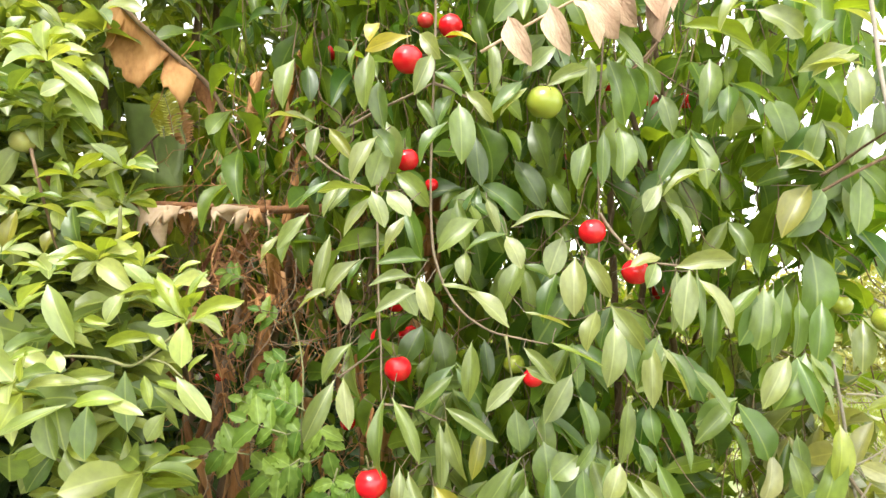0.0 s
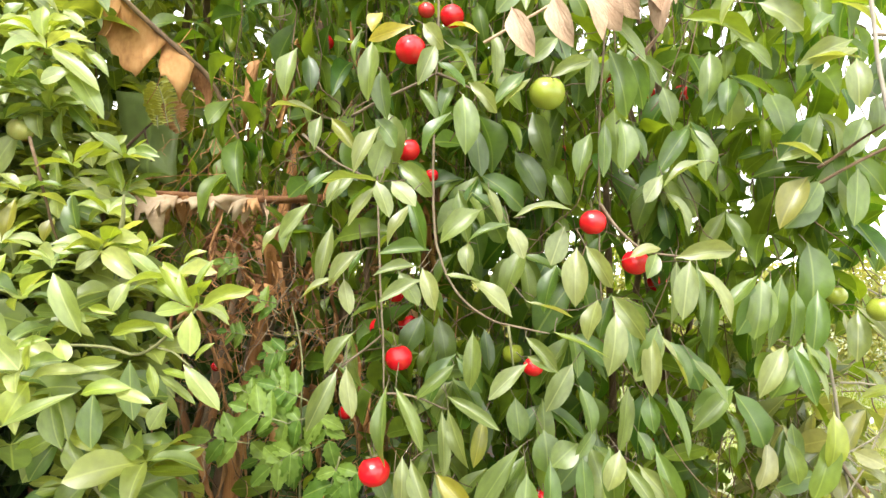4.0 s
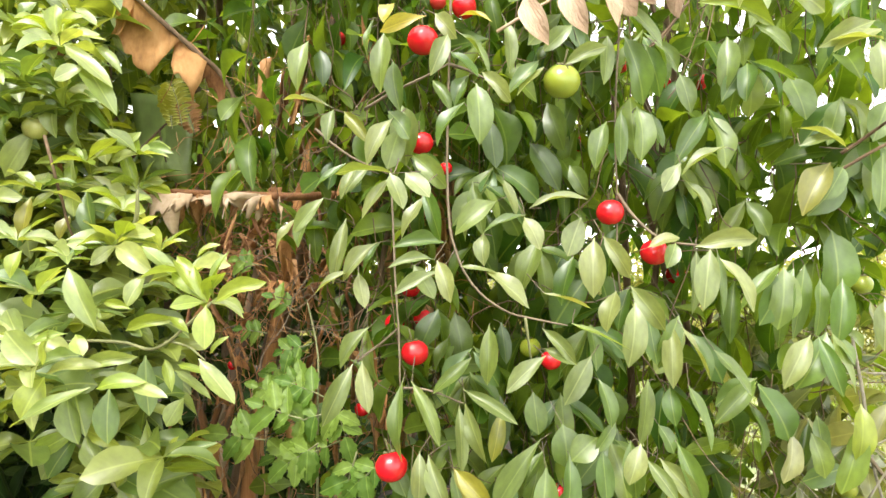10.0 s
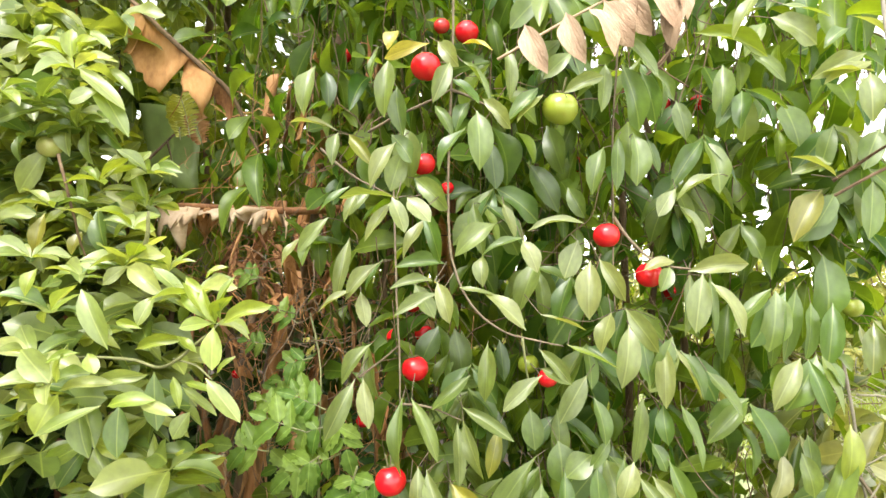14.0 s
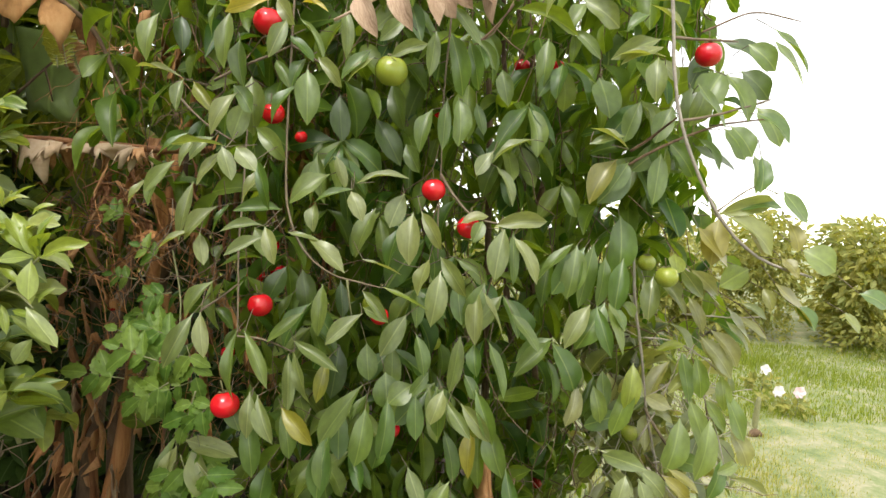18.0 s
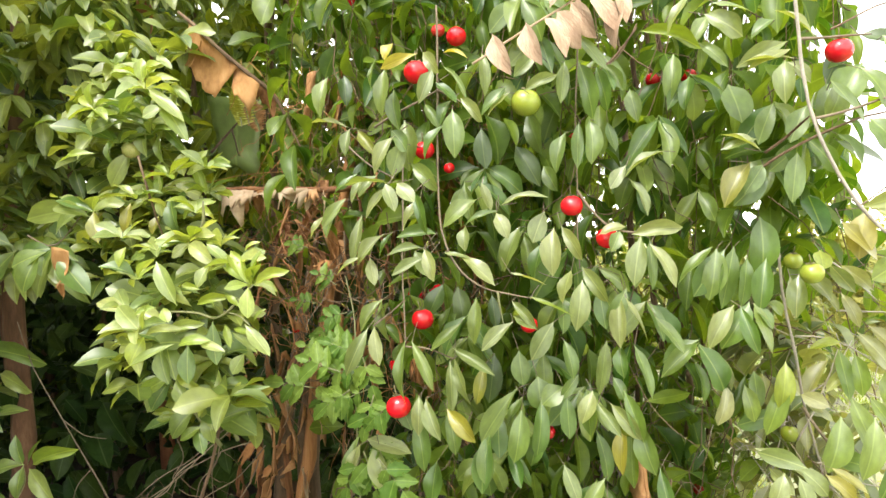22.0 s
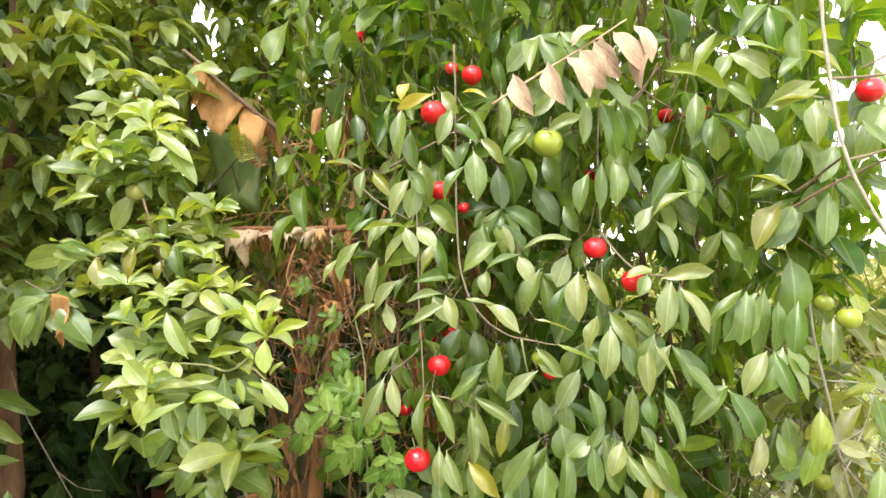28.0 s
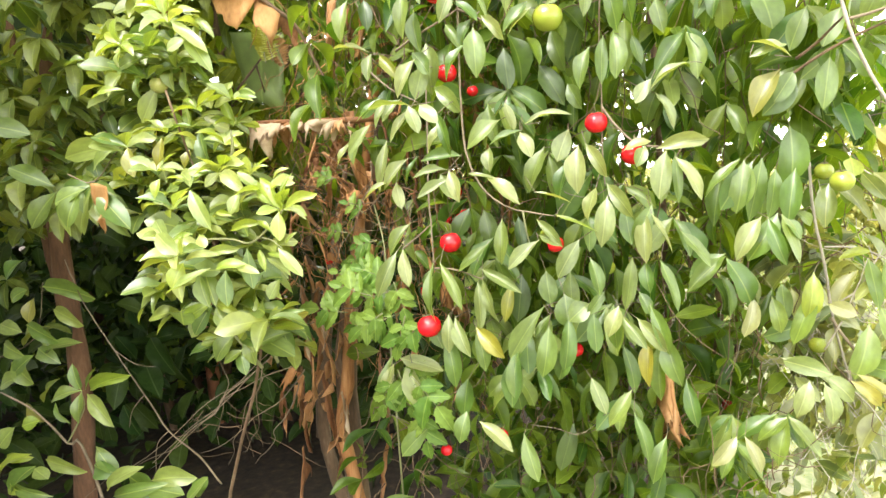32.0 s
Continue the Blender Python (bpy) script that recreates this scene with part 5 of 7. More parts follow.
leaf(tree, "w", 0.743, 1.020, 1.141, 0.052, -0.012, -0.017, 0.009)
leaf(tree, "g", 0.748, 1.020, 1.116, 0.018, -0.012, -0.044, 0.024)
leaf(tree, "w", 0.721, 1.020, 1.242, 0.041, -0.012, -0.011, 0.011)
leaf(tree, "b", 0.603, 1.020, 1.343, 0.043, 0.004, 0.011, 0.016)
leaf(tree, "p", 0.629, 1.020, 1.274, 0.032, 0.004, 0.035, 0.015)
leaf(tree, "g", 0.691, 1.020, 1.269, 0.027, -0.012, -0.043, 0.020)

leaf(tree, "g", 0.685, 1.060, 1.787, -0.038, -0.012, -0.070, 0.047)
leaf(tree, "d", 0.631, 1.050, 1.757, -0.006, -0.012, -0.057, 0.035)
leaf(tree, "g", 0.741, 1.020, 1.827, 0.040, -0.012, -0.062, 0.038)
leaf(tree, "g", 0.732, 1.040, 1.731, 0.034, -0.012, -0.055, 0.042)
leaf(tree, "d", 0.674, 1.050, 1.828, 0.063, -0.012, -0.041, 0.039)
leaf(tree, "g", 0.690, 1.050, 1.696, 0.029, -0.012, -0.043, 0.039)
leaf(tree, "g", 0.717, 1.000, 1.655, 0.002, -0.012, -0.053, 0.025)
leaf(tree, "d", 0.658, 1.080, 1.669, 0.062, -0.012, -0.036, 0.036)
leaf(tree, "d", 0.670, 1.100, 1.822, -0.026, -0.012, -0.057, 0.033)
leaf(tree, "d", 0.730, 1.100, 1.795, 0.039, -0.012, -0.041, 0.035)

leaf(tree, "g", -0.044, 1.030, 1.732, 0.009, -0.012, -0.082, 0.037)
leaf(tree, "g", -0.032, 1.050, 1.658, 0.045, -0.012, -0.030, 0.031)
leaf(tree, "p", -0.004, 0.970, 1.598, -0.026, -0.012, -0.051, 0.023)
leaf(tree, "p", -0.071, 0.950, 1.636, -0.028, -0.012, -0.033, 0.019)



def drooping_whorls():
    """Umbrella-like tufts of drooping leaves over the face of the tree, clear of the fruit."""
    berries = [(f.matrix_basis.translation.x, f.matrix_basis.translation.z) for f in tree.children if f.name.startswith("fruit")]
    specs, done = [], 0
    while done < 36:
        x, y, z = trng.uniform(0.0, 0.62), trng.uniform(1.03, 1.13), trng.uniform(1.0, 1.98)
        if any(abs(x - a) < 0.05 and -0.05 < z - b < 0.1 for a, b in berries):
            continue
        done += 1
        turn, n = trng.uniform(0, 6), trng.randrange(4, 7)
        for k in range(n):
            a = turn + 2 * math.pi * (k + trng.uniform(-0.3, 0.3)) / n
            d = Vector((math.cos(a) * 0.75, -0.25 + 0.3 * math.sin(a), -trng.uniform(0.25, 1.0)))
            L = trng.uniform(0.06, 0.09)
            specs.append(((x, y, z + trng.uniform(-0.006, 0.006)), d, (0.5 * math.cos(a) + trng.uniform(-0.3, 0.3), -1, trng.uniform(0.4, 1.0)), L, L * trng.uniform(0.3, 0.38)))
    leaf_cloud("near_foliage", specs, NEARCLOUD, tree, "light green drooping leaf tufts", SHAPES)


drooping_whorls()

# ---- the bright shrub ----
shrub = thing("shrub", (-0.72, 1.0, 0), "leafy shrub with whorls of young yellow-green leaves", "shrub")
srng = random.Random(5)
stick("stem", [(-0.72, 1.25, -0.03), (-0.7, 1.2, 0.6), (-0.476, 1.100, 1.144), (-0.547, 1.120, 1.265), (-0.630, 1.160, 1.497), (-0.677, 1.180, 1.678), (-0.697, 1.200, 1.862)], [0.0045, 0.004, 0.0035, 0.0035, 0.003, 0.003, 0.002], BARK, shrub, 8)
stick("branch", [(-0.461, 0.850, 1.421), (-0.318, 0.780, 1.436), (-0.262, 0.760, 1.432), (-0.223, 0.750, 1.457), (-0.186, 0.730, 1.484)], [0.0018, 0.0018, 0.0018, 0.0016, 0.0014], GREENTWIG, shrub)
stick("branch", [(-0.250, 0.760, 1.441), (-0.221, 0.750, 1.437), (-0.193, 0.730, 1.427)], 0.0014, GREENTWIG, shrub)
stick("branch", [(-0.531, 0.970, 1.686), (-0.505, 0.950, 1.641), (-0.510, 0.980, 1.577), (-0.502, 1.000, 1.516)], 0.0022, BARK, shrub)
stick("branch", [(-0.354, 0.860, 1.522), (-0.325, 0.840, 1.569), (-0.317, 0.830, 1.601)], 0.003, GREENTWIG, shrub)
stick("branch", [(-0.384, 0.950, 1.160), (-0.434, 0.900, 1.276), (-0.461, 0.880, 1.300)], 0.003, GREENTWIG, shrub)
stick("branch", [(-0.351, 0.950, 1.173), (-0.347, 0.920, 1.234), (-0.329, 0.900, 1.266)], 0.003, GREENTWIG, shrub)


def whorl(specs, place, rng, n=7, size=0.075, up=0.35):
    """A rosette of leaves round a shoot tip."""
    for k in range(n):
        a = 2 * math.pi * (k + rng.uniform(-0.3, 0.3)) / n
        d = Vector((math.cos(a), math.sin(a), up + rng.uniform(-0.55, 0.35)))
        L = size * rng.uniform(0.7, 1.15)
        specs.append((tuple(place), d, (rng.uniform(-0.2, 0.2), -0.35, 1), L, L * rng.uniform(0.34, 0.44)))


def shrub_mass():
    specs = []
    for c, r, n in (((-0.602, 1.140, 1.522), (0.12, 0.07, 0.1), 28), ((-0.757, 1.200, 1.766), (0.09, 0.07, 0.11), 20), ((-0.469, 1.000, 1.384), (0.09, 0.07, 0.08), 17), ((-0.431, 1.030, 1.204), (0.07, 0.05, 0.04), 7), ((-0.702, 1.150, 1.558), (0.14, 0.07, 0.26), 28), ((-0.664, 1.150, 1.832), (0.09, 0.07, 0.11), 18), ((-0.477, 0.900, 1.354), (0.06, 0.05, 0.06), 7), ((-0.398, 0.930, 1.265), (0.08, 0.06, 0.05), 5)):
        for _ in range(n):
            p = [c[i] + r[i] * max(-1.1, min(1.1, srng.gauss(0, 0.6))) for i in range(3)]
            whorl(specs, p, srng, srng.randrange(5, 8), 0.08, 0.1)
    leaf_cloud("foliage", specs, SHRUBCLOUD, shrub, "mature green shrub leaves", SHAPES)


shrub_mass()
leaf(shrub, "q", -0.298, 0.720, 1.456, -0.029, 0.004, 0.057, 0.022)
leaf(shrub, "q", -0.279, 0.680, 1.411, -0.065, -0.012, -0.033, 0.015)
leaf(shrub, "n", -0.287, 0.700, 1.404, 0.045, 0.004, 0.006, 0.017)
leaf(shrub, "q", -0.261, 0.710, 1.409, 0.043, -0.012, -0.010, 0.012)
leaf(shrub, "n", -0.338, 0.700, 1.415, -0.014, -0.012, -0.035, 0.025)
leaf(shrub, "q", -0.347, 0.700, 1.426, -0.031, 0.004, 0.029, 0.027)
leaf(shrub, "n", -0.340, 0.700, 1.426, 0.004, 0.004, 0.033, 0.019)
leaf(shrub, "q", -0.352, 0.720, 1.413, 0.056, 0.004, 0.007, 0.015)
leaf(shrub, "q", -0.320, 0.730, 1.418, 0.051, 0.004, 0.010, 0.013)
leaf(shrub, "n", -0.321, 0.710, 1.455, -0.026, -0.012, -0.008, 0.008)
leaf(shrub, "n", -0.320, 0.720, 1.453, 0.015, -0.012, -0.017, 0.014)
leaf(shrub, "n", -0.178, 0.720, 1.485, 0.046, 0.004, 0.018, 0.013)
leaf(shrub, "n", -0.184, 0.730, 1.486, 0.014, 0.004, 0.044, 0.012)
leaf(shrub, "n", -0.189, 0.730, 1.484, -0.015, 0.004, 0.033, 0.012)
leaf(shrub, "n", -0.182, 0.710, 1.484, 0.004, -0.012, -0.037, 0.017)
leaf(shrub, "n", -0.200, 0.740, 1.487, -0.029, 0.004, 0.035, 0.009)
leaf(shrub, "n", -0.203, 0.750, 1.486, -0.038, 0.004, 0.018, 0.008)
leaf(shrub, "n", -0.188, 0.730, 1.433, 0.017, 0.004, 0.016, 0.007)
leaf(shrub, "q", -0.195, 0.720, 1.431, 0.038, -0.012, -0.037, 0.016)
leaf(shrub, "n", -0.214, 0.740, 1.452, -0.022, 0.004, 0.015, 0.010)
leaf(shrub, "q", -0.284, 0.780, 1.538, 0.042, -0.012, -0.032, 0.021)
leaf(shrub, "q", -0.315, 0.780, 1.538, 0.046, -0.012, -0.026, 0.022)
leaf(shrub, "n", -0.246, 0.780, 1.528, 0.028, -0.012, -0.027, 0.015)
leaf(shrub, "n", -0.224, 0.780, 1.526, 0.023, 0.004, 0.012, 0.010)
leaf(shrub, "q", -0.275, 0.770, 1.509, -0.013, -0.012, -0.031, 0.016)
leaf(shrub, "q", -0.318, 0.790, 1.539, -0.021, -0.012, -0.020, 0.013)
leaf(shrub, "n", -0.405, 0.780, 1.487, 0.030, 0.004, 0.018, 0.010)
leaf(shrub, "n", -0.435, 0.800, 1.534, -0.005, -0.012, -0.029, 0.016)
leaf(shrub, "n", -0.287, 0.750, 1.452, 0.048, 0.004, 0.012, 0.011)
leaf(shrub, "n", -0.279, 0.750, 1.474, -0.030, 0.004, 0.006, 0.009)
leaf(shrub, "n", -0.426, 0.880, 1.307, -0.050, -0.012, -0.028, 0.018)
leaf(shrub, "n", -0.419, 0.880, 1.307, 0.049, -0.012, -0.012, 0.018)
leaf(shrub, "m", -0.433, 0.890, 1.301, -0.032, -0.012, -0.051, 0.023)
leaf(shrub, "m", -0.426, 0.890, 1.300, 0.038, -0.012, -0.049, 0.023)
leaf(shrub, "m", -0.311, 0.760, 1.390, 0.005, -0.012, -0.050, 0.022)
leaf(shrub, "m", -0.358, 0.760, 1.390, 0.019, -0.012, -0.051, 0.021)
leaf(shrub, "n", -0.335, 0.900, 1.256, 0.022, 0.004, 0.035, 0.015)
leaf(shrub, "m", -0.332, 0.900, 1.259, 0.068, 0.004, 0.026, 0.016)
leaf(shrub, "n", -0.323, 0.890, 1.259, 0.067, -0.012, 0.004, 0.015)
leaf(shrub, "m", -0.341, 0.910, 1.254, -0.043, 0.004, 0.033, 0.020)
leaf(shrub, "m", -0.356, 0.910, 1.312, 0.026, -0.012, -0.051, 0.024)
leaf(shrub, "m", -0.301, 0.920, 1.241, -0.059, -0.012, -0.022, 0.023)
leaf(shrub, "m", -0.408, 0.920, 1.239, 0.054, -0.012, -0.020, 0.024)
leaf(shrub, "n", -0.440, 0.920, 1.224, -0.038, -0.012, -0.005, 0.016)
leaf(shrub, "n", -0.261, 0.780, 1.418, 0.013, -0.012, -0.030, 0.011)
leaf(shrub, "n", -0.242, 0.770, 1.414, 0.037, -0.012, -0.006, 0.009)
leaf(shrub, "m", -0.250, 0.780, 1.406, 0.042, -0.012, -0.025, 0.011)
leaf(shrub, "m", -0.294, 0.800, 1.418, 0.010, -0.012, -0.059, 0.019)
leaf(shrub, "q", -0.512, 1.000, 1.617, 0.003, 0.004, 0.060, 0.027)
leaf(shrub, "n", -0.512, 1.000, 1.617, -0.001, 0.004, 0.031, 0.016)
leaf(shrub, "n", -0.515, 1.000, 1.652, -0.041, -0.012, -0.002, 0.011)
leaf(shrub, "q", -0.460, 1.000, 1.648, -0.005, 0.004, 0.039, 0.023)
leaf(shrub, "n", -0.444, 1.000, 1.648, 0.030, 0.004, 0.043, 0.016)
leaf(shrub, "n", -0.408, 1.000, 1.663, 0.024, 0.004, 0.024, 0.015)
leaf(shrub, "m", -0.405, 1.000, 1.669, 0.046, -0.012, -0.007, 0.018)
leaf(shrub, "m", -0.490, 1.000, 1.633, 0.060, 0.004, 0.000, 0.014)
leaf(shrub, "m", -0.411, 1.000, 1.622, 0.056, 0.004, 0.016, 0.012)
leaf(shrub, "n", -0.418, 1.000, 1.614, -0.020, 0.004, 0.056, 0.016)
leaf(shrub, "n", -0.417, 1.000, 1.614, -0.008, 0.004, 0.039, 0.015)
leaf(shrub, "n", -0.411, 1.000, 1.612, 0.018, 0.004, 0.040, 0.013)
leaf(shrub, "m", -0.491, 1.000, 1.613, 0.025, -0.012, -0.072, 0.031)
leaf(shrub, "n", -0.511, 1.000, 1.575, -0.005, 0.004, 0.031, 0.021)
leaf(shrub, "n", -0.468, 1.000, 1.566, 0.057, 0.004, 0.037, 0.018)
leaf(shrub, "q", -0.458, 1.000, 1.582, 0.039, 0.004, 0.013, 0.017)
leaf(shrub, "n", -0.438, 1.000, 1.543, 0.033, 0.004, 0.026, 0.018)
leaf(shrub, "m", -0.457, 1.000, 1.613, -0.018, 0.004, 0.004, 0.011)
leaf(shrub, "m", -0.586, 1.000, 1.570, -0.001, -0.012, -0.036, 0.029)
leaf(shrub, "m", -0.534, 1.000, 1.614, -0.034, -0.012, -0.031, 0.016)
leaf(shrub, "y2", -0.585, 1.000, 1.619, 0.012, -0.012, -0.061, 0.021)
leaf(shrub, "y2", -0.517, 1.000, 1.577, -0.006, -0.012, -0.032, 0.021)
leaf(shrub, "m", -0.603, 1.000, 1.607, 0.033, 0.004, 0.024, 0.015)
leaf(shrub, "n", -0.528, 1.000, 1.837, -0.026, 0.004, 0.031, 0.015)
leaf(shrub, "n", -0.524, 1.000, 1.834, 0.030, 0.004, 0.022, 0.013)
leaf(shrub, "n", -0.528, 1.000, 1.831, -0.070, 0.004, 0.012, 0.015)
leaf(shrub, "n", -0.526, 1.000, 1.831, 0.071, -0.012, -0.011, 0.013)
leaf(shrub, "n", -0.525, 1.000, 1.829, -0.024, -0.012, -0.025, 0.016)
leaf(shrub, "m", -0.520, 1.000, 1.807, 0.043, -0.012, -0.021, 0.017)
leaf(shrub, "m", -0.482, 1.000, 1.813, 0.050, -0.012, -0.038, 0.019)
leaf(shrub, "q", -0.532, 1.000, 1.746, 0.006, -0.012, -0.056, 0.029)
leaf(shrub, "m", -0.535, 1.000, 1.746, -0.075, 0.004, 0.009, 0.019)
leaf(shrub, "n", -0.525, 1.000, 1.747, 0.028, 0.004, 0.017, 0.016)
leaf(shrub, "n", -0.519, 1.000, 1.770, 0.021, 0.004, 0.011, 0.014)
leaf(shrub, "m", -0.496, 1.000, 1.740, 0.047, -0.012, -0.041, 0.020)
leaf(shrub, "m", -0.506, 1.000, 1.766, 0.044, -0.012, -0.027, 0.017)
leaf(shrub, "m", -0.537, 1.000, 1.791, -0.081, 0.004, 0.005, 0.019)
leaf(shrub, "m", -0.474, 1.000, 1.803, 0.010, -0.012, -0.039, 0.017)
leaf(shrub, "m", -0.502, 1.000, 1.870, 0.036, -0.012, -0.028, 0.015)
leaf(shrub, "m", -0.561, 1.000, 1.880, -0.017, -0.012, -0.023, 0.023)
leaf(shrub, "m", -0.608, 1.000, 1.729, 0.012, -0.012, -0.055, 0.023)
leaf(shrub, "m", -0.505, 1.000, 1.730, 0.015, -0.012, -0.054, 0.024)
leaf(shrub, "m", -0.565, 1.000, 1.703, -0.036, -0.012, -0.065, 0.025)
leaf(shrub, "m", -0.539, 0.950, 1.748, -0.060, -0.012, -0.021, 0.025)
leaf(shrub, "n", -0.592, 0.940, 1.777, -0.003, 0.004, 0.040, 0.027)
leaf(shrub, "q", -0.574, 0.920, 1.763, 0.002, -0.012, -0.035, 0.027)
leaf(shrub, "n", -0.475, 0.920, 1.806, -0.003, 0.004, 0.039, 0.019)
leaf(shrub, "m", -0.466, 0.920, 1.796, 0.068, -0.012, -0.056, 0.021)
leaf(shrub, "m", -0.445, 0.920, 1.784, 0.053, -0.012, -0.077, 0.025)
leaf(shrub, "q", -0.422, 0.900, 1.761, -0.032, -0.012, -0.017, 0.018)
leaf(shrub, "n", -0.604, 0.950, 1.693, -0.059, -0.012, -0.012, 0.020)
leaf(shrub, "m", -0.598, 0.930, 1.589, -0.075, 0.004, 0.020, 0.022)
leaf(shrub, "m", -0.606, 0.930, 1.579, -0.076, 0.004, 0.015, 0.024)
leaf(shrub, "y2", -0.598, 0.930, 1.589, 0.014, -0.012, -0.052, 0.023)
leaf(shrub, "m", -0.730, 0.940, 1.510, -0.027, -0.012, -0.063, 0.035)
leaf(shrub, "m", -0.691, 0.940, 1.508, 0.069, -0.012, -0.066, 0.038)
leaf(shrub, "m", -0.716, 0.940, 1.515, -0.059, -0.012, -0.024, 0.029)
leaf(shrub, "n", -0.461, 0.920, 1.293, -0.047, -0.012, -0.027, 0.018)
leaf(shrub, "n", -0.452, 0.920, 1.293, 0.054, -0.012, -0.010, 0.018)
leaf(shrub, "m", -0.413, 0.920, 1.236, -0.036, -0.012, -0.046, 0.033)
leaf(shrub, "m", -0.390, 0.920, 1.237, 0.018, -0.012, -0.051, 0.030)
leaf(shrub, "m", -0.372, 0.920, 1.235, 0.076, -0.012, -0.032, 0.037)
leaf(shrub, "n", -0.436, 0.920, 1.226, -0.061, 0.004, -0.002, 0.013)
leaf(shrub, "m", -0.453, 0.920, 1.217, -0.053, -0.012, -0.020, 0.020)
leaf(shrub, "y2", -0.345, 0.920, 1.256, 0.075, 0.004, 0.020, 0.020)
leaf(shrub, "n", -0.330, 0.920, 1.254, 0.060, -0.012, -0.002, 0.016)
leaf(shrub, "m", -0.408, 0.920, 1.198, 0.013, -0.012, -0.034, 0.022)
leaf(shrub, "n", -0.400, 0.920, 1.206, -0.034, -0.012, -0.021, 0.015)
leaf(shrub, "m", -0.462, 0.920, 1.287, -0.034, -0.012, -0.051, 0.028)
leaf(shrub, "m", -0.448, 0.920, 1.283, 0.030, -0.012, -0.033, 0.025)
leaf(shrub, "m", -0.354, 0.920, 1.294, 0.027, -0.012, -0.036, 0.025)
leaf(shrub, "m", -0.387, 0.920, 1.289, 0.050, -0.012, -0.021, 0.020)
leaf(shrub, "m", -0.311, 0.920, 1.339, -0.016, -0.012, -0.031, 0.022)
for kinds, place, count, size in ((("n", "q", "m"), (-0.526, 1.000, 1.831), 7, 0.062), (("n", "m", "m"), (-0.533, 1.000, 1.743), 7, 0.065), (("q", "m"), (-0.535, 1.020, 1.780), 6, 0.06), (("n", "q"), (-0.423, 1.010, 1.616), 7, 0.055), (("q", "n"), (-0.519, 1.010, 1.617), 6, 0.055), (("n", "n", "q"), (-0.194, 0.740, 1.483), 6, 0.05), (("q", "m"), (-0.363, 0.720, 1.420), 5, 0.06), (("m", "n"), (-0.324, 0.810, 1.543), 7, 0.06), (("m", "q"), (-0.426, 0.810, 1.483), 7, 0.06), (("q", "m"), (-0.329, 0.800, 1.537), 7, 0.06), (("q", "n"), (-0.228, 0.770, 1.508), 6, 0.055), (("n", "m"), (-0.593, 0.940, 1.770), 7, 0.065), (("q", "m"), (-0.485, 0.940, 1.799), 7, 0.065), (("m", "m", "n"), (-0.618, 0.950, 1.587), 7, 0.07), (("m", "n"), (-0.568, 0.970, 1.711), 7, 0.065), (("m", "q"), (-0.494, 0.960, 1.745), 6, 0.065), (("q", "m"), (-0.424, 0.780, 1.432), 6, 0.06), (("m",), (-0.398, 0.850, 1.457), 7, 0.06), (("m",), (-0.494, 0.880, 1.496), 7, 0.06), (("n", "q", "n"), (-0.465, 0.96, 1.648), 6, 0.055), (("n", "q"), (-0.402, 0.98, 1.66), 6, 0.05), (("q", "n"), (-0.402, 0.94, 1.581), 6, 0.055), (("q", "m"), (-0.502, 0.92, 1.608), 6, 0.06), (("n", "m"), (-0.502, 0.97, 1.724), 6, 0.055), (("m", "n"), (-0.543, 0.95, 1.757), 7, 0.06), (("q", "n"), (-0.519, 0.97, 1.826), 6, 0.055), (("m", "n"), (-0.495, 1.0, 1.801), 6, 0.055), (("m", "q"), (-0.504, 0.88, 1.543), 6, 0.06), (("q", "q", "m"), (-0.409, 0.84, 1.522), 6, 0.06), (("n", "q"), (-0.297, 0.84, 1.53), 6, 0.05)):
    rosette(shrub, kinds, *place, count, size)
fruit(shrub, "o", *(-0.562, 0.994, 1.701), 0.0175)

# ---- dry leaves ----


def sheet(name, a, b, drop, material, parent, nu=6, nv=8, curl=0.03, ragged=0.25, rng=random, label=""):
    """A dry blade that hangs from the line a-b, curled and torn along its lower edge."""
    a, b, drop = Vector(a), Vector(b), Vector(drop)
    ph, cu = rng.uniform(0, 6), curl * rng.uniform(0.6, 1.4)
    verts, faces, uvs = [], [], []
    for i in range(nu + 1):
        u = i / nu
        long = 1 - ragged * abs(noise.noise((u * 3 + ph, ph, 0))) - ragged * 0.5 * rng.random()
        for j in range(nv + 1):
            v = j / nv * long
            p = a.lerp(b, u) + drop * v
            p += Vector((0.3 * math.sin(3 * v + ph + u * 2), -math.sin(2.6 * v + 2.5 * u + ph), 0.2 * math.sin(5 * u))) * cu * (0.25 + v)
            p += Vector(((0.5 - u) * 0.25 * v * (b - a).length, 0, 0))
            p += Vector(noise.noise_vector(p * 28 + Vector((ph, 0, 0)))) * cu * 0.45 * v
            verts.append(p)
            uvs.append((u, v))
    for i in range(nu):
        for j in range(nv):
            k = i * (nv + 1) + j
            faces.append((k, k + 1, k + nv + 2, k + nv + 1))
    ob = link(name, mesh_of(name, verts, faces, uvs), material, parent, label)
    thick = ob.modifiers.new("thick", "SOLIDIFY")
    thick.thickness = 0.0012
    return ob


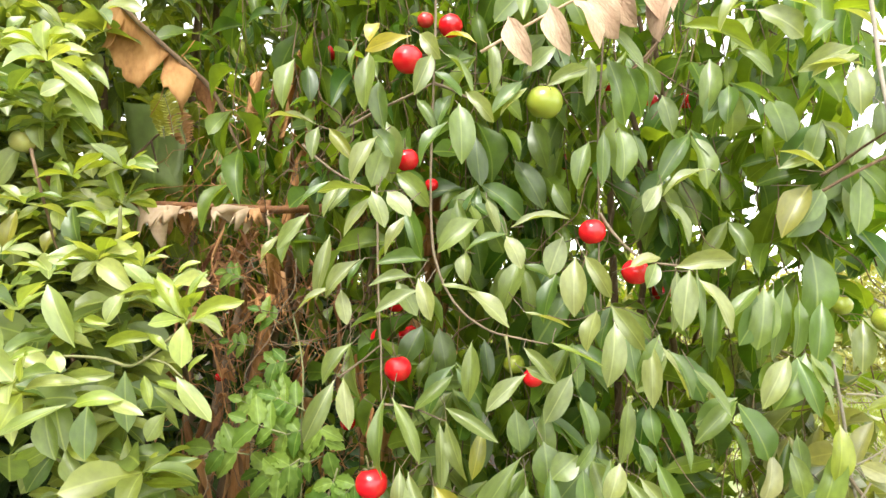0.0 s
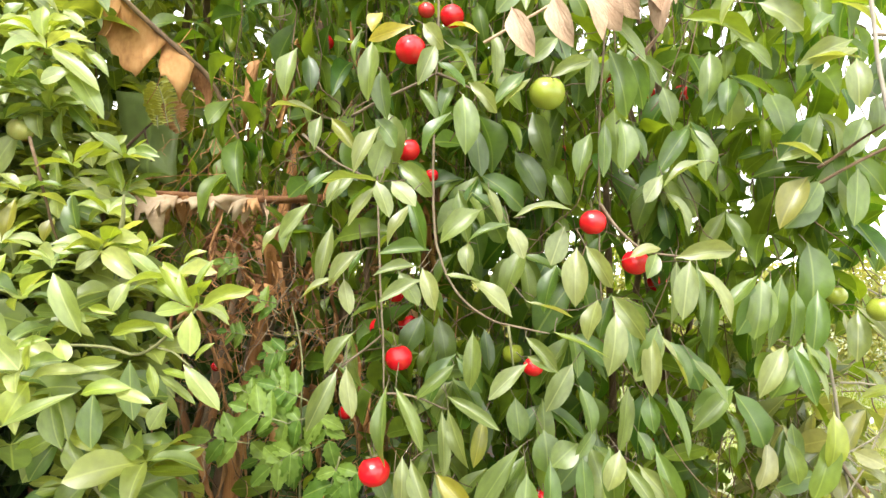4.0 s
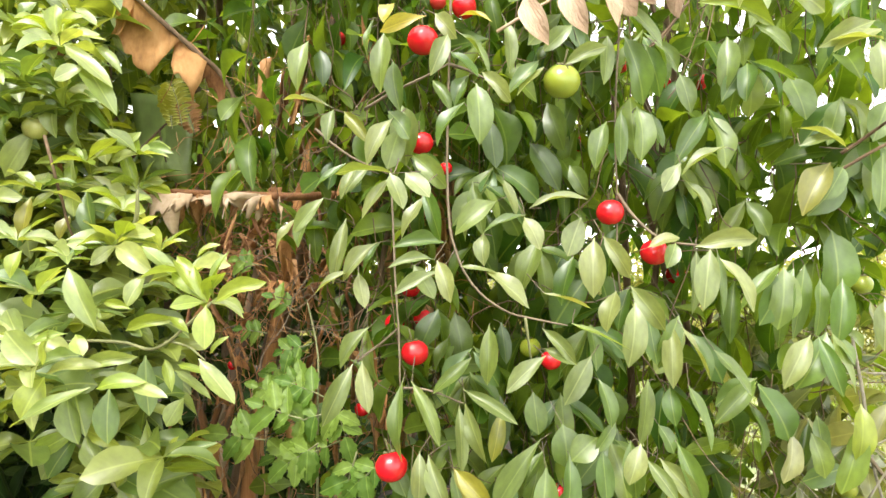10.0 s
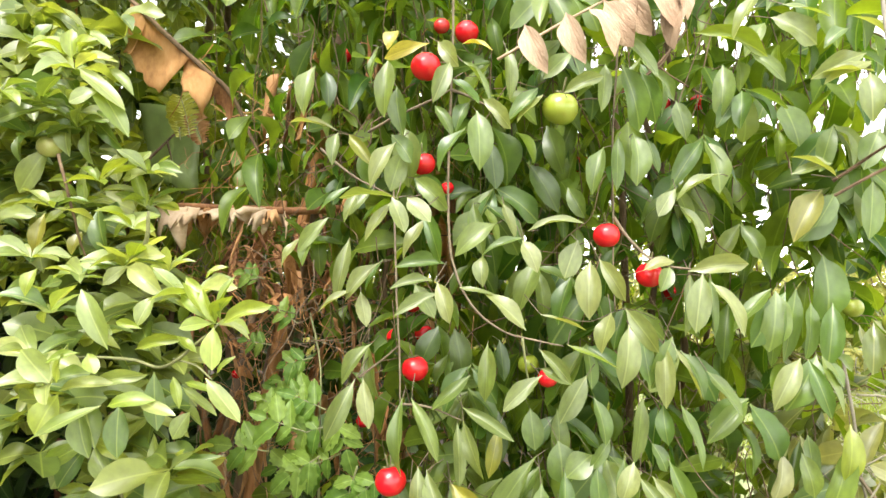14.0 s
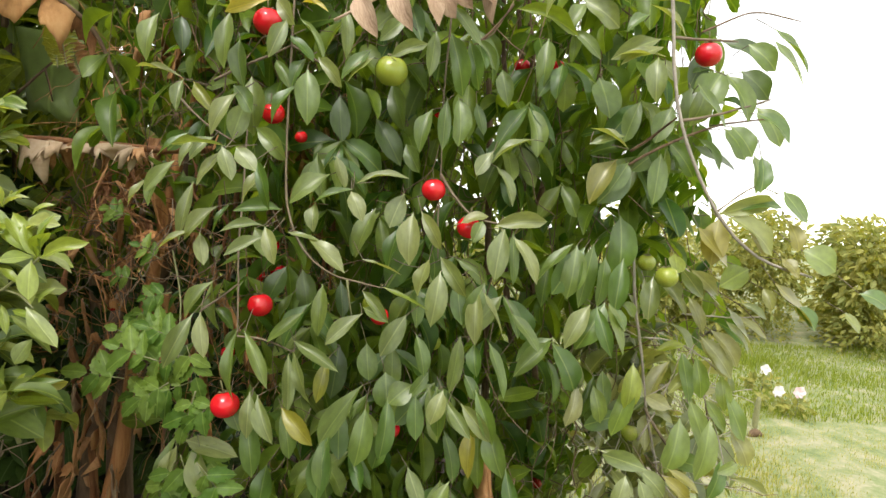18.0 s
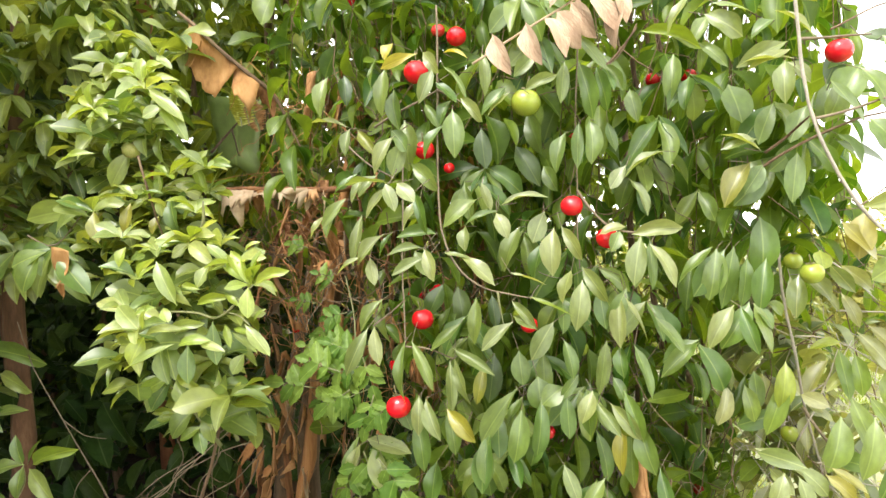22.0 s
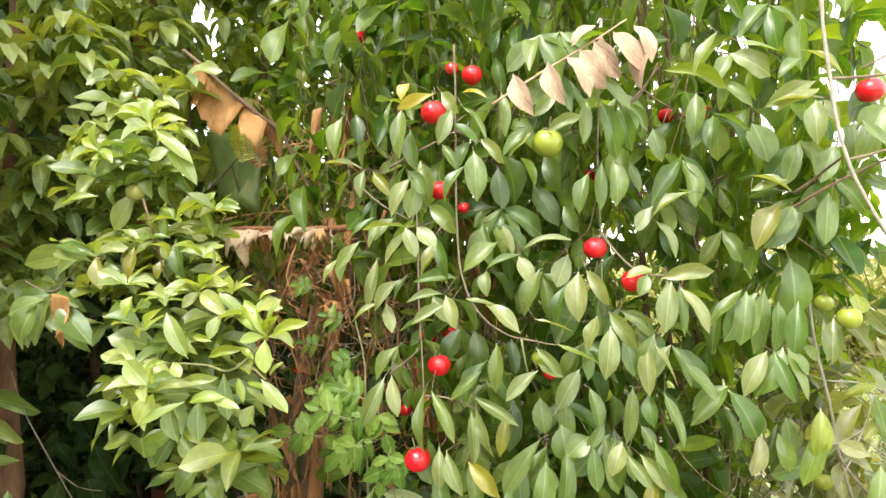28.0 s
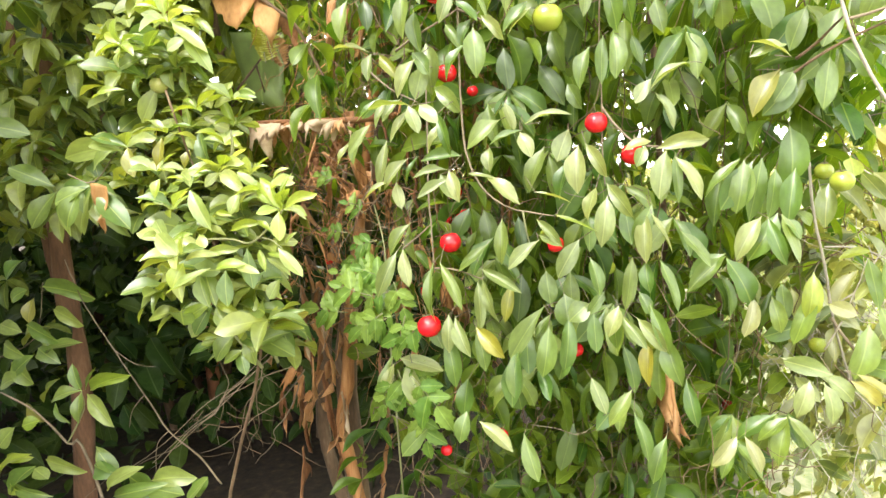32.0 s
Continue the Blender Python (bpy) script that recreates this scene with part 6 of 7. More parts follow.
drng = random.Random(9)
dead = thing("dead_banana_leaf", (-0.360, 1.280, 1.678), "torn brown dead leaf hanging from a bent dark midrib", "dead leaf")
stick("midrib", [(-0.583, 1.200, 2.006), (-0.545, 1.200, 1.974), (-0.488, 1.200, 1.919), (-0.430, 1.220, 1.865), (-0.395, 1.250, 1.826), (-0.369, 1.270, 1.758), (-0.333, 1.280, 1.678)], [0.004, 0.0045, 0.005, 0.005, 0.0045, 0.003, 0.002], BARK, dead)
sheet("blade", (-0.561, 1.205, 1.986), (-0.530, 1.200, 1.957), (-0.012, -0.02, -0.085), DRYBLADE, dead, curl=0.022, rng=drng)
sheet("blade", (-0.539, 1.200, 1.965), (-0.452, 1.210, 1.890), (-0.045, -0.02, -0.085), DRYBLADE, dead, nu=9, curl=0.02, ragged=0.35, rng=drng)
sheet("blade", (-0.465, 1.210, 1.895), (-0.411, 1.220, 1.848), (-0.012, -0.015, -0.075), DRYBLADE, dead, curl=0.02, ragged=0.35, rng=drng)
sheet("blade", (-0.429, 1.230, 1.860), (-0.388, 1.250, 1.823), (-0.008, 0.0, -0.05), SHEATH, dead, curl=0.02, ragged=0.6, rng=drng)

DRYSTEM = rough_material("dry_stem", [(0.28, (0.22, 0.09, 0.03)), (0.5, (0.44, 0.20, 0.07)), (0.75, (0.56, 0.31, 0.13))], 16, 0.8, 0.6, (3, 3, 0.25), 0.005)
frond = thing("dead_frond", (-0.306, 1.340, 1.616), "dried horizontal frond with curled torn pale strips", "dead leaf")
stick("midrib", [(-0.592, 1.310, 1.631), (-0.486, 1.310, 1.627), (-0.384, 1.330, 1.623), (-0.307, 1.360, 1.621), (-0.220, 1.500, 1.633)], [0.005, 0.006, 0.007, 0.008, 0.009], SHEATH, frond)
for u, w, drop, lean, pale in ((0.0, 0.05, 0.085, 0.012, True), (0.17, 0.035, 0.05, -0.01, True), (0.2, 0.03, 0.075, 0.02, False), (0.34, 0.022, 0.04, 0.015, False), (0.42, 0.012, 0.06, -0.02, False), (0.5, 0.016, 0.045, 0.0, True), (0.56, 0.05, 0.05, 0.012, True), (0.72, 0.03, 0.062, -0.008, True), (0.78, 0.022, 0.035, 0.02, False), (0.9, 0.014, 0.05, 0.02, True), (0.28, 0.05, 0.03, 0.0, True), (0.62, 0.012, 0.085, -0.015, False)):
    c = Vector((-0.571, 1.305, 1.626)).lerp(Vector((-0.318, 1.345, 1.621)), u)
    sheet("strip", c + Vector((0, drng.uniform(-0.006, 0.006), 0)), c + Vector((w * 1.4, drng.uniform(-0.012, 0.012), drng.uniform(-0.004, 0.006))), (lean, -0.02, -drop * 1.15), PALEDRY if pale else DRY, frond, nu=7, nv=9, curl=0.042, ragged=0.95, rng=drng)
for i in range(16):
    c = Vector((-0.580, 1.320, 1.618)).lerp(Vector((-0.290, 1.370, 1.613)), drng.random())
    stick("fibre", bend(c, c + Vector((drng.uniform(-0.05, 0.07), drng.uniform(-0.02, 0.02), -drng.uniform(0.01, 0.08))), 0.004, 4, 0.006, drng), 0.0009, drng.choice((DRYSTEM, SHEATH, TWIG)), frond, 4)

# dry pinnate leaf caught on the tree
spray = thing("dry_leaf_spray", (0.100, 0.950, 1.809), "pale tan dry leaflets on a thin stalk caught among the leaves", "dead leaf")
stick("stalk", [(0.091, 0.950, 1.804), (0.172, 0.950, 1.849), (0.242, 0.950, 1.885), (0.293, 0.950, 1.914)], 0.0018, PALEDRY, spray)
DRYLEAF = {}
TANLEAF = rough_material("tan_leaflet", [(0.25, (0.28, 0.165, 0.10)), (0.5, (0.46, 0.32, 0.21)), (0.75, (0.58, 0.45, 0.32))], 2.2, 0.7, 0.4, (1, 0.5, 1), 0.02)


def dry_leaflet(base, tip, width, shape):
    if shape not in DRYLEAF:
        DRYLEAF[shape] = mesh_of("leaflet", *SHAPES[shape])
        DRYLEAF[shape].materials.append(TANLEAF)
    d = (Vector(tip) - Vector(base)) * 1.22
    width *= 1.1
    ob = link("leaflet", DRYLEAF[shape], None, spray)
    rise = math.atan2(DROOP[shape], 1 - 0.12 * DROOP[shape])
    m = (frame_of(d, (drng.uniform(-0.9, 0.5), -1, 0.5)) @ Matrix.Rotation(rise, 3, "X")).to_4x4()
    m.translation = base
    L = d.length / math.hypot(1 - 0.12 * DROOP[shape], DROOP[shape])
    ob.matrix_basis = m @ Matrix.Diagonal((width, L, L, 1))


dry_leaflet((0.177, 0.940, 1.860), (0.197, 0.930, 1.803), 0.026, 3)
dry_leaflet((0.204, 0.940, 1.865), (0.231, 0.930, 1.811), 0.028, 5)
dry_leaflet((0.224, 0.940, 1.873), (0.253, 0.930, 1.822), 0.028, 4)
dry_leaflet((0.244, 0.940, 1.884), (0.275, 0.930, 1.835), 0.028, 1)
dry_leaflet((0.272, 0.940, 1.895), (0.302, 0.930, 1.844), 0.028, 3)
dry_leaflet((0.301, 0.940, 1.902), (0.320, 0.930, 1.853), 0.026, 5)
dry_leaflet((0.314, 0.940, 1.889), (0.310, 0.930, 1.821), 0.03, 4)
dry_leaflet((0.255, 0.940, 1.892), (0.264, 0.940, 1.848), 0.024, 1)
dry_leaflet((0.125, 0.940, 1.846), (0.149, 0.930, 1.791), 0.026, 3)
dry_leaflet((0.212, 0.950, 1.880), (0.242, 0.950, 1.904), 0.024, 5)

# ---- banana clump with dry sheaths ----
banana = thing("banana_clump", (-0.532, 1.620, 0.802), "dying banana clump with brown sheathed stems and dry hanging leaves", "banana plant")
stick("pseudostem", [(-0.52, 1.68, -0.03), (-0.525, 1.620, 0.836), (-0.459, 1.620, 1.196), (-0.388, 1.620, 1.496), (-0.342, 1.620, 1.726), (-0.304, 1.620, 1.906), (-0.261, 1.620, 2.170)], [0.036, 0.032, 0.028, 0.024, 0.02, 0.018, 0.015], BARK, banana, 10)
stick("pseudostem", [(-0.5, 1.72, -0.03), (-0.649, 1.700, 0.600), (-0.632, 1.700, 0.855), (-0.598, 1.700, 1.068), (-0.561, 1.720, 1.271), (-0.518, 1.750, 1.506)], [0.022, 0.021, 0.02, 0.018, 0.014, 0.006], BARK, banana, 10)
stick("pseudostem", [(-0.4, 1.6, -0.03), (-0.511, 1.550, 0.689), (-0.488, 1.550, 0.888), (-0.457, 1.550, 1.114), (-0.428, 1.560, 1.270), (-0.385, 1.540, 1.451), (-0.330, 1.520, 1.680), (-0.270, 1.520, 1.930)], [0.02, 0.0185, 0.018, 0.0165, 0.015, 0.014, 0.013, 0.01], DRYSTEM, banana, 10)
for i in range(9):
    px = drng.choice(((-0.615, 1.580, 1.002), (-0.466, 1.550, 1.013), (-0.650, 1.600, 0.782), (-0.450, 1.580, 0.867), (-0.545, 1.600, 1.233)))
    a = Vector(px) + Vector((drng.gauss(0, 0.05), drng.gauss(0, 0.06), drng.gauss(0, 0.09)))
    w = drng.uniform(0.003, 0.014)
    sheet("dry_strip", a, a + Vector((w, drng.uniform(-0.02, 0.02), drng.uniform(-0.01, 0.01))), (drng.uniform(-0.06, 0.06), drng.uniform(-0.04, 0.02), -drng.uniform(0.12, 0.34)), drng.choice((DRY, SHEATH, SHEATH)), banana, nu=3, nv=10, curl=0.06, ragged=0.7, rng=drng)
for i in range(26):
    a = Vector(drng.choice(((-0.450, 1.500, 1.535), (-0.484, 1.500, 1.477), (-0.417, 1.500, 1.578)))) + Vector((drng.gauss(0, 0.05), drng.gauss(0, 0.05), drng.gauss(0, 0.04)))
    w = drng.uniform(0.003, 0.014)
    sheet("dry_strip", a, a + Vector((w, 0.01, 0)), (drng.uniform(-0.1, 0.1), -0.02, -drng.uniform(0.04, 0.14)), drng.choice((DRY, SHEATH)), banana, nu=3, nv=6, curl=0.03, ragged=0.5, rng=drng)
for i in range(30):
    a = Vector((-0.428, 1.450, 1.538)) + Vector((drng.gauss(0, 0.06), drng.gauss(0, 0.05), drng.gauss(0, 0.05)))
    stick("dry_fibre", bend(a, a + Vector((drng.uniform(-0.16, 0.16), drng.uniform(-0.05, 0.05), drng.uniform(-0.14, 0.05))), 0.01, 4, 0.01, drng), 0.0014, SHEATH, banana, 4)
for i in range(10):
    a = Vector(drng.choice(((-0.517, 1.420, 1.262), (-0.490, 1.400, 1.131), (-0.464, 1.420, 1.001), (-0.559, 1.420, 1.030), (-0.513, 1.420, 0.839)))) + Vector((drng.gauss(0, 0.035), drng.gauss(0, 0.03), drng.gauss(0, 0.05)))
    w = drng.uniform(0.003, 0.012)
    sheet("dry_strip", a, a + Vector((w, drng.uniform(-0.02, 0.02), drng.uniform(-0.015, 0.015))), (drng.uniform(-0.05, 0.05), drng.uniform(-0.04, 0.02), -drng.uniform(0.05, 0.2)), drng.choice((DRY, DRY, SHEATH)), banana, nu=3, nv=8, curl=0.05, ragged=0.7, rng=drng)
for i in range(70):
    a = Vector(drng.choice(((-0.438, 1.400, 1.486), (-0.347, 1.380, 1.418), (-0.363, 1.400, 1.249), (-0.452, 1.420, 1.129), (-0.273, 1.350, 1.553), (-0.388, 1.400, 1.332)))) + Vector((drng.gauss(0, 0.06), drng.gauss(0, 0.05), drng.gauss(0, 0.06)))
    stick("dry_fibre", bend(a, a + Vector((drng.uniform(-0.14, 0.14), drng.uniform(-0.05, 0.05), drng.uniform(-0.14, 0.08))), drng.uniform(-0.01, 0.01), 5, 0.007, drng), 0.0009, drng.choice((SHEATH, BARK, TWIG)), banana, 4)
for i in range(16):
    a = Vector(drng.choice(((-0.576, 1.440, 1.118), (-0.523, 1.440, 1.181), (-0.454, 1.460, 1.114), (-0.407, 1.460, 1.176), (-0.641, 1.450, 0.902), (-0.462, 1.460, 0.856)))) + Vector((drng.gauss(0, 0.018), drng.gauss(0, 0.02), drng.gauss(0, 0.05)))
    sheet("dry_strip", a, a + Vector((drng.uniform(0.003, 0.009), drng.uniform(-0.006, 0.006), 0)), (drng.uniform(-0.03, 0.03), drng.uniform(-0.03, 0.01), -drng.uniform(0.06, 0.2)), drng.choice((DRY, SHEATH, PALEDRY)), banana, nu=2, nv=12, curl=0.045, ragged=0.5, rng=drng)
for i in range(13):
    a = Vector(drng.choice(((-0.585, 1.500, 0.998), (-0.558, 1.500, 0.936), (-0.588, 1.480, 0.878), (-0.649, 1.520, 1.020)))) + Vector((drng.gauss(0, 0.02), drng.gauss(0, 0.03), drng.gauss(0, 0.05)))
    sheet("dry_piece", a, a + Vector((drng.uniform(0.01, 0.03), drng.uniform(-0.01, 0.01), drng.uniform(-0.01, 0.02))), (drng.uniform(-0.05, 0.05), drng.uniform(-0.03, 0.02), -drng.uniform(0.04, 0.12)), drng.choice((DRY, DRY, DRYSTEM)), banana, nu=5, nv=9, curl=0.035, ragged=0.9, rng=drng)
for i in range(70):
    a = Vector(drng.choice(((-0.560, 1.420, 1.294), (-0.489, 1.400, 1.270), (-0.425, 1.380, 1.443), (-0.356, 1.360, 1.458), (-0.463, 1.400, 1.185), (-0.518, 1.420, 1.495)))) + Vector((drng.gauss(0, 0.05), drng.gauss(0, 0.05), drng.gauss(0, 0.05)))
    stick("dry_fibre", bend(a, a + Vector((drng.uniform(-0.1, 0.1), drng.uniform(-0.05, 0.05), drng.uniform(-0.13, 0.06))), drng.uniform(-0.01, 0.01), 5, 0.007, drng), 0.0009, drng.choice((DRYSTEM, DRYSTEM, TWIG)), banana, 4)
for i in range(20):
    a = Vector(drng.choice(((-0.557, 1.440, 1.261), (-0.485, 1.420, 1.237), (-0.415, 1.420, 1.424), (-0.346, 1.400, 1.440), (-0.506, 1.420, 1.149)))) + Vector((drng.gauss(0, 0.04), drng.gauss(0, 0.04), drng.gauss(0, 0.04)))
    sheet("dry_piece", a, a + Vector((drng.uniform(0.006, 0.02), drng.uniform(-0.01, 0.01), drng.uniform(-0.015, 0.015))), (drng.uniform(-0.04, 0.04), drng.uniform(-0.03, 0.02), -drng.uniform(0.02, 0.06)), drng.choice((DRY, DRYSTEM)), banana, nu=4, nv=7, curl=0.03, ragged=0.9, rng=drng)
# withered leaves and stalks that hang behind the fruit tree
for i in range(58):
    a = Vector((drng.uniform(-0.42, 0.0), drng.uniform(1.38, 1.75), drng.uniform(1.15, 1.98)))
    sheet("dry_strip", a, a + Vector((drng.uniform(0.006, 0.03), drng.uniform(-0.012, 0.012), drng.uniform(-0.012, 0.012))), (drng.uniform(-0.05, 0.05), drng.uniform(-0.03, 0.03), -drng.uniform(0.06, 0.24)), drng.choice((DRY, DRYSTEM, SHEATH, DRYBLADE)), banana, nu=4, nv=9, curl=0.045, ragged=0.8, rng=drng)
for i in range(16):
    a = Vector((drng.uniform(-0.42, 0.0), drng.uniform(1.4, 1.7), drng.uniform(1.5, 2.1)))
    stick("dry_stalk", bend(a, a + Vector((drng.uniform(-0.12, 0.12), drng.uniform(-0.05, 0.05), -drng.uniform(0.25, 0.6))), drng.uniform(-0.02, 0.02), 7, 0.012, drng), drng.uniform(0.0015, 0.006), drng.choice((DRYSTEM, SHEATH, BARK)), banana, 6)
fibre_v, fibre_f = [], []
for i in range(330):
    a = Vector((drng.uniform(-0.55, 0.05), drng.uniform(1.3, 1.7), drng.uniform(1.0, 1.95)))
    v, f = tube_arrays(bend(a, a + Vector((drng.gauss(0, 0.08), drng.gauss(0, 0.03), drng.gauss(-0.04, 0.07))), drng.uniform(-0.012, 0.012), 5, 0.006, drng), drng.uniform(0.0005, 0.0011), 4)
    fibre_f += [tuple(q + len(fibre_v) for q in g) for g in f]
    fibre_v += v
link("fibre_tangle", mesh_of("fibre_tangle", fibre_v, fibre_f), DRYSTEM, banana, "rusty tangle of fine dry fibres", kind="stuff")
# dry leaf that hangs low under the tree
for i in range(4):
    a = Vector((0.340, 1.120, 1.109)) + Vector((drng.gauss(0, 0.008), drng.gauss(0, 0.01), 0))
    sheet("dry_strip", a, a + Vector((0.02, 0.006, 0)), (drng.uniform(0.0, 0.02), 0, -drng.uniform(0.12, 0.2)), DRY, banana, nu=4, nv=10, curl=0.05, ragged=0.6, rng=drng)

# green blade behind
blade = thing("banana_leaf", (-0.786, 1.950, 1.537), "broad plain green banana leaf blade hanging in the shade", "banana leaf")
sheet("blade", (-0.967, 1.920, 1.955), (-0.769, 1.920, 1.932), (0.01, 0, -0.25), BANANA, blade, 8, 8, 0.03, 0.1, drng)
stick("midrib", [(-0.935, 1.880, 1.764), (-0.839, 1.860, 1.840), (-0.746, 1.860, 1.922)], 0.004, BARK, blade)
stick("midrib", [(-0.847, 1.860, 1.836), (-0.837, 1.880, 1.748)], 0.003, BARK, blade)


def fern(place, way, length, material, name, label):
    """A frond: a thin stalk with paired narrow leaflets."""
    f = thing(name, place, label, "fern")
    a, b = Vector(place), Vector(place) + Vector(way) * length
    stick("stalk", bend(a, b, -0.01, 6, 0.0, drng), 0.0016, GREENTWIG, f, 4)
    specs = []
    for i in range(15):
        u = 0.08 + 0.9 * i / 14
        for s in (-1, 1):
            L = length * 0.3 * math.sin(math.pi * min(1, 0.2 + 0.8 * (1 - u))) + 0.01
            side = Vector(way).cross(Vector((0, -1, 0))).normalized() * s
            specs.append((tuple(a.lerp(b, u)), side + Vector(way) * 0.5 + Vector((0, drng.uniform(-0.2, 0.2), -0.1)), (0.1, -1, 0.4), L, 0.0065))
    leaf_cloud("fronds", specs, material, f)


fern((-0.724, 1.750, 1.826), (-0.25, 0, 1), 0.11, FERN, "fern_frond", "yellowing fern frond in the shade")
fern((-0.705, 1.780, 1.808), (-0.3, 0, 0.8), 0.1, DRY, "dry_fern_frond", "withered brown fern frond")
fern((-0.777, 1.800, 1.828), (-0.1, 0, 1), 0.1, FERN, "fern_frond", "yellowing fern frond in the shade")

# ---- climbing weed with toothed leaflets ----
weed = thing("climbing_weed", (-0.24, 1.24, 0), "light green weed with toothed compound leaves", "weed")


def toothed():
    """A leaflet with deep, forward-pointing teeth and a puckered blade."""
    verts, faces, uvs = [], [], []
    rows = 16
    for i in range(rows + 1):
        v = i / rows
        tooth = (0.8, 0.92, 1.03, 0.84)[i % 4]
        w = 0.52 * math.sin(math.pi * min(1, v ** 0.8 + 0.02)) ** 0.85 * tooth + 0.008
        for j in range(5):
            x = (j / 2 - 1) * w
            y = v + 0.05 * abs(x) * (1 if i % 4 < 3 else -1)
            verts.append((x, y, abs(x) * 0.28 - 0.3 * v * v + 0.025 * math.sin(v * 17) * (j % 2)))
            uvs.append((0.5 + x, v))
    for i in range(rows):
        for j in range(4):
            a = i * 5 + j
            faces.append((a, a + 1, a + 6, a + 5))
    return verts, faces, uvs


TOOTHED = mesh_of("leaflet", *toothed())
TOOTHED.materials.append(WEED)


def compound(place, way, size, rng):
    """A weed leaf: five to seven toothed leaflets along a stalk."""
    a, w = Vector(place), Vector(way).normalized()
    side = w.cross(Vector((0, -1, 0.4))).normalized()
    stick("stalk", [a, a + w * size * 0.5, a + w * size], 0.0012, GREENTWIG, weed, 4)
    for u, s in ((0.35, -1), (0.35, 1), (0.68, -1), (0.68, 1), (1.0, 0)):
        d = side * s * 0.9 + w * (0.55 if s else 1) + Vector((0, rng.uniform(-0.3, 0.1), rng.uniform(-0.2, 0.1)))
        L = size * rng.uniform(0.45, 0.9)
        ob = link("leaflet", TOOTHED, None, weed)
        m = frame_of(d, (rng.uniform(-0.4, 0.4), -1, 0.6)).to_4x4()
        m.translation = a + w * size * u
        ob.matrix_basis = m @ Matrix.Diagonal((L * 0.62, L, L, 1))


for place, way, size in (((-0.229, 1.200, 1.360), (-0.8, 0, -0.2), 0.06), ((-0.201, 1.150, 1.304), (-0.9, 0, 0.1), 0.07), ((-0.169, 1.100, 1.273), (-1, 0, -0.3), 0.08), ((-0.152, 1.100, 1.229), (-0.9, 0, -0.4), 0.08), ((-0.155, 1.080, 1.296), (0.3, 0, -1), 0.07), ((-0.092, 0.950, 1.264), (-0.3, 0, -1), 0.07), ((-0.268, 1.250, 1.412), (-0.7, 0, 0.4), 0.06), ((-0.281, 1.220, 1.327), (-0.5, 0, -0.6), 0.06), ((-0.055, 0.940, 1.257), (-0.6, 0, -0.5), 0.055), ((-0.099, 0.980, 1.186), (0.2, 0, -1), 0.09), ((-0.075, 0.980, 1.165), (-0.2, 0, -1), 0.08), ((-0.339, 1.300, 1.363), (-0.6, 0, 0.1), 0.06), ((-0.353, 1.300, 1.490), (-0.8, 0, 0.2), 0.05), ((-0.221, 1.150, 1.202), (-0.8, 0, -0.3), 0.07), ((-0.121, 0.97, 1.158), (0.3, 0, -1), 0.09), ((-0.093, 0.96, 1.151), (0.7, 0, -0.9), 0.09), ((-0.132, 0.98, 1.143), (-0.4, 0, -1), 0.08), ((-0.09, 1.0, 1.069), (0.1, 0, -1), 0.08), ((-0.267, 1.1, 1.227), (-0.9, 0, 0.1), 0.08), ((-0.205, 1.08, 1.267), (-0.9, 0, 0.3), 0.08), ((-0.172, 1.05, 1.241), (-0.6, 0, -0.4), 0.07), ((-0.239, 1.12, 1.281), (-0.8, 0, 0.4), 0.07), ((-0.182, 1.12, 1.292), (-0.5, 0, 0.2), 0.07)):
    compound(place, way, size * 0.8, drng)
stick("stem", [(-0.24, 1.26, -0.02), (-0.23, 1.24, 0.7), (-0.217, 1.200, 1.185), (-0.220, 1.220, 1.337), (-0.248, 1.250, 1.432)], 0.0025, GREENTWIG, weed, 5)

# ---- the tree at the far left ----
TRUNK = rough_material("brown_trunk", [(0.3, (0.06, 0.028, 0.014)), (0.55, (0.16, 0.08, 0.04)), (0.75, (0.26, 0.145, 0.08))], 18, 0.9, 0.7, (1, 1, 0.25), 0.01)
left = thing("tree", (-1.15, 1.95, 0), "dark leafy tree with slender brown forked trunk", "tree")
stick("trunk", [(-1.900, 1.800, -0.699), (-1.753, 1.800, 0.273), (-1.681, 1.800, 0.786), (-1.685, 1.800, 1.154), (-1.656, 1.800, 1.542), (-1.626, 1.820, 1.928), (-1.572, 1.850, 2.559)], [0.046, 0.042, 0.04, 0.038, 0.03, 0.026, 0.02], TRUNK, left, 10)
stick("trunk", [(-1.697, 1.800, 1.090), (-1.775, 1.850, 1.294), (-1.870, 1.900, 1.652), (-1.890, 1.950, 2.166)], [0.03, 0.026, 0.022, 0.016], TRUNK, left, 8)
qrng = random.Random(31)


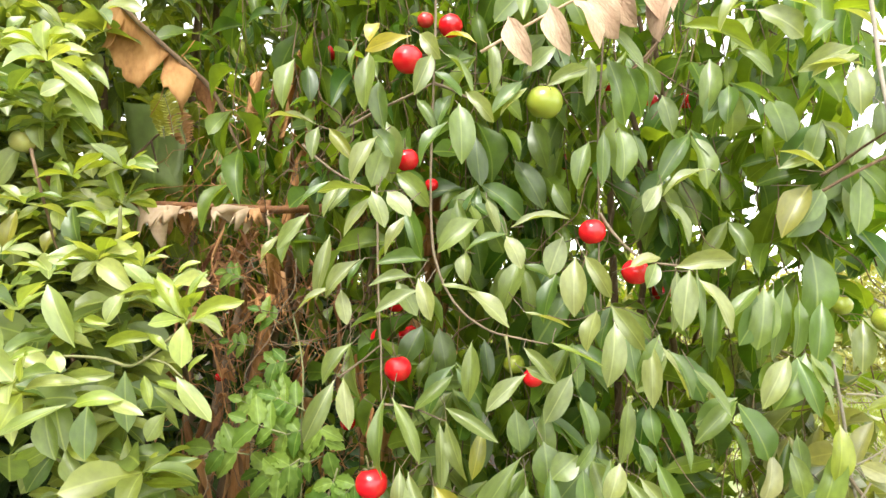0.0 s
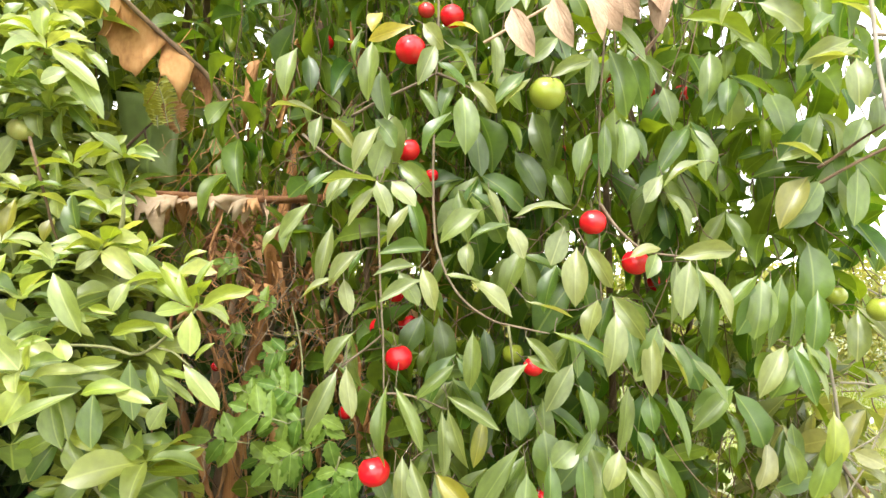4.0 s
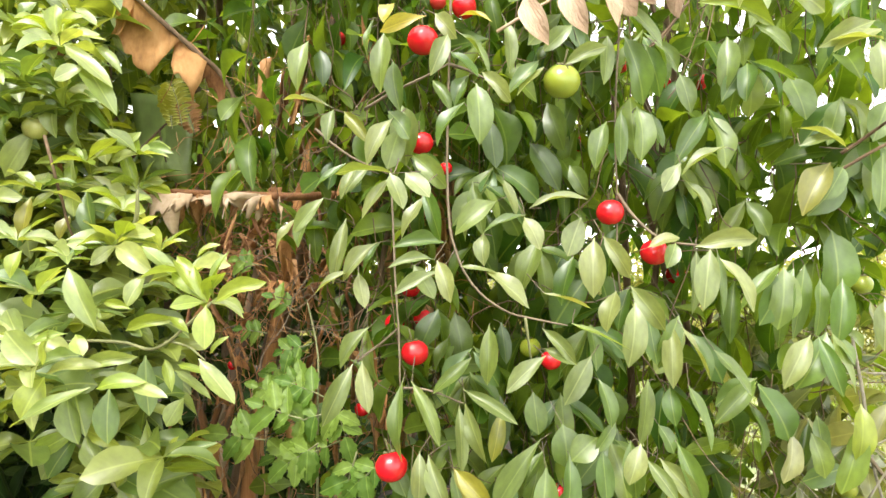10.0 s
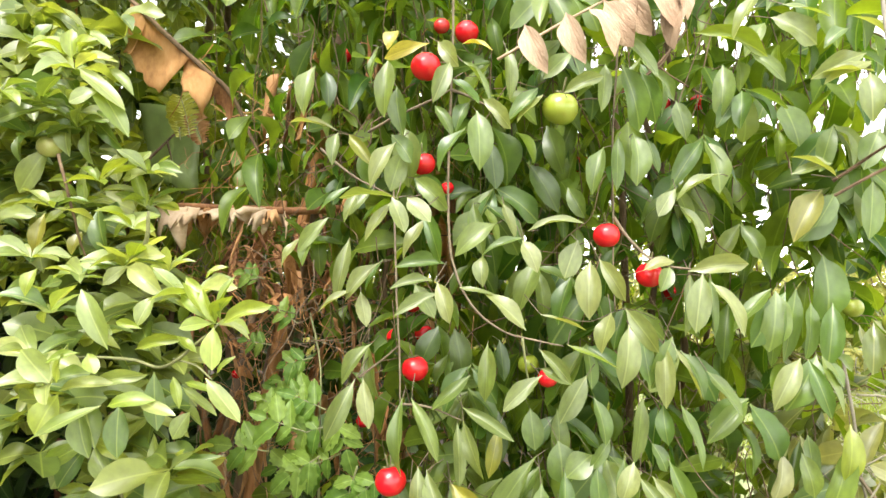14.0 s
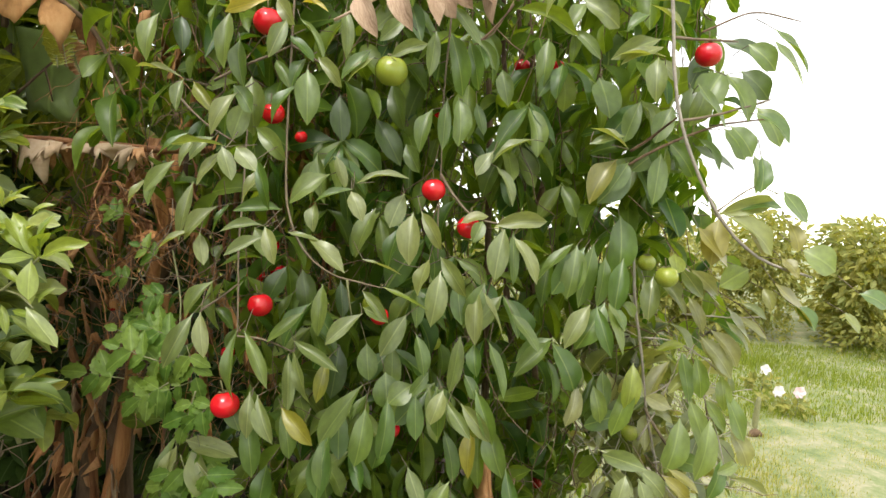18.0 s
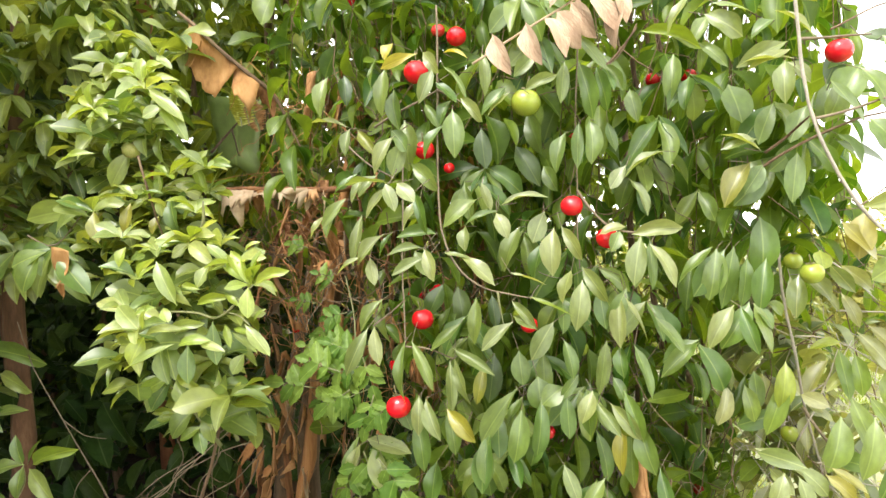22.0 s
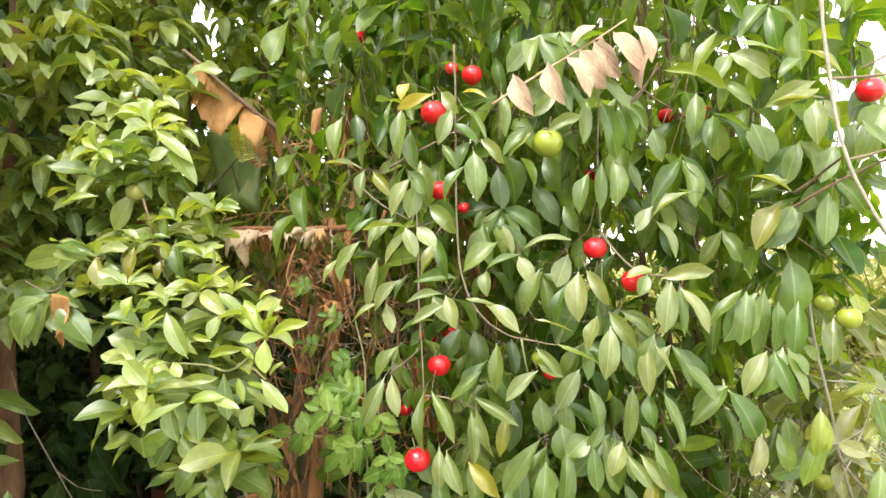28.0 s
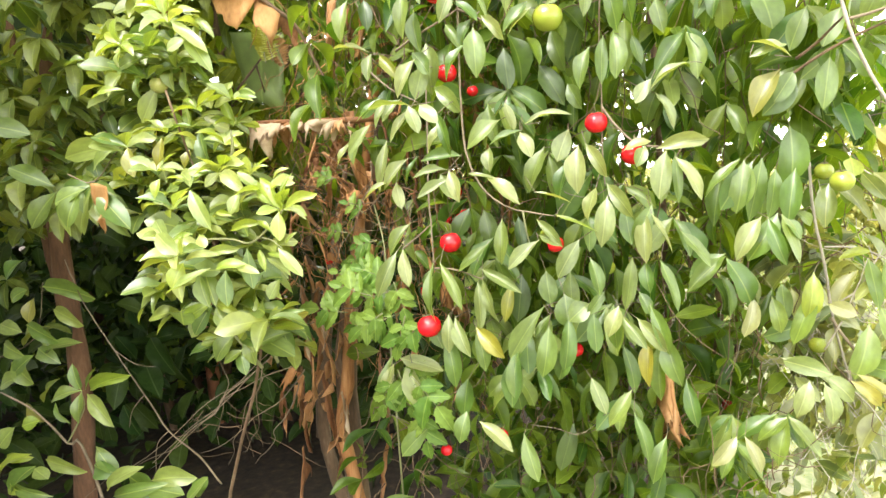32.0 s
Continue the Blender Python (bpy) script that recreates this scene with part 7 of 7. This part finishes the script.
def left_mass():
    specs = []
    for c, r, n in (((-1.180, 1.500, 2.082), (0.22, 0.16, 0.14), 40), ((-1.175, 1.700, 2.212), (0.25, 0.15, 0.12), 34), ((-1.281, 1.500, 1.722), (0.18, 0.14, 0.16), 36), ((-1.290, 1.350, 1.508), (0.16, 0.1, 0.1), 26), ((-1.077, 2.100, 2.350), (0.3, 0.15, 0.2), 26), ((-1.894, 1.600, 1.567), (0.3, 0.2, 0.5), 50)):
        for _ in range(n):
            p = [c[i] + r[i] * qrng.gauss(0, 0.6) for i in range(3)]
            whorl(specs, p, qrng, 6, 0.1, -0.25)
    leaf_cloud("foliage", airy(specs), SHRUBCLOUD, left, "drooping green leaves", SHAPES)
    # overhead leaf mass, mostly out of view, added to block light at the left
    specs = []
    for _ in range(190):
        whorl(specs, (qrng.uniform(-4.2, -0.3), qrng.uniform(1.35, 4.0), qrng.uniform(2.5, 3.3)), qrng, 6, 0.2, -0.2)
    for _ in range(190):
        whorl(specs, (qrng.uniform(-4.2, -1.25), qrng.uniform(0.3, 1.5), qrng.uniform(2.5, 3.2)), qrng, 6, 0.2, -0.2)
    for _ in range(80):
        whorl(specs, (qrng.uniform(-4.2, -0.4), qrng.uniform(2.0, 4.2), qrng.uniform(2.6, 3.3)), qrng, 6, 0.22, -0.2)
    # unseen clusters added beside the camera to keep sun off the undergrowth
    for _ in range(460):
        whorl(specs, (qrng.uniform(-3.4, -1.35), qrng.uniform(-1.0, 0.35), qrng.uniform(2.4, 3.2)), qrng, 6, 0.2, -0.2)
    for _ in range(420):
        whorl(specs, (min(-1.15, qrng.gauss(-1.8, 0.42)), min(0.75, qrng.gauss(0.2, 0.36)), qrng.gauss(2.2, 0.22)), qrng, 6, 0.16, -0.2)
    leaf_cloud("crown", airy(specs), DARKCLOUD, left, "dark leaf mass added overhead, mostly out of view, for shading", COARSE)


left_mass()
for k, b, tp in (("m", (-1.052, 1.200, 1.511), (-1.149, 1.180, 1.558)), ("m", (-1.047, 1.200, 1.497), (-1.111, 1.180, 1.418)), ("m", (-0.917, 1.150, 1.497), (-0.781, 1.120, 1.418)), ("m", (-0.900, 1.150, 1.503), (-0.915, 1.130, 1.407)), ("m", (-1.138, 1.250, 1.638), (-1.218, 1.200, 1.664)), ("g", (-1.136, 1.250, 1.645), (-1.202, 1.220, 1.600))):
    leaf(left, k, *b, *(Vector(tp) - Vector(b)), 0.045)
sheet("dead_leaf", (-0.691, 0.930, 1.526), (-0.653, 0.920, 1.519), (0.0, -0.01, -0.075), DRYBLADE, left, 5, 9, 0.018, 0.6, drng)
sheet("dead_leaf", (-0.686, 0.930, 1.458), (-0.676, 0.930, 1.458), (0.004, 0, -0.04), DRYBLADE, left, 3, 6, 0.015, 0.6, drng)
leaf(left, "m", -0.733, 0.980, 1.519, -0.032, -0.012, -0.086, 0.034)
leaf(left, "m", -0.739, 0.980, 1.518, -0.071, -0.012, -0.060, 0.032)
leaf(left, "m", -0.730, 0.980, 1.519, 0.073, -0.012, -0.096, 0.039)
leaf(left, "m", -0.742, 0.980, 1.519, -0.049, -0.012, -0.005, 0.028)
leaf(left, "m", -0.725, 0.980, 1.523, 0.051, -0.012, -0.025, 0.024)
leaf(left, "q", -0.651, 0.980, 1.597, -0.081, 0.004, 0.020, 0.019)
leaf(left, "m", -0.647, 0.980, 1.594, -0.121, -0.012, -0.017, 0.026)
leaf(left, "y3", -0.617, 0.980, 1.586, -0.018, -0.012, -0.026, 0.024)
leaf(left, "y2", -0.560, 0.980, 1.603, -0.004, -0.012, -0.059, 0.023)
leaf(left, "m", -0.651, 0.980, 1.591, -0.060, -0.012, -0.042, 0.023)
leaf(left, "m", -0.770, 0.980, 1.505, -0.022, -0.012, -0.080, 0.029)
leaf(left, "m", -0.752, 0.980, 1.516, -0.002, -0.012, -0.047, 0.027)
leaf(left, "m", -1.196, 1.250, 1.248, 0.164, -0.012, -0.027, 0.031)
leaf(left, "y3", -1.227, 1.250, 1.217, -0.017, -0.012, -0.060, 0.035)
leaf(left, "m", -1.269, 1.250, 1.144, 0.105, -0.012, -0.040, 0.038)
leaf(left, "m", -1.285, 1.250, 1.121, -0.071, 0.004, 0.020, 0.039)
leaf(left, "m", -1.243, 1.250, 1.079, 0.074, -0.012, -0.035, 0.038)
leaf(left, "m", -1.343, 1.250, 1.035, 0.074, -0.012, -0.050, 0.051)
leaf(left, "m", -1.313, 1.250, 0.992, -0.065, -0.012, -0.026, 0.047)
leaf(left, "y3", -1.317, 1.250, 0.919, 0.067, -0.012, -0.042, 0.036)
leaf(left, "m", -1.261, 1.250, 1.058, -0.063, -0.012, -0.052, 0.039)
leaf(left, "m", -1.172, 1.250, 1.187, 0.096, -0.012, -0.037, 0.033)
leaf(left, "m", -1.305, 1.250, 1.206, 0.052, 0.004, 0.030, 0.039)
leaf(left, "m", -1.242, 1.250, 1.320, -0.048, -0.012, -0.049, 0.040)
leaf(left, "m", -1.223, 1.250, 1.059, 0.114, 0.004, 0.033, 0.034)
leaf(left, "m", -1.358, 1.250, 1.088, 0.073, -0.012, -0.026, 0.043)
leaf(left, "m", -1.185, 1.250, 0.996, -0.052, -0.012, -0.063, 0.034)
stick("twig", [(-0.801, 0.990, 1.544), (-0.729, 0.980, 1.526), (-0.663, 0.990, 1.591), (-0.605, 1.020, 1.609)], 0.0014, TWIG, left, 5)
stick("twig", [(-1.484, 1.300, 1.016), (-1.285, 1.280, 1.094), (-1.212, 1.270, 1.255)], 0.0016, TWIG, left, 5)

# low sapling at the left
sap = thing("sapling", (-0.917, 1.050, 0.850), "small sapling with a few glossy leaf pairs", "sapling")
stick("stem", [(-0.72, 1.0, -0.02), (-0.920, 1.050, 0.839), (-0.983, 1.050, 0.919), (-1.064, 1.050, 0.996), (-1.154, 1.050, 1.038)], [0.004, 0.0035, 0.003, 0.0025, 0.002], TWIG, sap)
stick("twig", [(-0.983, 1.050, 0.919), (-0.920, 1.050, 1.004), (-0.908, 1.040, 1.056)], 0.002, GREENTWIG, sap)
for k, b, tp, w in (("n", (-0.874, 1.030, 1.061), (-0.758, 1.020, 1.103), 0.024), ("m", (-0.897, 1.030, 1.061), (-0.909, 1.030, 1.119), 0.026), ("m", (-0.893, 1.030, 1.061), (-0.968, 1.020, 1.036), 0.028), ("m", (-0.883, 1.030, 1.054), (-0.809, 1.010, 0.994), 0.032), ("m", (-0.898, 1.030, 1.057), (-0.897, 1.010, 0.997), 0.03), ("m", (-0.887, 1.030, 1.061), (-0.860, 1.040, 1.110), 0.024), ("m", (-0.848, 1.000, 0.932), (-0.802, 0.990, 0.891), 0.03), ("n", (-1.029, 1.030, 0.982), (-1.068, 1.020, 0.972), 0.03), ("m", (-1.033, 1.030, 0.885), (-0.916, 1.020, 0.870), 0.03), ("m", (-1.119, 1.000, 0.800), (-1.037, 1.000, 0.878), 0.028), ("m", (-0.994, 1.000, 0.811), (-1.096, 1.000, 0.831), 0.03), ("m", (-0.821, 0.980, 0.851), (-0.723, 0.980, 0.912), 0.034), ("m", (-0.808, 0.980, 0.839), (-0.672, 0.980, 0.877), 0.034), ("m", (-0.730, 0.980, 0.872), (-0.624, 0.970, 0.867), 0.032), ("m", (-0.872, 1.020, 0.934), (-0.809, 1.000, 0.888), 0.028), ("n", (-1.144, 1.000, 0.841), (-1.031, 0.990, 0.914), 0.026), ("m", (-0.622, 0.980, 0.842), (-0.558, 0.970, 0.904), 0.03)):
    leaf(sap, k, *b, *(Vector(tp) - Vector(b)), w)

leaf(sap, "m", -0.865, 1.000, 0.899, 0.073, -0.012, -0.007, 0.037)
leaf(sap, "m", -0.719, 1.000, 0.873, 0.105, 0.004, 0.012, 0.039)
leaf(sap, "m", -0.777, 1.000, 0.878, 0.084, -0.012, -0.033, 0.045)
leaf(sap, "m", -0.611, 1.000, 0.843, 0.029, 0.004, 0.044, 0.031)
leaf(sap, "n", -1.115, 1.000, 0.895, 0.073, 0.004, 0.008, 0.022)
leaf(sap, "n", -1.125, 1.000, 0.827, 0.047, -0.012, -0.004, 0.023)
leaf(sap, "m", -1.037, 1.000, 0.878, 0.047, -0.012, -0.014, 0.030)
leaf(sap, "m", -1.070, 1.000, 0.977, -0.039, -0.012, -0.042, 0.040)
leaf(sap, "m", -0.912, 1.000, 0.996, -0.032, 0.004, 0.042, 0.023)

# ---- bare twigs ----
dead_branch = thing("bare_branch", (-0.706, 1.150, 0.853), "thin bare grey branch hanging in the shade", "branch")
stick("branch", [(-1.107, 1.250, 1.319), (-1.042, 1.220, 1.215), (-0.935, 1.200, 1.069), (-0.859, 1.180, 0.984), (-0.799, 1.170, 0.903), (-0.706, 1.150, 0.853), (-0.655, 1.150, 0.785)], [0.0012, 0.0014, 0.0016, 0.0018, 0.002, 0.0023, 0.0026], TWIG, dead_branch)
stick("twig", [(-0.947, 1.200, 1.095), (-0.895, 1.200, 1.062), (-0.836, 1.200, 1.056)], 0.0014, TWIG, dead_branch, 4)
stick("twig", [(-0.866, 1.180, 0.988), (-0.906, 1.180, 0.946), (-0.922, 1.180, 0.901)], 0.0014, TWIG, dead_branch, 4)
stick("twig", [(-0.799, 1.170, 0.903), (-0.838, 1.170, 0.865), (-0.855, 1.170, 0.787)], 0.0016, TWIG, dead_branch, 4)
brush = thing("dry_brushwood", (-0.778, 1.250, 0.747), "tangle of thin bare dry twigs under the shrub", "twigs")
for i in range(9):
    a = Vector((-0.529, 1.200, 1.062)) + Vector((drng.gauss(0, 0.06), drng.gauss(0, 0.06), drng.gauss(0, 0.03)))
    b = Vector((-0.837, 1.300, 0.702)) + Vector((drng.gauss(0, 0.11), drng.gauss(0, 0.1), drng.gauss(0, 0.07)))
    stick("twig", bend(a, b, drng.uniform(-0.03, 0.04), 7, 0.013, drng), [0.0015, 0.0015, 0.0014, 0.0013, 0.0012, 0.001, 0.0009, 0.0008], TWIG, brush, 5)
    for _ in range(2):
        m = a.lerp(b, drng.uniform(0.2, 0.9))
        stick("twig", bend(m, m + Vector((drng.uniform(-0.12, 0.16), drng.uniform(-0.05, 0.05), drng.uniform(-0.12, 0.04))), 0.005, 4, 0.004, drng), 0.0009, BARK, brush, 4)

# ---- leaf stalks of the fruit tree ----
stalk_v, stalk_f = [], []
for line in STALKS:
    v, f = tube_arrays(line, [0.0005, 0.0006, 0.0008], 4)
    stalk_f += [tuple(q + len(stalk_v) for q in g) for g in f]
    stalk_v += v
link("stalk_tangle", mesh_of("stalk_tangle", stalk_v, stalk_f), TWIG, tree, "thin brown leaf stalks", kind="stuff")

# ---- the thicket behind ----
thicket = thing("thicket", (-1.5, 3.0, 0), "tangled thicket of trees and undergrowth, shade put into its low leaf colour", "thicket", kind="stuff")
krng = random.Random(41)


def thicket_mass():
    """Low leaves coloured as deep shade; looser canopy above coloured lit, sky showing through."""
    low, high, far = [], [], []
    for i in range(130):
        x, y = krng.uniform(-4.2, -0.25), krng.uniform(2.3, 3.7)
        z = krng.uniform(0.05, 3.3)
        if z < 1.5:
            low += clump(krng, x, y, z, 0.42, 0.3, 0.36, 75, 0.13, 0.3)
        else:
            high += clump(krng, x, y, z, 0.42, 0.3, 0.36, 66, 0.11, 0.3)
    # left-hand clumps, mostly out of view, added to hold back skylight
    for i in range(130):
        x, y = krng.uniform(-6.5, -1.9), krng.uniform(-1.0, 3.2)
        low += clump(krng, x, y, krng.uniform(0.1, 3.2), 0.5, 0.4, 0.45, 60, 0.16, 0.3)
    # unseen clumps added behind the camera's left as a light block
    for i in range(150):
        low += clump(krng, krng.uniform(-6, -1.75), krng.uniform(-3.5, 0.3), krng.uniform(0.2, 3.2), 0.5, 0.45, 0.45, 60, 0.17, 0.3)
    for i in range(48):
        high += clump(krng, krng.uniform(-0.3, 0.62), krng.uniform(2.7, 3.5), krng.uniform(1.6, 3.2), 0.4, 0.3, 0.36, 66, 0.09, 0.3)
    for i in range(190):
        x, z = krng.uniform(-6.5, -0.45), krng.uniform(0.1, 3.6)
        far += clump(krng, x, krng.uniform(3.6, 4.6), z, 0.6, 0.4, 0.5, 60 if z < 1.7 else 48, 0.2, 0.3)
    leaf_cloud("foliage", airy(low), SHADEDCLOUD, thicket, shapes=COARSE)
    leaf_cloud("foliage", airy(high), LITCLOUD, thicket, shapes=COARSE)
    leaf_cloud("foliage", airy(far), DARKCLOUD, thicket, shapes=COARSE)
    for i in range(12):
        x, y = krng.uniform(-3.6, -0.3), krng.uniform(2.9, 3.5)
        stick("trunk", bend((x, y, -0.05), (x + krng.uniform(-0.4, 0.4), y + 0.1, krng.uniform(2, 3.4)), 0, 8, 0.04, krng), [0.03 - 0.002 * k for k in range(9)], BARK, thicket, 7)


thicket_mass()
REDBARK = rough_material("reddish_bark", [(0.3, (0.16, 0.06, 0.03)), (0.55, (0.34, 0.13, 0.06)), (0.75, (0.45, 0.24, 0.13))], 14, 0.85, 0.7, (1, 1, 0.3), 0.008)
red_tree = thing("palm_trunk", (-2.02, 3.05, 0), "slender leaning reddish-brown trunk before the thicket", "tree")
stick("trunk", [(-2.02, 3.05, -0.05), (-1.9, 2.9, 1.0), (-1.62, 2.5, 1.8), (-1.40, 2.22, 2.3), (-1.354, 2.2, 2.487), (-1.329, 2.2, 2.62), (-1.30, 2.2, 3.0)], [0.04, 0.038, 0.034, 0.031, 0.03, 0.029, 0.026], REDBARK, red_tree, 10)
